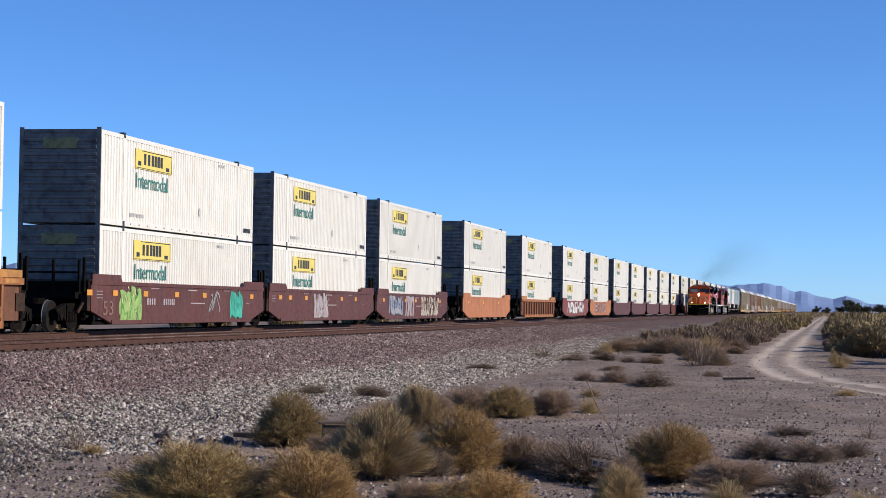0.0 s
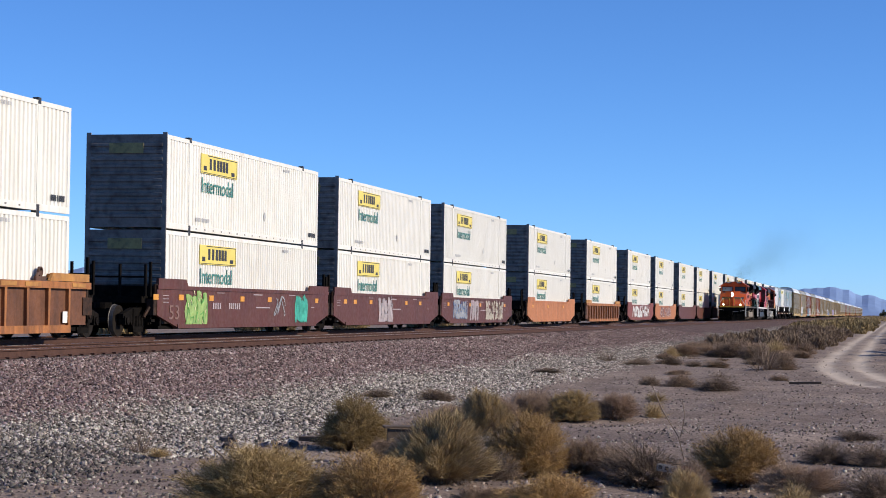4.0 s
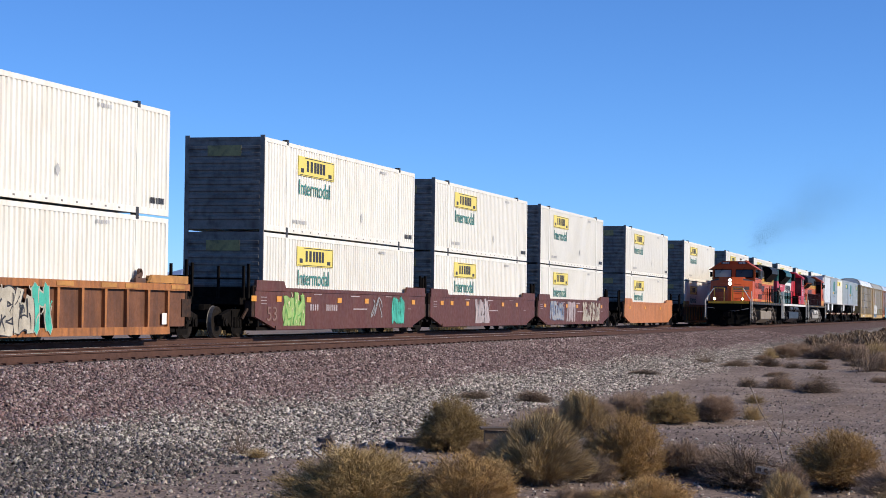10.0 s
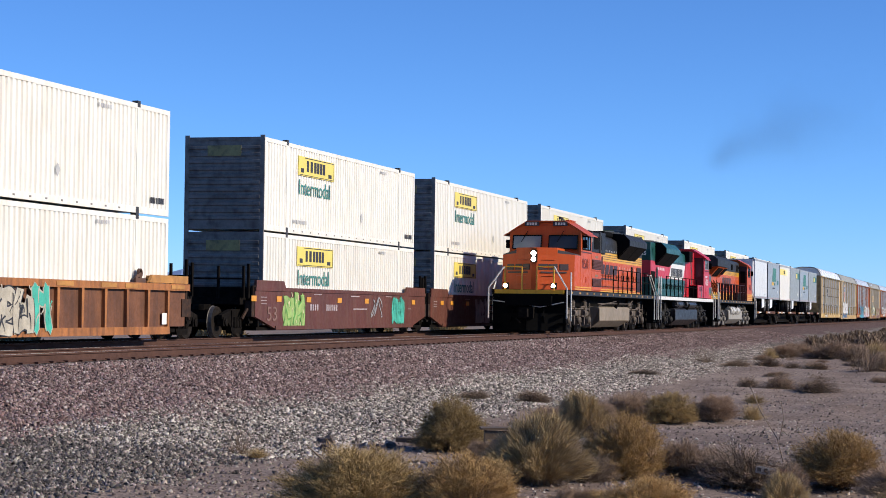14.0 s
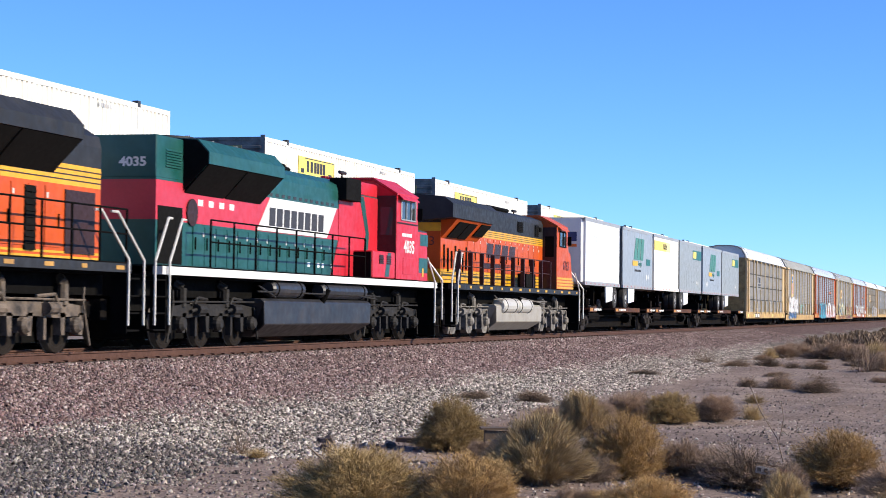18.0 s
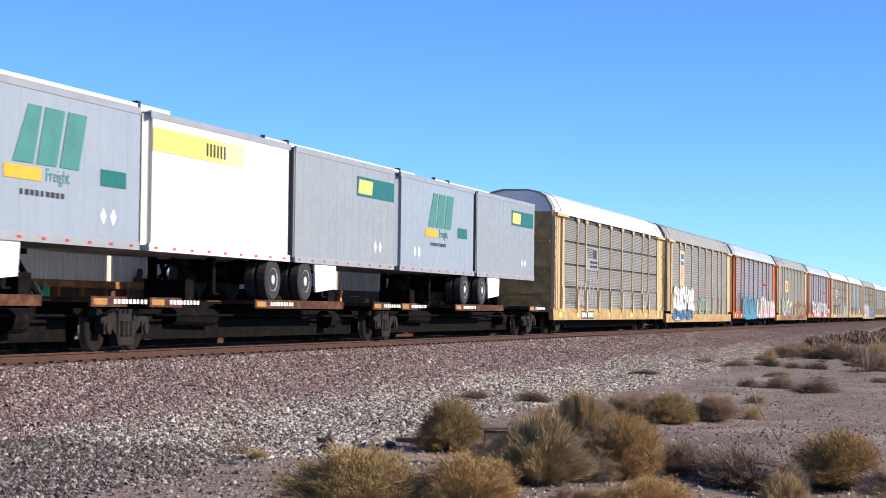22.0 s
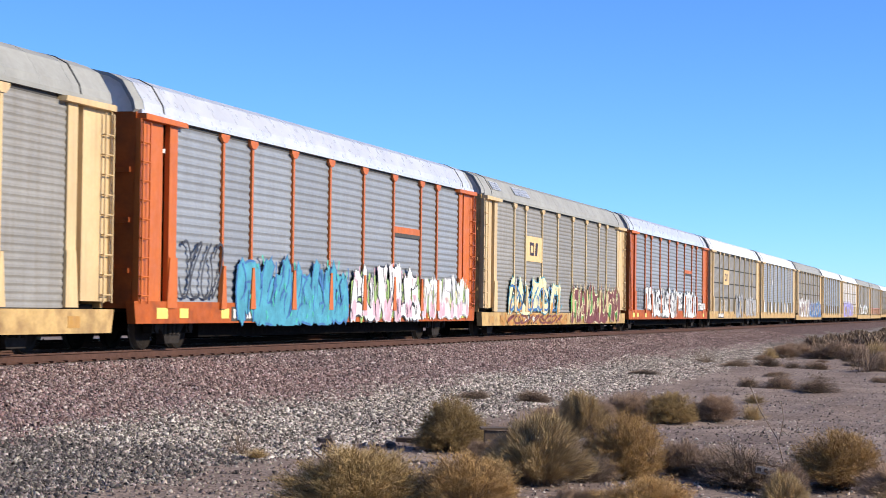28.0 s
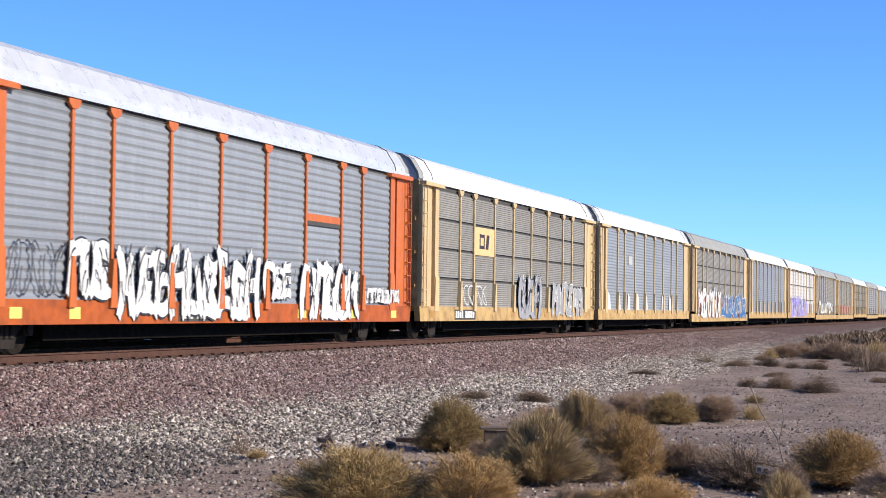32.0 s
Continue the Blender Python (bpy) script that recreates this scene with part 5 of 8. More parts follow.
def desktop_nose(L, c, tip, corner, cab0):
    """Wedge-fronted wide nose with a raised middle block and dark sloping shoulders."""
    plan = [(corner, -1.50), (tip, -0.10), (tip, 0.10), (corner, 1.50), (cab0 + 0.2, 1.50), (cab0 + 0.2, -1.50)]
    zs = [3.18, 3.30, 3.30, 3.18, 3.18, 3.18]
    bm = bmesh.new()
    lo = [bm.verts.new((x, y, 1.75)) for x, y in plan]
    hi = [bm.verts.new((x + (0.12 if i < 4 else 0), y, z)) for i, ((x, y), z) in enumerate(zip(plan, zs))]
    for i in range(6):
        bm.faces.new((lo[i], lo[(i + 1) % 6], hi[(i + 1) % 6], hi[i]))
    bm.faces.new(lo), bm.faces.new(hi)
    part("nose", bm, c["nose"], L)
    k = (corner - tip) / 1.4
    bm = bmesh.new()
    blk = [(tip + 0.11 + k * 0.75, -0.85), (tip + 0.11, -0.10), (tip + 0.11, 0.10), (tip + 0.11 + k * 0.75, 0.85), (cab0 + 0.1, 0.85), (cab0 + 0.1, -0.85)]
    prism(bm, blk, 3.0, 3.46, "z")
    part("nose_block", bm, c["nose"], L, bevel=0.012)
    for s in (-1, 1):
        bm = bmesh.new()
        a = tip + 0.13 + k * 0.80
        q = [(a, s * 0.86, 3.0), (corner + 0.12, s * 1.49, 3.0), (cab0 + 0.05, s * 1.49, 3.0), (cab0 + 0.05, s * 0.86, 3.0)]
        w = [(a, s * 0.86, 3.37), (corner + 0.12, s * 1.49, 3.215), (cab0 + 0.05, s * 1.49, 3.215), (cab0 + 0.05, s * 0.86, 3.37)]
        v0, v1 = [bm.verts.new(p) for p in q], [bm.verts.new(p) for p in w]
        bm.faces.new(v0), bm.faces.new(v1[::-1])
        for i in range(4):
            bm.faces.new((v0[i], v0[(i + 1) % 4], v1[(i + 1) % 4], v1[i]))
        part("nose_shoulder", bm, SHOULDER, L, "dark sloping nose shoulder")
    # grab irons up the near face
    for s in (-1, 1):
        for i in range(4):
            z = 1.98 + i * 0.33
            ya, yb = s * 0.34, s * 0.80
            fx = lambda y: tip + 0.0 + k * (abs(y) - 0.1) + 0.12 * (z - 1.75) / 1.5 - 0.04
            part("grab_iron", shape((rod, (fx(ya), ya, z), (fx(yb), yb, z), 0.014, 5)), c["nose"], L)
    nose_lamps(L, tip + 0.06, (3.22, 2.98), c.get("lit"))


def slanted_blocks(parent, x0, x1, z0, z1, n, lean, y, material, name="emblem"):
    """Plain leaning blocks in place of an owner's lettering, each one a part."""
    w = (x1 - x0) / n
    for i in range(n):
        a = x0 + i * w
        bm = bmesh.new()
        ya, yb = sorted((y, y + (0.008 if y > 0 else -0.008)))
        prism(bm, [(a, z0), (a + w * 0.80, z0), (a + w * 0.80 + lean, z1), (a + lean, z1)], ya, yb)
        part(name, bm, material, parent)


def stripe(parent, x0, x1, z0, z1, y, material, name="stripe"):
    ya, yb = sorted((y, y + (0.006 if y > 0 else -0.006)))
    part(name, boxes((x0, x1, ya, yb, z0, z1)), material, parent)


def hood(L, x0, x1, bands, roof, half=0.95, rise=0.42):
    for z0, z1, q, nm in bands:
        part("hood_band", boxes((x0, x1, -half, half, z0, z1)), q, L, nm)
    top = bands[-1][1]
    bm = bmesh.new()
    prism(bm, [(-half, top), (half, top), (half - 0.05, top + rise * 0.5), (0.55, top + rise), (-0.55, top + rise), (-half + 0.05, top + rise * 0.5)], x0, x1, "x")
    part("hood_roof", bm, roof, L)


def hood_doors(L, s, x0, x1, n, z0, z1, half, material):
    w = (x1 - x0) / n
    for i in range(n):
        a, b = x0 + i * w, x0 + (i + 1) * w - 0.04
        panel(L, "hood_door", s, a, b, half, z0, z1, material, 0.020)
        part("door_latch", shape((rod, (b - 0.10, s * (half + 0.035), z0 + 0.35), (b - 0.10, s * (half + 0.035), z0 + 0.62), 0.018, 5)), LOCO_BLACK, L)
        panel(L, "door_hinge", s, a + 0.03, a + 0.10, half + 0.02, z1 - 0.22, z1 - 0.12, SILVER, 0.01)


def emd_radiators(L, s, x0, x1, wing):
    bm = bmesh.new()
    prism(bm, [(s * 0.90, 3.40), (s * 1.50, 3.98), (s * 1.55, 3.98), (s * 1.55, 4.24), (s * 1.28, 4.52), (s * 0.30, 4.58), (s * 0.30, 3.40)], x0, x1, "x")
    part("radiator_wing", bm, wing, L)
    # shutters: the underside's shade is put into their black
    for a, b in ((x0 + 0.06, (x0 + x1) / 2 - 0.04), ((x0 + x1) / 2 + 0.04, x1 - 0.06)):
        bm = bmesh.new()
        prism(bm, [(s * 0.965, 3.36), (s * 1.525, 3.97), (s * 1.52, 3.99), (s * 0.955, 3.40)], a, b, "x")
        part("radiator_shutter", bm, PITCH, L, "radiator shutter in black that includes the underside's shade")
    # black plates added on the wing ends to paint their shade
    bm = bmesh.new()
    prism(bm, [(s * 0.96, 3.41), (s * 1.53, 3.99), (s * 1.53, 4.22), (s * 1.26, 4.50), (s * 0.35, 4.56), (s * 0.35, 3.41)], x0 - 0.012, x0 - 0.002, "x")
    part("radiator_end", bm, PITCH, L, "black plate that paints the radiator end's shade")
    bm = bmesh.new()
    prism(bm, [(s * 0.96, 3.41), (s * 1.53, 3.99), (s * 1.53, 4.22), (s * 1.26, 4.50), (s * 0.35, 4.56), (s * 0.35, 3.41)], x1 + 0.002, x1 + 0.012, "x")
    part("radiator_end", bm, PITCH, L, "black plate that paints the radiator end's shade")


def roof_fans(L, x0, n, step):
    for i in range(n):
        f = part("roof_fan", shape((rod, (x0 + i * step, 0, 4.5), (x0 + i * step, 0, 4.66), 0.70, 18)), LOCO_DARK, L)
        part("fan_guard", shape((rod, (x0 + i * step - 0.6, 0, 4.67), (x0 + i * step + 0.6, 0, 4.67), 0.02, 5), (rod, (x0 + i * step, -0.6, 4.67), (x0 + i * step, 0.6, 4.67), 0.02, 5)), SILVER, f)


def begin(x0, length, label, facing):
    m = pose(x0, NEAR_Y, 0) if facing < 0 else pose(x0 + length, NEAR_Y, 0, 0, 0, 180)
    L = thing("locomotive", m, label, "locomotive", "locomotives")
    movers.append((L, m))
    return L


PITCH = mat("radiator_black", (0.006, 0.0058, 0.0056), 0.9, var=0.2, spec=0.08)
SHOULDER = mat("nose_shoulder_grey", (0.045, 0.045, 0.048), 0.6, var=0.15)
# shade of the cab rear walls put into this red; trim shares it
SHADE_RED = mat("dark_red_shade_and_trim", (0.022, 0.004, 0.004), 0.6, var=0.2)
TRUCK_PALE = mat("pale_truck_steel", (0.16, 0.145, 0.125), 0.75, var=0.35, scale=2.5, dirt=(0.016, 0.014, 0.012), amount=1.0, bump=0.12)
TRUCK_TAN = mat("tan_truck_steel", (0.115, 0.088, 0.066), 0.75, var=0.35, scale=2.5, dirt=(0.014, 0.012, 0.01), amount=1.0, bump=0.12)
TRUCK_EMD, TRUCK_FX, TRUCK_GE = loco_truck_mesh(TRUCK_TAN, "emd"), loco_truck_mesh(TRUCK_DARK, "emd"), loco_truck_mesh(TRUCK_PALE, "ge")
POST_MAROON = mat("handrail_post_maroon", (0.030, 0.006, 0.006), 0.6, var=0.2)
LOCO_1, LOCO_2, LOCO_3 = 293.3, 316.1, 338.7
hw = 0.95

# leading engine
BN = dict(sill=LOCO_DARK, patch=STRIPE, front=LOCO_YELLOW, nose=ORANGE, cab=ORANGE, rail=SILVER, lit=True, tank=TANK_TAN, tank_x=(8.4, 15.7), truck=TRUCK_EMD, truck_x=(5.0, 18.3),
          air_tanks=(), air_r=0.2, air_y=1.4, air_z=1.3, air=TANK_TAN, pipe=TRUCK_TAN)
loco_a = begin(LOCO_1, 22.8, "orange and dark grey diesel locomotive with lit headlights, leading", -1)
frame_and_gear(loco_a, BN, 22.8)
desktop_nose(loco_a, BN, 1.85, 2.68, 3.85)
cab_shell(loco_a, BN, 3.85, 6.15, shade=1.80)
hood(loco_a, 6.2, 21.9, [(1.75, 3.17, ORANGE, "orange hood side"), (3.17, 3.57, LOCO_YELLOW, "yellow upper stripe"), (3.57, 3.98, LOCO_DARK, "dark grey upper hood")], LOCO_DARK)
roof_fans(loco_a, 16.1, 3, 1.45)
part("exhaust_stack", boxes((11.2, 12.3, -0.35, 0.35, 4.35, 4.56)), LOCO_BLACK, loco_a, bevel=0.04)
part("roof_cover", boxes((12.9, 15.1, -0.75, 0.75, 4.35, 4.58)), LOCO_BLACK, loco_a, bevel=0.05)
for s in (-1, 1):
    windowed(loco_a, "side_window", 4.22, 5.88, s, 1.52, 3.46, 4.02, LOCO_BLACK, (4.72, 5.35))
    lettering("8501", 0.60, NUMBER_MAROON, loco_a, near_side(4.99, -1.528, 2.67) if s < 0 else far_side(4.99, 1.528, 2.67), name="road_number", width=1.46, bold=0.002)
    panel(loco_a, "window_ledge", s, 4.0, 6.1, 1.52, 3.33, 3.37, BRAND_BROWN, 0.02)
    bm = bmesh.new()
    prism(bm, [(4.25, 2.0), (6.0, 2.0), (6.0, 2.42), (4.55, 2.42), (4.32, 2.25)], *sorted((s * 1.52, s * 1.532)))
    part("access_panel", bm, ORANGE, loco_a, bevel=0.004)
    louvre(loco_a, s, 4.75, 5.25, 1.533, 2.08, 2.34, ORANGE, 5)
    for z in (1.775, 1.865):
        stripe(loco_a, 2.75, 6.15, z, z + 0.045, s * 1.522, LOCO_YELLOW)
    # electrical cabinet with two grilled doors
    part("cabinet", boxes((6.28, 8.52, *sorted((s * 0.9, s * 1.46)), 1.75, 3.42)), ORANGE, loco_a, bevel=0.015)
    for z0, z1, g0, g1 in ((2.63, 3.38, 2.72, 3.08), (1.80, 2.57, 1.98, 2.28)):
        d = panel(loco_a, "cabinet_door", s, 6.33, 8.48, 1.46, z0, z1, ORANGE, 0.03, 0.006)
        panel(d, "grille_surround", s, 6.42, 8.42, 1.49, g0 - 0.03, g1 + 0.03, BRAND_BROWN, 0.006)
        louvre(d, s, 6.45, 8.39, 1.522, g0, g1, VENT_BROWN, 6)
        panel(d, "label_patch", s, 7.15, 7.75, 1.49, g1 + 0.10, g1 + 0.19, TANK_TAN, 0.004)
    panel(loco_a, "intake_grille", s, 9.95, 11.4, hw, 2.60, 3.36, VENT_BROWN, 0.05)
    # dark housings above it
    for a, b, z1, yy, q in ((6.3, 7.25, 4.16, 1.40, LOCO_DARK), (7.3, 8.9, 4.30, 1.32, LOCO_DARK), (8.95, 10.1, 4.36, 1.36, LOCO_DARK)):
        part("dynamic_brake_housing", boxes((a, b, *sorted((s * 0.5, s * yy)), 3.43, z1)), q, loco_a, bevel=0.03)
    panel(loco_a, "hatch_plate", s, 6.55, 7.0, 1.40, 3.86, 4.02, TANK_TAN, 0.006)
    louvre(loco_a, s, 7.5, 8.7, 1.345, 3.6, 4.15, PITCH, 6)
    panel(loco_a, "hatch", s, 9.15, 9.9, 1.36, 3.6, 4.2, LOCO_DARK, 0.015)
    emd_radiators(loco_a, s, 15.15, 19.9, LOCO_DARK)
    hood_doors(loco_a, s, 11.6, 20.2, 13, 1.98, 3.10, hw, ORANGE)
    y = s * (hw + 0.024)
    for z in (1.78, 1.87):
        stripe(loco_a, 8.55, 21.9, z, z + 0.045, s * (hw + 0.002), LOCO_YELLOW)
    for z in (3.26, 3.36, 3.46):
        stripe(loco_a, 11.4, 21.9, z, z + 0.022, s * (hw + 0.003), BRAND_BROWN)
    slanted_blocks(loco_a, 11.0, 15.1, 2.58, 3.02, 4, 0.20 if s < 0 else -0.20, y, BRAND_BROWN)
    stripe(loco_a, 11.1, 14.6, 2.34, 2.41, y, BRAND_BROWN, "underline")
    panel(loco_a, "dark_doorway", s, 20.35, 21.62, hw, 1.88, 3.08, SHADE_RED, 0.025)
    louvre(loco_a, s, 18.7, 19.15, hw + 0.03, 1.9, 3.07, PITCH, 10)
    handrail(loco_a, s, 11.2, 21.9, 1.22, LOCO_BLACK)
    for i in range(9):
        panel(loco_a, "lifting_eye", s, 11.9 + i * 0.42, 11.98 + i * 0.42, hw - 0.02, 3.62, 3.70, SILVER, 0.03)
k = (2.68 - 1.85) / 1.4
for i, yy in enumerate((-1.12, -0.72, -0.36, 0.36, 0.72, 1.12)):
    o = part("nose_emblem", finish(boxes((-0.012, 0.012, -0.19, 0.19, 0, 0.24)), "nose_emblem", BRAND_BROWN), None, loco_a)
    o.matrix_local = pose(1.85 + k * (abs(yy) - 0.1) + 0.05, yy, 2.56, 0, 5, math.degrees(math.atan(-k if yy > 0 else k)))
for yy in (-0.75, 0.75):
    o = part("nose_emblem", finish(boxes((-0.012, 0.012, -0.55, 0.55, 0, 0.06)), "nose_emblem", BRAND_BROWN), None, loco_a)
    o.matrix_local = pose(1.85 + k * (abs(yy) - 0.1) + 0.025, yy, 2.43, 0, 5, math.degrees(math.atan(-k if yy > 0 else k)))

# second engine, running backwards
FX = dict(sill=FX_WHITE, patch=FX_WHITE, front=FX_WHITE, nose=FX_RED, cab=FX_RED, rail=SILVER, tank=TANK_BLACK, tank_x=(7.55, 15.7), truck=TRUCK_FX, truck_x=(4.6, 18.0),
          air_tanks=((8.0, 11.6), (13.0, 15.2)), air_r=0.20, air_y=1.34, air_z=1.34, air=TANK_BLACK, pipe=TRUCK_DARK)
loco_b = begin(LOCO_2, 22.6, "green, red and white diesel locomotive, second in the train", 1)
frame_and_gear(loco_b, FX, 22.6)
desktop_nose(loco_b, FX, 1.35, 2.10, 3.15)
cab_shell(loco_b, FX, 3.10, 5.40)
hood(loco_b, 5.45, 20.85, [(1.75, 2.72, FX_GREEN, "green lower hood"), (2.72, 3.56, FX_RED_FADED, "red hood band"), (3.56, 4.02, FX_GREEN, "green upper hood")], FX_GREEN, rise=0.36)
part("rear_cap", boxes((19.45, 20.86, -0.955, 0.955, 3.60, 4.50)), FX_GREEN, loco_b, "green squared rear hood top", bevel=0.02)
roof_fans(loco_b, 15.4, 3, 1.45)
part("exhaust_stack", boxes((11.0, 12.0, -0.35, 0.35, 4.32, 4.52)), LOCO_BLACK, loco_b, bevel=0.04)
part("roof_cover", boxes((12.4, 14.4, -0.75, 0.75, 4.30, 4.50)), LOCO_BLACK, loco_b, bevel=0.05)
for s in (-1, 1):
    windowed(loco_b, "side_window", 3.55, 5.0, s, 1.52, 3.46, 4.02, STEEL_TRIM, (4.0, 4.5))
    lettering("4035", 0.50, FX_WHITE, loco_b, far_side(4.15, 1.528, 2.53) if s > 0 else near_side(4.15, -1.528, 2.53), name="road_number", width=1.05, bold=0.012)
    slanted_blocks(loco_b, 3.9, 4.9, 2.98, 3.08, 5, 0.02, s * 1.523, FX_WHITE, "small_mark")
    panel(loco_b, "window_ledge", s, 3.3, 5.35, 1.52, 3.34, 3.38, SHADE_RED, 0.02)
    panel(loco_b, "access_panel", s, 3.35, 4.75, 1.52, 1.90, 2.38, FX_RED, 0.012, 0.004)
    panel(loco_b, "green_patch", s, 2.12, 2.95, 1.50, 2.78, 3.12, FX_GREEN, 0.004)
    panel(loco_b, "green_patch", s, 2.12, 3.05, 1.50, 1.98, 2.42, FX_GREEN, 0.004)
    panel(loco_b, "yellow_placard", s, 2.55, 2.72, 1.505, 1.86, 2.12, LOCO_YELLOW, 0.004)
    # cab rear wall, darkened for shade, recessed walk and door
    panel(loco_b, "cab_corner_post", s, 5.36, 5.42, 1.46, 1.75, 4.15, FX_RED, 0.06)
    part("cab_rear_wall", boxes((5.40, 5.44, *sorted((s * 0.9, s * 1.50)), 1.75, 4.12)), SHADE_RED, loco_b, "cab rear wall in red darkened for its shade")
    part("cab_door_window", boxes((5.44, 5.455, *sorted((s * 1.05, s * 1.40)), 3.0, 3.8)), GLASS, loco_b)
    part("step_box", boxes((5.44, 7.55, *sorted((s * 0.9, s * 1.50)), 1.75, 2.50)), FX_RED, loco_b, bevel=0.03)
    for q in (5.85, 6.55):
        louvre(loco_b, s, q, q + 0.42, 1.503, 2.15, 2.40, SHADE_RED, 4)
    bm = bmesh.new()
    prism(bm, [(6.05, 1.80), (6.45, 1.80), (6.15, 2.48), (5.85, 2.48)], *sorted((s * 1.501, s * 1.506)))
    part("green_slash", bm, FX_GREEN, loco_b)
    # black sheet on the red box's end paints its shade
    part("step_box_end", boxes((7.55, 7.62, *sorted((s * 0.95, s * 1.46)), 1.76, 2.46)), PITCH, loco_b)
    panel(loco_b, "red_hood_panel", s, 5.45, 8.9, hw, 1.75, 4.02, FX_RED, 0.014)
    bm = bmesh.new()
    prism(bm, [(8.9, 1.76), (9.5, 1.76), (8.9, 2.72)], *sorted((s * hw, s * (hw + 0.013))))
    part("red_wedge", bm, FX_RED, loco_b)
    for ol in ([(6.45, 1.85), (6.95, 1.85), (6.55, 3.0), (7.15, 4.0), (6.75, 4.0), (6.25, 3.0)],):
        bm = bmesh.new()
        prism(bm, ol, *sorted((s * (hw + 0.014), s * (hw + 0.02))))
        part("green_slash", bm, FX_GREEN, loco_b)
    part("red_hood_top", boxes((5.45, 7.6, *sorted((s * 0.3, s * (hw + 0.005))), 4.02, 4.42)), FX_RED, loco_b, bevel=0.05)
    part("vent_box", boxes((7.7, 8.95, *sorted((s * 0.7, s * 1.20)), 3.80, 4.40)), PITCH, loco_b, bevel=0.02)
    emd_radiators(loco_b, s, 14.72, 19.42, FX_GREEN)
    hood_doors(loco_b, s, 9.6, 18.9, 14, 1.80, 2.66, hw, FX_GREEN)
    y = s * (hw + 0.004)
    bm = bmesh.new()
    prism(bm, [(9.88, 2.74), (14.98, 2.74), (14.12, 3.56), (9.1, 3.56)], *sorted((y, y + s * 0.018)))
    part("white_plate", bm, FX_WHITE, loco_b, "white leaning plate")
    slanted_blocks(loco_b, 10.2, 14.3, 2.88, 3.32, 8, -0.03 if s > 0 else 0.03, s * (hw + 0.0225), INK)
    if s < 0:
        lettering("4035", 0.27, FX_WHITE, loco_b, pose(20.87, 0.42, 3.84, 90, 0, 90), name="road_number", width=0.62, bold=0.008)
    panel(loco_b, "dark_doorway", s, 19.45, 20.75, hw, 1.80, 3.02, PITCH, 0.012)
    bm = bmesh.new()
    lathe(bm, [(-0.02, 0.30), (0.02, 0.30)], 16, 0, (18.95, s * (hw + 0.02), 2.95))
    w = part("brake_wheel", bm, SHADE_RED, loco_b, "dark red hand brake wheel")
    louvre(loco_b, s, 19.55, 20.4, 0.957, 3.85, 4.25, FX_GREEN, 7)
    for i in range(4):
        panel(loco_b, "label_patch", s, 11.2 - i * 0.55 - (i % 2) * 0.2, 11.38 - i * 0.55 - (i % 2) * 0.2, hw + 0.02, 1.95, 2.07, FX_WHITE, 0.004)
        panel(loco_b, "label_patch", s, 18.3 - i * 0.62, 18.58 - i * 0.62, hw, 3.12, 3.26, FX_WHITE, 0.004)
    handrail(loco_b, s, 8.3, 19.2, 1.36, LOCO_BLACK)
    for i in range(12):
        panel(loco_b, "vent_slot", s, 9.3 + i * 0.42, 9.5 + i * 0.42, hw, 3.60, 3.68, INK, 0.006)

# third engine, running backwards
GE = dict(sill=LOCO_DARK, patch=LOCO_YELLOW, front=LOCO_YELLOW, nose=ORANGE, cab=ORANGE, rail=SILVER, tank=TANK_GREY, tank_x=(8.0, 15.0), truck=TRUCK_GE, truck_x=(4.6, 17.6),
          air_tanks=((10.0, 12.1), (12.3, 14.3)), air_r=0.27, air_y=1.36, air_z=1.06, air=AIR_GREY, pipe=TRUCK_PALE)
loco_c = begin(LOCO_3, 21.7, "orange and dark grey diesel locomotive with yellow stripes", 1)
frame_and_gear(loco_c, GE, 21.7)
bm = bmesh.new()
plan = [(2.45, -1.50), (1.80, -0.4), (1.80, 0.4), (2.45, 1.50), (3.7, 1.50), (3.7, -1.50)]
lo = [bm.verts.new((x, y, 1.75)) for x, y in plan]
hi = [bm.verts.new((x + (0.55 if x < 3 else 0), y, 3.24)) for x, y in plan]
for i in range(6):
    bm.faces.new((lo[i], lo[(i + 1) % 6], hi[(i + 1) % 6], hi[i]))
bm.faces.new(lo), bm.faces.new(hi)
part("nose", bm, ORANGE, loco_c, bevel=0.03)
nose_lamps(loco_c, 2.12, (3.0, 2.76), False)
cab_shell(loco_c, GE, 3.05, 5.62, 4.60, 4.20, 0.75)
hood(loco_c, 5.66, 20.42, [(1.75, 2.20, LOCO_YELLOW, "yellow lower stripe"), (2.20, 3.40, ORANGE, "orange hood side"), (3.40, 3.67, LOCO_YELLOW, "yellow upper stripe"), (3.67, 4.24, LOCO_DARK, "dark grey upper hood")], LOCO_DARK, rise=0.28)
part("roof_cover", boxes((10.2, 13.4, -0.7, 0.7, 4.48, 4.62)), LOCO_BLACK, loco_c, bevel=0.05)
part("exhaust_stack", boxes((14.0, 15.0, -0.4, 0.4, 4.45, 4.66)), LOCO_BLACK, loco_c, bevel=0.04)
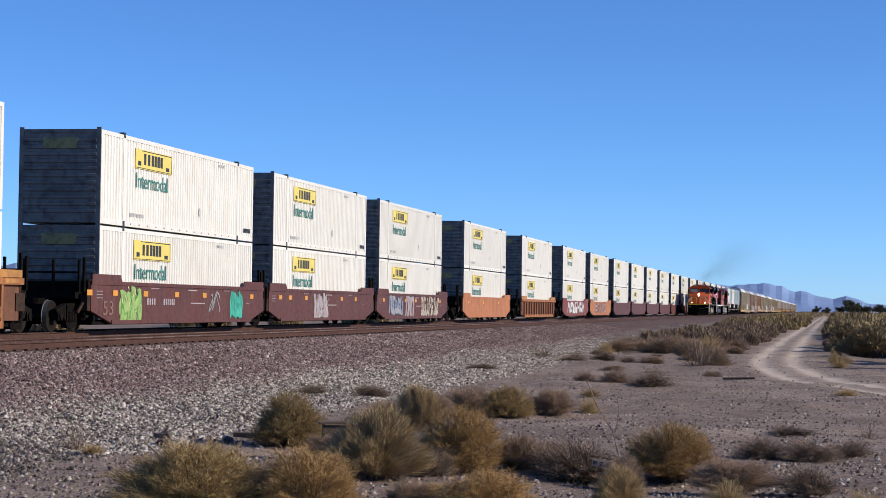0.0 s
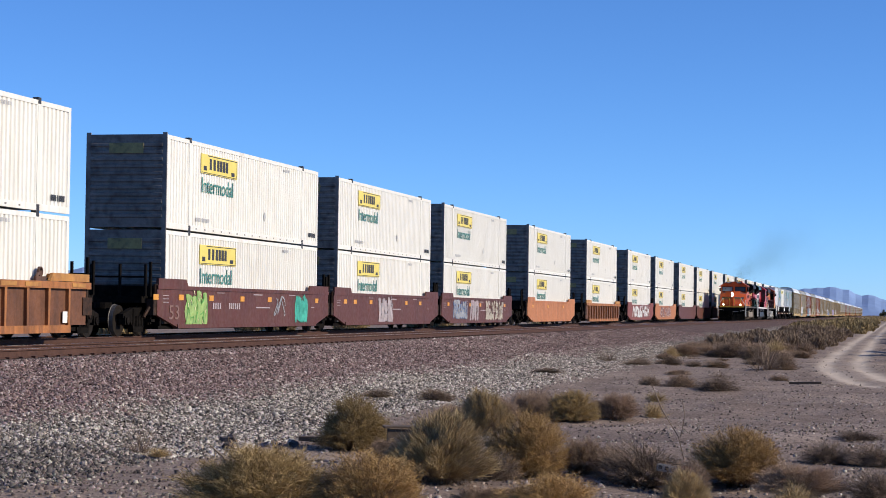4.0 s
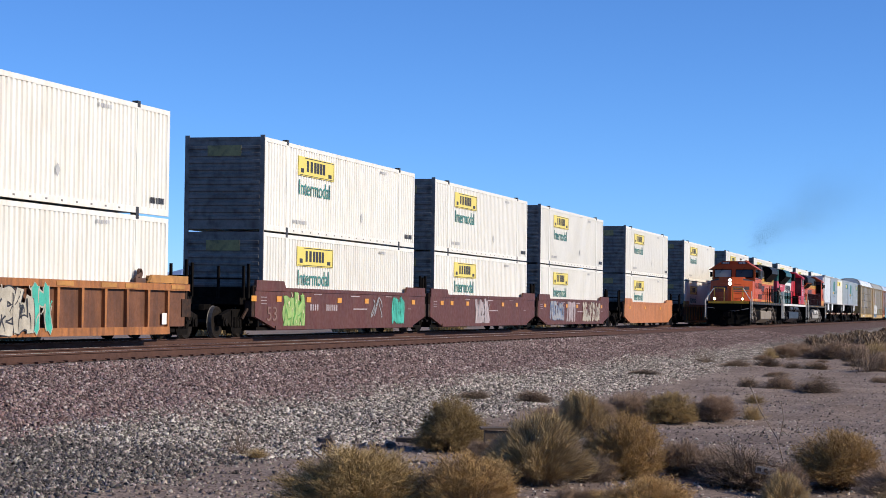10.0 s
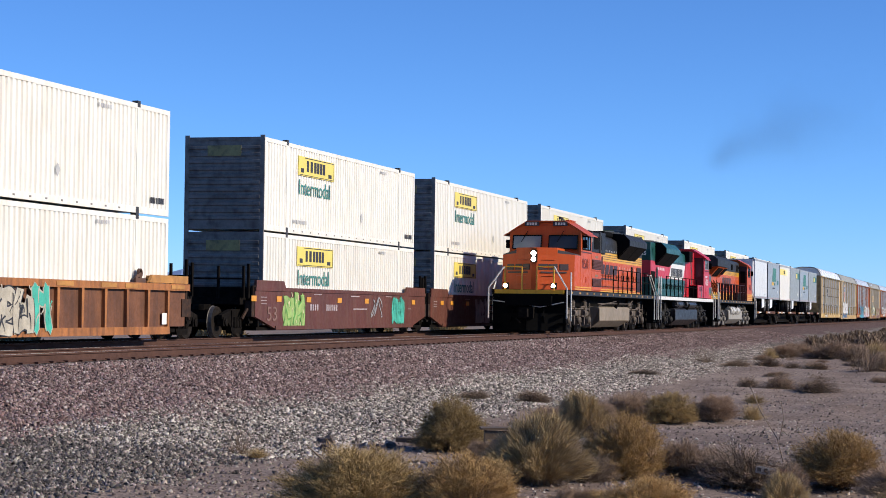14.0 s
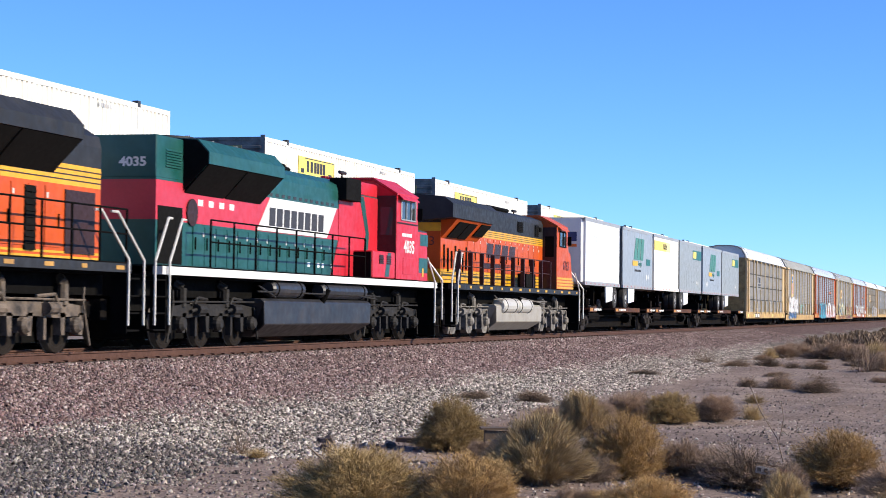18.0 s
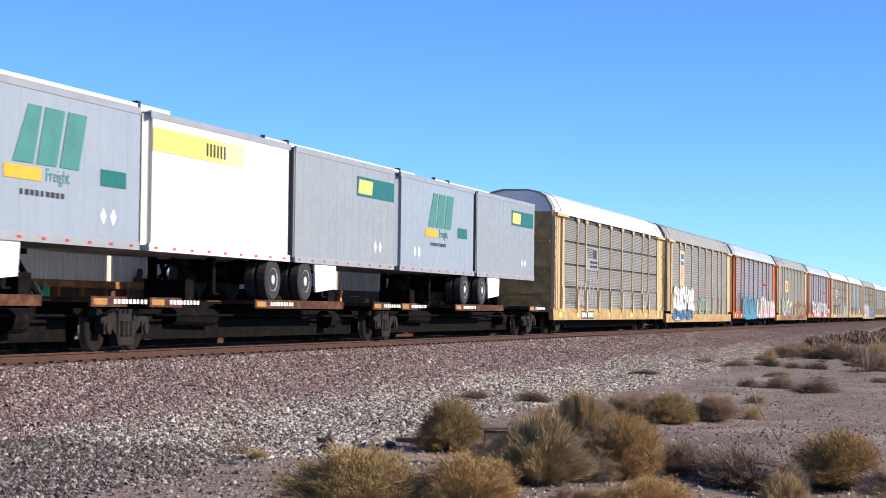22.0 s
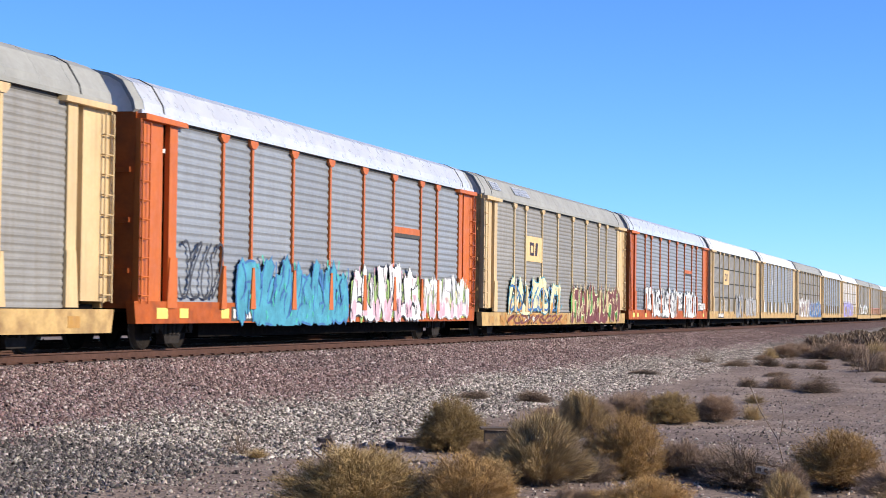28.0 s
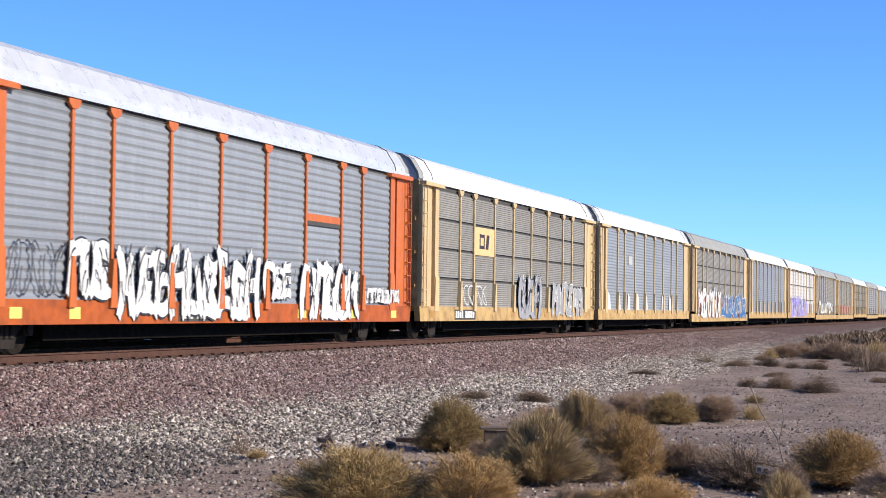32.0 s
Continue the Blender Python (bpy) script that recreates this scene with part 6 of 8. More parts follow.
for s in (-1, 1):
    windowed(loco_c, "side_window", 4.05, 5.2, s, 1.52, 3.42, 4.0, LOCO_BLACK, (4.55,))
    lettering("6763", 0.50, NUMBER_MAROON, loco_c, far_side(3.95, 1.528, 2.52) if s > 0 else near_side(3.95, -1.528, 2.52), name="road_number", width=1.05, bold=0.010)
    for z in (1.78, 1.90, 2.02, 2.14):
        stripe(loco_c, 2.5, 5.62, z, z + 0.075, s * 1.522, LOCO_YELLOW)
    # rear wall's shade is in its dark red colour
    part("cab_rear_wall", boxes((5.62, 5.66, *sorted((s * 0.9, s * 1.50)), 1.75, 4.15)), SHADE_RED, loco_c, "cab rear wall in red darkened for its shade")
    part("cab_door_window", boxes((5.66, 5.675, *sorted((s * 1.05, s * 1.40)), 3.0, 3.8)), PITCH, loco_c)
    # broad radiator box over the rear
    bm = bmesh.new()
    prism(bm, [(s * 0.6, 3.72), (s * 1.55, 3.80), (s * 1.55, 4.24), (s * 1.25, 4.46), (s * 0.1, 4.56)], 15.9, 21.15, "x")
    for v in bm.verts:
        if v.co.x < 16 and v.co.z > 4.0:
            v.co.x -= 0.7
    part("radiator_wing", bm, LOCO_DARK, loco_c)
    bm = bmesh.new()
    prism(bm, [(s * 0.9, 3.78), (s * 1.50, 3.79), (s * 0.955, 3.18), (s * 0.9, 3.18)], 15.95, 20.4, "x")
    part("radiator_underside", bm, ORANGE, loco_c)
    for qa, qb in ((17.75, 18.75), (18.85, 19.95)):
        bm = bmesh.new()
        prism(bm, [(s * 1.02, 3.23), (s * 1.45, 3.71), (s * 1.47, 3.69), (s * 1.04, 3.21)], qa, qb, "x")
        part("radiator_grille", bm, PITCH, loco_c)
    bm = bmesh.new()
    prism(bm, [(s * 1.14, 3.37), (s * 1.47, 3.74), (s * 1.49, 3.72), (s * 1.16, 3.35)], 16.0, 17.2, "x")
    part("radiator_grille", bm, PITCH, loco_c)
    for a, b, z0, z1 in ((9.15, 9.95, 3.80, 4.18), (6.5, 7.1, 3.74, 4.18), (6.0, 6.35, 3.95, 4.12)):
        louvre(loco_c, s, a, b, hw + 0.025, z0, z1, PITCH, 6)
    y = s * (hw + 0.022)
    hood_doors(loco_c, s, 6.4, 17.2, 12, 2.22, 3.37, hw, ORANGE)
    slanted_blocks(loco_c, 10.5, 14.9, 2.72, 3.22, 4, -0.20 if s > 0 else 0.20, y, BRAND_BROWN)
    bm = bmesh.new()
    prism(bm, [(15.4, 2.30), (15.3, 2.52), (10.8, 2.46)], *sorted((y, y + s * 0.006)))
    part("swoosh", bm, BRAND_BROWN, loco_c)
    for z in (1.86, 1.98, 2.09):
        stripe(loco_c, 5.7, 20.42, z, z + 0.02, s * (hw + 0.002), BRAND_BROWN)
    for z in (3.46, 3.53, 3.60):
        stripe(loco_c, 5.7, 15.9, z, z + 0.016, s * (hw + 0.003), BRAND_BROWN)
    for i in range(8):
        q = 20.1 - i * 0.46
        panel(loco_c, "vertical_vent", s, q - 0.13, q, hw, 2.25 - 0.12 * (i % 2), 2.98 - 0.09 * (i % 3), PITCH, 0.03)
    handrail(loco_c, s, 7.0, 20.3, 1.48, POST_MAROON, 0.14)
    part("walkway_box", boxes((9.4, 10.9, *sorted((s * 1.20, s * 1.54)), 1.75, 2.25)), PITCH, loco_c, bevel=0.02)
    for i in range(14):
        panel(loco_c, "bright_bolt", s, 6.6 + i * 0.75, 6.66 + i * 0.75, hw + 0.02, 3.30, 3.36, SILVER, 0.01)
lettering("6763", 0.4, NUMBER_MAROON, loco_c, pose(20.424, 0.3, 2.95, 90, 0, 90), name="road_number", width=0.9)


# ---- spine cars with short trailers ----
def roll_along(ob, m):
    movers.append((ob, m))


def spine_car(x0, x1, label, first=False, last=False):
    m = pose(x0, NEAR_Y, 0)
    car = thing("spine_car", m, label, "flat wagon", "spine cars")
    roll_along(car, m)
    n = x1 - x0
    part("centre_beam", boxes((-0.2, n + 0.2, -0.32, 0.32, 0.62, 1.02), (1.6, n - 1.6, -0.55, 0.55, 0.20, 0.62)), BLACK, car)
    for a, b in ((0.3, 1.9), (6.2, 12.6), (n - 2.4, n - 0.8)):
        for s in (-1, 1):
            bm = boxes((a, b, *sorted((s * 0.62, s * 1.42)), 0.98, 1.06), (a, b, *sorted((s * 1.40, s * 1.46)), 0.88, 1.08))
            part("wheel_platform", bm, FLAT_RUST, car)
            part("platform_patch", boxes((a + 0.1, a + 0.7, *sorted((s * 1.461, s * 1.466)), 0.92, 1.04)), WELL_YELLOW, car)
            br = bmesh.new()
            for q in (a + 0.3, b - 0.3):
                box(br, q - 0.06, q + 0.06, *sorted((s * 0.3, s * 1.4)), 0.84, 0.97)
            part("cross_bearer", br, BLACK, car)
            part("code_print", finish(code_bars(1.6, 0.09, 9, 11), "code_print", INK_WHITE), None, car).location = (a + 1.0, s * 1.462 if s < 0 else 1.464, 0.94)
    for q in (4.6, n - 3.2):
        bm = boxes((q - 0.25, q + 0.25, -0.5, 0.5, 1.02, 1.5))
        rod(bm, (q + 0.9, -0.35, 1.02), (q, -0.2, 1.9), 0.06, 6), rod(bm, (q + 0.9, 0.35, 1.02), (q, 0.2, 1.9), 0.06, 6)
        box(bm, q - 0.25, q + 0.25, -0.4, 0.4, 1.85, 1.95)
        part("hitch", bm, BLACK, car)
    bm = bmesh.new()
    rod(bm, (3.0, -0.7, 0.7), (5.4, -0.7, 0.66), 0.2, 10), rod(bm, (n - 4.5, -0.75, 0.6), (n - 3.9, -0.75, 0.6), 0.24, 10)
    rod(bm, (1.2, -0.9, 0.72), (n - 1.2, -0.9, 0.70), 0.03, 6)
    part("brake_gear", bm, BLACK, car)
    add_truck(car, 0.6 if first else 0.0, FREIGHT_TRUCK, spin=True)
    if last:
        add_truck(car, n - 0.9, FREIGHT_TRUCK, spin=True)
        add_coupler(car, n + 0.2, 180)
    if first:
        add_coupler(car, -0.4, 0)
    return car


def trailer(x0, x1, skin, label, wheels_at, top=4.88, bottom=2.02, stripe=None):
    """A short road trailer standing on a spine car; wheels_at: back or front."""
    m = pose(x0, NEAR_Y, 0)
    t = thing("semi_trailer", m, label, "trailer", "road trailers on spine cars")
    roll_along(t, m)
    n, h = x1 - x0, 1.295
    bm = bmesh.new()
    box(bm, 0.0, n, -h, h, bottom + 0.12, top - 0.06)
    bmesh.ops.bevel(bm, geom=[e for e in bm.edges if abs(e.verts[0].co.z - e.verts[1].co.z) > 1], offset=0.16 if wheels_at == "back" else 0.04, segments=3, affect="EDGES")
    part("body", bm, skin, t)
    part("top_rail", boxes((0.05, n - 0.05, -h - 0.012, -h + 0.05, top - 0.14, top), (0.05, n - 0.05, h - 0.05, h + 0.012, top - 0.14, top), (0.06, n - 0.06, -h + 0.05, h - 0.05, top - 0.06, top - 0.02)), STEEL_TRIM, t)
    part("bottom_rail", boxes((0.05, n - 0.02, -h - 0.015, -h + 0.06, bottom, bottom + 0.16), (0.05, n - 0.02, h - 0.06, h + 0.015, bottom, bottom + 0.16), (0.1, n - 0.1, -h + 0.06, h - 0.06, bottom + 0.02, bottom + 0.12)), STEEL_TRIM if skin is not TRAILER_CREAM else TRAILER_CREAM, t)
    rv = bmesh.new()
    k = int(n / 0.61)
    for i in range(1, k):
        box(rv, i * n / k - 0.008, i * n / k + 0.008, -h - 0.0015, -h, bottom + 0.17, top - 0.15)
    part("panel_seam", rv, skin, t)
    rl = bmesh.new()
    for i in range(9):
        q = 0.3 + i * (n - 0.8) / 8
        box(rl, q, q + 0.16, -h - 0.019, -h - 0.015, bottom + 0.05, bottom + 0.10)
    part("reflector_strip", rl, RED_BAR, t)
    w, g = (n - 1.0, n - 3.6) if wheels_at == "back" else (1.0, 3.6)
    for s in (-1, 1):
        ty = bmesh.new()
        for d in (0.0, 0.30):
            lathe(ty, [(-0.13, 0.30), (-0.14, 0.46), (-0.10, 0.51), (0.10, 0.51), (0.14, 0.46), (0.13, 0.30)], 22, c=(w, s * (1.12 - d), 1.57))
        wh = part("road_wheel", ty, TYRE, t)
        rm = bmesh.new()
        lathe(rm, [(-0.135, 0.10), (-0.10, 0.20), (-0.135, 0.28), (0.135, 0.28), (0.10, 0.2), (0.135, 0.10)], 18, c=(w, s * 1.12, 1.57))
        part("rim", rm, RIM, wh)
        lg = bmesh.new()
        box(lg, g - 0.09, g + 0.09, s * 0.72 - 0.08, s * 0.72 + 0.08, 1.22, bottom)
        rod(lg, (g, s * 0.72, 1.3), (g + 0.7, s * 0.5, bottom), 0.04, 6)
        box(lg, g - 0.17, g + 0.17, s * 0.72 - 0.14, s * 0.72 + 0.14, 1.18, 1.22)
        part("landing_leg", lg, BLACK, t)
        if wheels_at == "front" or skin is TRAILER_WHITE:
            a = w + 0.62 if wheels_at == "front" else w - 2.3
            sk = bmesh.new()
            prism(sk, [(a, bottom), (a + 1.7, bottom), (a + 1.62, bottom - 0.62), (a + 0.12, bottom - 0.72)], *sorted((s * 1.22, s * 1.27)))
            part("side_skirt", sk, FENDER, t)
    part("axle", boxes((w - 0.12, w + 0.12, -1.0, 1.0, 1.48, 1.68), (w - 0.5, w + 0.5, -0.5, -0.4, 1.68, bottom), (w - 0.5, w + 0.5, 0.4, 0.5, 1.68, bottom)), BLACK, t)
    if wheels_at == "back":
        part("front_wall", boxes((-0.012, 0.0, -h + 0.18, h - 0.18, bottom + 0.2, top - 0.1)), TRAILER_DARK if skin is not TRAILER_WHITE else TRAILER_WHITE, t)
    else:
        part("rear_door", boxes((-0.02, 0.0, -h + 0.03, h - 0.03, bottom + 0.1, top - 0.05)), TRAILER_DARK, t)
    return t


def plate(parent, x0, x1, z0, z1, q, name, y=-1.301, d=0.006, label="", lean=0.0):
    bm = bmesh.new()
    prism(bm, [(x0, z0), (x1, z0), (x1 + lean, z1), (x0 + lean, z1)], y - d, y)
    return part(name, bm, q, parent, label)


SPINE = "dark rusty articulated spine car carrying road trailers"
spine_car(361.4, 378.4, SPINE, first=True)
spine_car(378.4, 396.0, SPINE)
spine_car(396.0, 415.0, SPINE, last=True)
PLAIN_GREEN = mat("trailer_green_band", (0.012, 0.12, 0.105), 0.45, var=0.06)
YELLOW_FADED = mat("band_yellow_faded", (0.80, 0.70, 0.30), 0.5, var=0.1)
YELLOW_PALE = mat("band_yellow_pale", (0.80, 0.75, 0.52), 0.5, var=0.1)
PLAIN_NAVY = mat("emblem_navy", (0.03, 0.035, 0.12), 0.45)
EMBLEM_ORANGE = mat("emblem_orange", (0.70, 0.16, 0.02), 0.45)
t1 = trailer(361.3, 369.5, TRAILER_WHITE, "plain white short road trailer with a dark emblem on its front", "back")
t2 = trailer(370.2, 378.5, TRAILER_BLUE, "blue-grey short road trailer with a green emblem", "front")
t3 = trailer(378.9, 387.3, TRAILER_CREAM, "cream white short road trailer with a yellow band along the top", "back")
t4 = trailer(387.6, 396.0, TRAILER_GREY, "grey short road trailer with a dark green upper band", "front")
t5 = trailer(396.5, 405.1, TRAILER_BLUE, "blue-grey short road trailer with a green emblem and yellow bar", "back")
t6 = trailer(405.4, 414.0, TRAILER_GREY, "grey short road trailer with a dark green band and yellow emblem", "front")


BAR_AMBER = mat("bar_amber", (0.62, 0.36, 0.02), 0.5, var=0.08)


def emblem_letters(t, x, z, w, h, q):
    """Three plain leaning blocks for the carrier's mark."""
    k = w / 3.2
    for i in range(3):
        a, sl = x + i * k * 1.08, h * 0.30
        bm = bmesh.new()
        prism(bm, [(a, z), (a + k * 0.92, z), (a + k * 0.92 + sl, z + h), (a + sl + (k * 0.3 if i == 0 else 0), z + h)], -1.311, -1.301)
        part("emblem", bm, q, t, "green painted emblem")


for t, x in ((t2, 2.9), (t5, 3.0)):
    emblem_letters(t, x, 3.42, 2.7, 1.05, INK_GREEN)
    plate(t, x - 0.3, x + 1.1, 3.12, 3.36, BAR_AMBER, "yellow_bar")
    lettering("Freight", 0.34, INK_GREEN, t, near_side(x + 1.75, -1.303, 3.14), width=0.95)
    plate(t, 6.45, 7.6, 3.20, 3.52, PLAIN_GREEN, "emblem_plate")
    q = part("code_print", finish(code_bars(1.8, 0.10, 9, 21), "code_print", INK), None, t)
    q.location = (x + 0.3, -1.302, 2.85)
for t in (t4, t6):
    plate(t, 4.9, 8.3, 3.95, 4.48, PLAIN_GREEN, "green_band")
    plate(t, 5.0, 6.2, 4.02, 4.40, YELLOW, "emblem", y=-1.307, lean=0.08)
plate(t3, 0.17, 3.9, 4.08, 4.56, YELLOW, "yellow_band")
plate(t3, 3.9, 5.2, 4.08, 4.56, YELLOW_FADED, "faded_band")
plate(t3, 5.2, 6.4, 4.08, 4.56, YELLOW_PALE, "pale_band")
for k in range(6):
    plate(t3, 3.0 + k * 0.2, 3.1 + k * 0.2, 4.18, 4.46, INK, "band_print", y=-1.308)
for t in (t2, t4, t5, t6, t1):
    for k in range(2):
        d = part("placard", DIAMOND_W, None, t)
        d.location = ((1.6, 2.05)[k] if t is t5 else (6.6, 7.05)[k], -1.30, 2.62)
q = boxes((-0.022, -0.013, -0.95, 0.35, 3.85, 4.25))
part("emblem", q, PLAIN_NAVY, t1, "dark blue emblem on the front wall")
part("emblem", boxes((-0.022, -0.013, -0.95, 0.35, 3.62, 3.74)), EMBLEM_ORANGE, t1)


# ---- covered car carriers ----
RACK_LEN, RACK_PITCH, RACK_FIRST = 26.60, 27.42, 416.10
R_HALF = 1.53

ROOF_ARC = [(-R_HALF + 0.02, 4.80), (-R_HALF + 0.06, 4.98), (-1.22, 5.38), (-0.95, 5.52), (-0.5, 5.62), (0.5, 5.62), (0.95, 5.52), (1.22, 5.38), (R_HALF - 0.06, 4.98), (R_HALF - 0.02, 4.80)]


def corrugated(w, h, n, d, material, name="side_panel", vertical=False):
    """A panel with shallow waves, lower left corner at the origin, facing -y."""
    bm = bmesh.new()
    pts = []
    for i in range(n):
        a, s = h * i / n, h / n
        pts += [(a, 0.0), (a + s * 0.30, 0.0), (a + s * 0.52, d * 0.8), (a + s * 0.64, d), (a + s * 0.76, d * 0.8)]
    pts.append((h, 0.0))
    rows = [[bm.verts.new((x, q, a)) for a, q in pts] for x in (0, w)]
    for i in range(len(pts) - 1):
        bm.faces.new((rows[0][i], rows[1][i], rows[1][i + 1], rows[0][i + 1]))
    back = [[bm.verts.new((x, 0.06, z)) for z in (0, h)] for x in (0, w)]
    bm.faces.new((back[0][0], back[0][1], back[1][1], back[1][0]))
    return finish(bm, name, material)


PANEL_CACHE = {}


def panel_for(w, h, waves, material):
    key = (round(w, 3), round(h, 3), waves, material.name)
    if key not in PANEL_CACHE:
        PANEL_CACHE[key] = corrugated(w, h, waves, 0.030 if waves < 24 and h > 2 else 0.018, material)
    return PANEL_CACHE[key]


def rack_shared(frame_q, roof_q, end_q, low=0.55):
    """Meshes that alike car carriers share; low: the height of the sill's lower edge."""
    out = {}
    for s in (-1, 1):
        sill = bmesh.new()
        prism(sill, [(0.15, low), (RACK_LEN - 0.15, low), (RACK_LEN - 0.05, low + 0.45), (0.05, low + 0.45)], *sorted((s * (R_HALF + 0.04), s * (R_HALF - 0.14))))
        out["sill", s] = finish(sill, "side_sill", RACK_SILL_ORANGE if frame_q is RACK_ORANGE else RACK_SILL_YELLOW)
        rail = boxes((0.3, RACK_LEN - 0.3, *sorted((s * (R_HALF + 0.03), s * (R_HALF - 0.12))), 4.71, 4.80))
        out["top_rail", s] = finish(rail, "top_rail", roof_q)
        for e in (0, 1):
            def at(x0, x1):
                return (x0, x1) if e == 0 else (RACK_LEN - x1, RACK_LEN - x0)
            for name, cuts in (("ladder_panel", ((0.25, 0.66, 0.0, 0.10),)), ("edge_bar", ((0.24, 0.29, 0.04, 0.06),)), ("corner_panel", ((0.66, 1.42, -0.004, 0.10),)), ("recess", ((1.42, 1.70, -0.16, 0.22),)), ("corner_post", ((1.70, 2.10, 0.03, 0.08),))):
                c = bmesh.new()
                for x0, x1, proud, back in cuts:
                    box(c, *at(x0, x1), *sorted((s * (R_HALF + proud), s * (R_HALF - back))), 0.98, 4.62)
                if name == "corner_post":
                    prism(c, [(x if e == 0 else RACK_LEN - x, z) for x, z in ((1.62, 0.86), (2.14, 0.86), (2.12, 1.9), (1.74, 1.9))], *sorted((s * (R_HALF + 0.06), s * R_HALF)))
                out[name, s, e] = finish(c, name, frame_q)
            c = bmesh.new()
            prism(c, [(x if e == 0 else RACK_LEN - x, z) for x, z in ((0.28, 4.60), (2.40, 4.60), (2.36, 4.70), (0.28, 4.72))], *sorted((s * (R_HALF + 0.14), s * (R_HALF - 0.05))))
            out["flange", s, e] = finish(c, "top_flange", frame_q)
    post = bmesh.new()
    box(post, -0.055, 0.055, -R_HALF - 0.04, -R_HALF + 0.02, 0.90, 4.64)
    prism(post, [(-0.10, 4.50), (0.10, 4.50), (0.24, 4.60), (0.24, 4.68), (-0.24, 4.68), (-0.24, 4.60)], -R_HALF - 0.07, -R_HALF)
    prism(post, [(-0.16, 0.86), (0.16, 0.86), (0.06, 1.80), (-0.06, 1.80)], -R_HALF - 0.10, -R_HALF)
    out["post"] = finish(post, "side_post", frame_q)
    roof = bmesh.new()
    arc = ROOF_ARC
    inner = [(y * 0.975, z - 0.05) for y, z in arc][::-1]
    prism(roof, arc + inner, 0.55, RACK_LEN - 0.55, "x")
    out["roof"] = finish(roof, "roof", roof_q)
    seams = bmesh.new()
    for i in range(1, 20):
        x = 0.55 + i * (RACK_LEN - 1.1) / 20
        ridge = [(y, z + 0.006) for y, z in arc]
        prism(seams, ridge + [(y, z - 0.01) for y, z in arc][::-1], x - 0.03, x + 0.03, "x")
    out["seams"] = finish(seams, "roof_seam", roof_q)
    capb = bmesh.new()
    hood = [(y * 0.99, z - 0.01) for y, z in arc]
    prism(capb, hood + [(y * 0.95, z - 0.07) for y, z in arc][::-1], -0.22, 0.22, "x")
    out["roof_end"] = finish(capb, "roof_end_cap", ROOF_STEEL)
    for e, x in enumerate((0.28, RACK_LEN - 0.28)):
        d = bmesh.new()
        prism(d, [(-R_HALF + 0.12, 0.85), (-R_HALF + 0.07, 4.75), (R_HALF - 0.07, 4.75), (R_HALF - 0.12, 0.85)], x - 0.04, x + 0.04, "x")
        out["door", e] = finish(d, "end_door", end_q)
        d = bmesh.new()
        prism(d, [(-R_HALF + 0.07, 4.755)] + [(y * 0.96, z - 0.06) for y, z in arc if z > 4.85] + [(R_HALF - 0.07, 4.755)], x - 0.04, x + 0.04, "x")
        out["gable", e] = finish(d, "roof_gable", ROOF_WHITE)
        sg = -1 if e == 0 else 1
        out["rib", e] = finish(boxes((*sorted((x + sg * 0.04, x + sg * 0.10)), -1.36, 1.36, -0.05, 0.05)), "door_rib", end_q)
    # third box is added: its black gives the shade under the car
    under = boxes((0.4, RACK_LEN - 0.4, -1.3, 1.3, 0.78, 0.92), (0.2, RACK_LEN - 0.2, -0.35, 0.35, 0.50, 0.80), (4.7, RACK_LEN - 4.7, -1.0, 1.0, 0.24, 0.80))
    rod(under, (8.0, -0.8, 0.62), (9.4, -0.8, 0.62), 0.2, 10)
    rod(under, (4.2, -0.95, 0.66), (RACK_LEN - 4.2, -0.95, 0.62), 0.035, 6)
    box(under, 15.0, 15.5, -1.1, -0.7, 0.42, 0.78)
    out["under"] = finish(under, "underframe", BLACK)
    return out


SHARED = {}


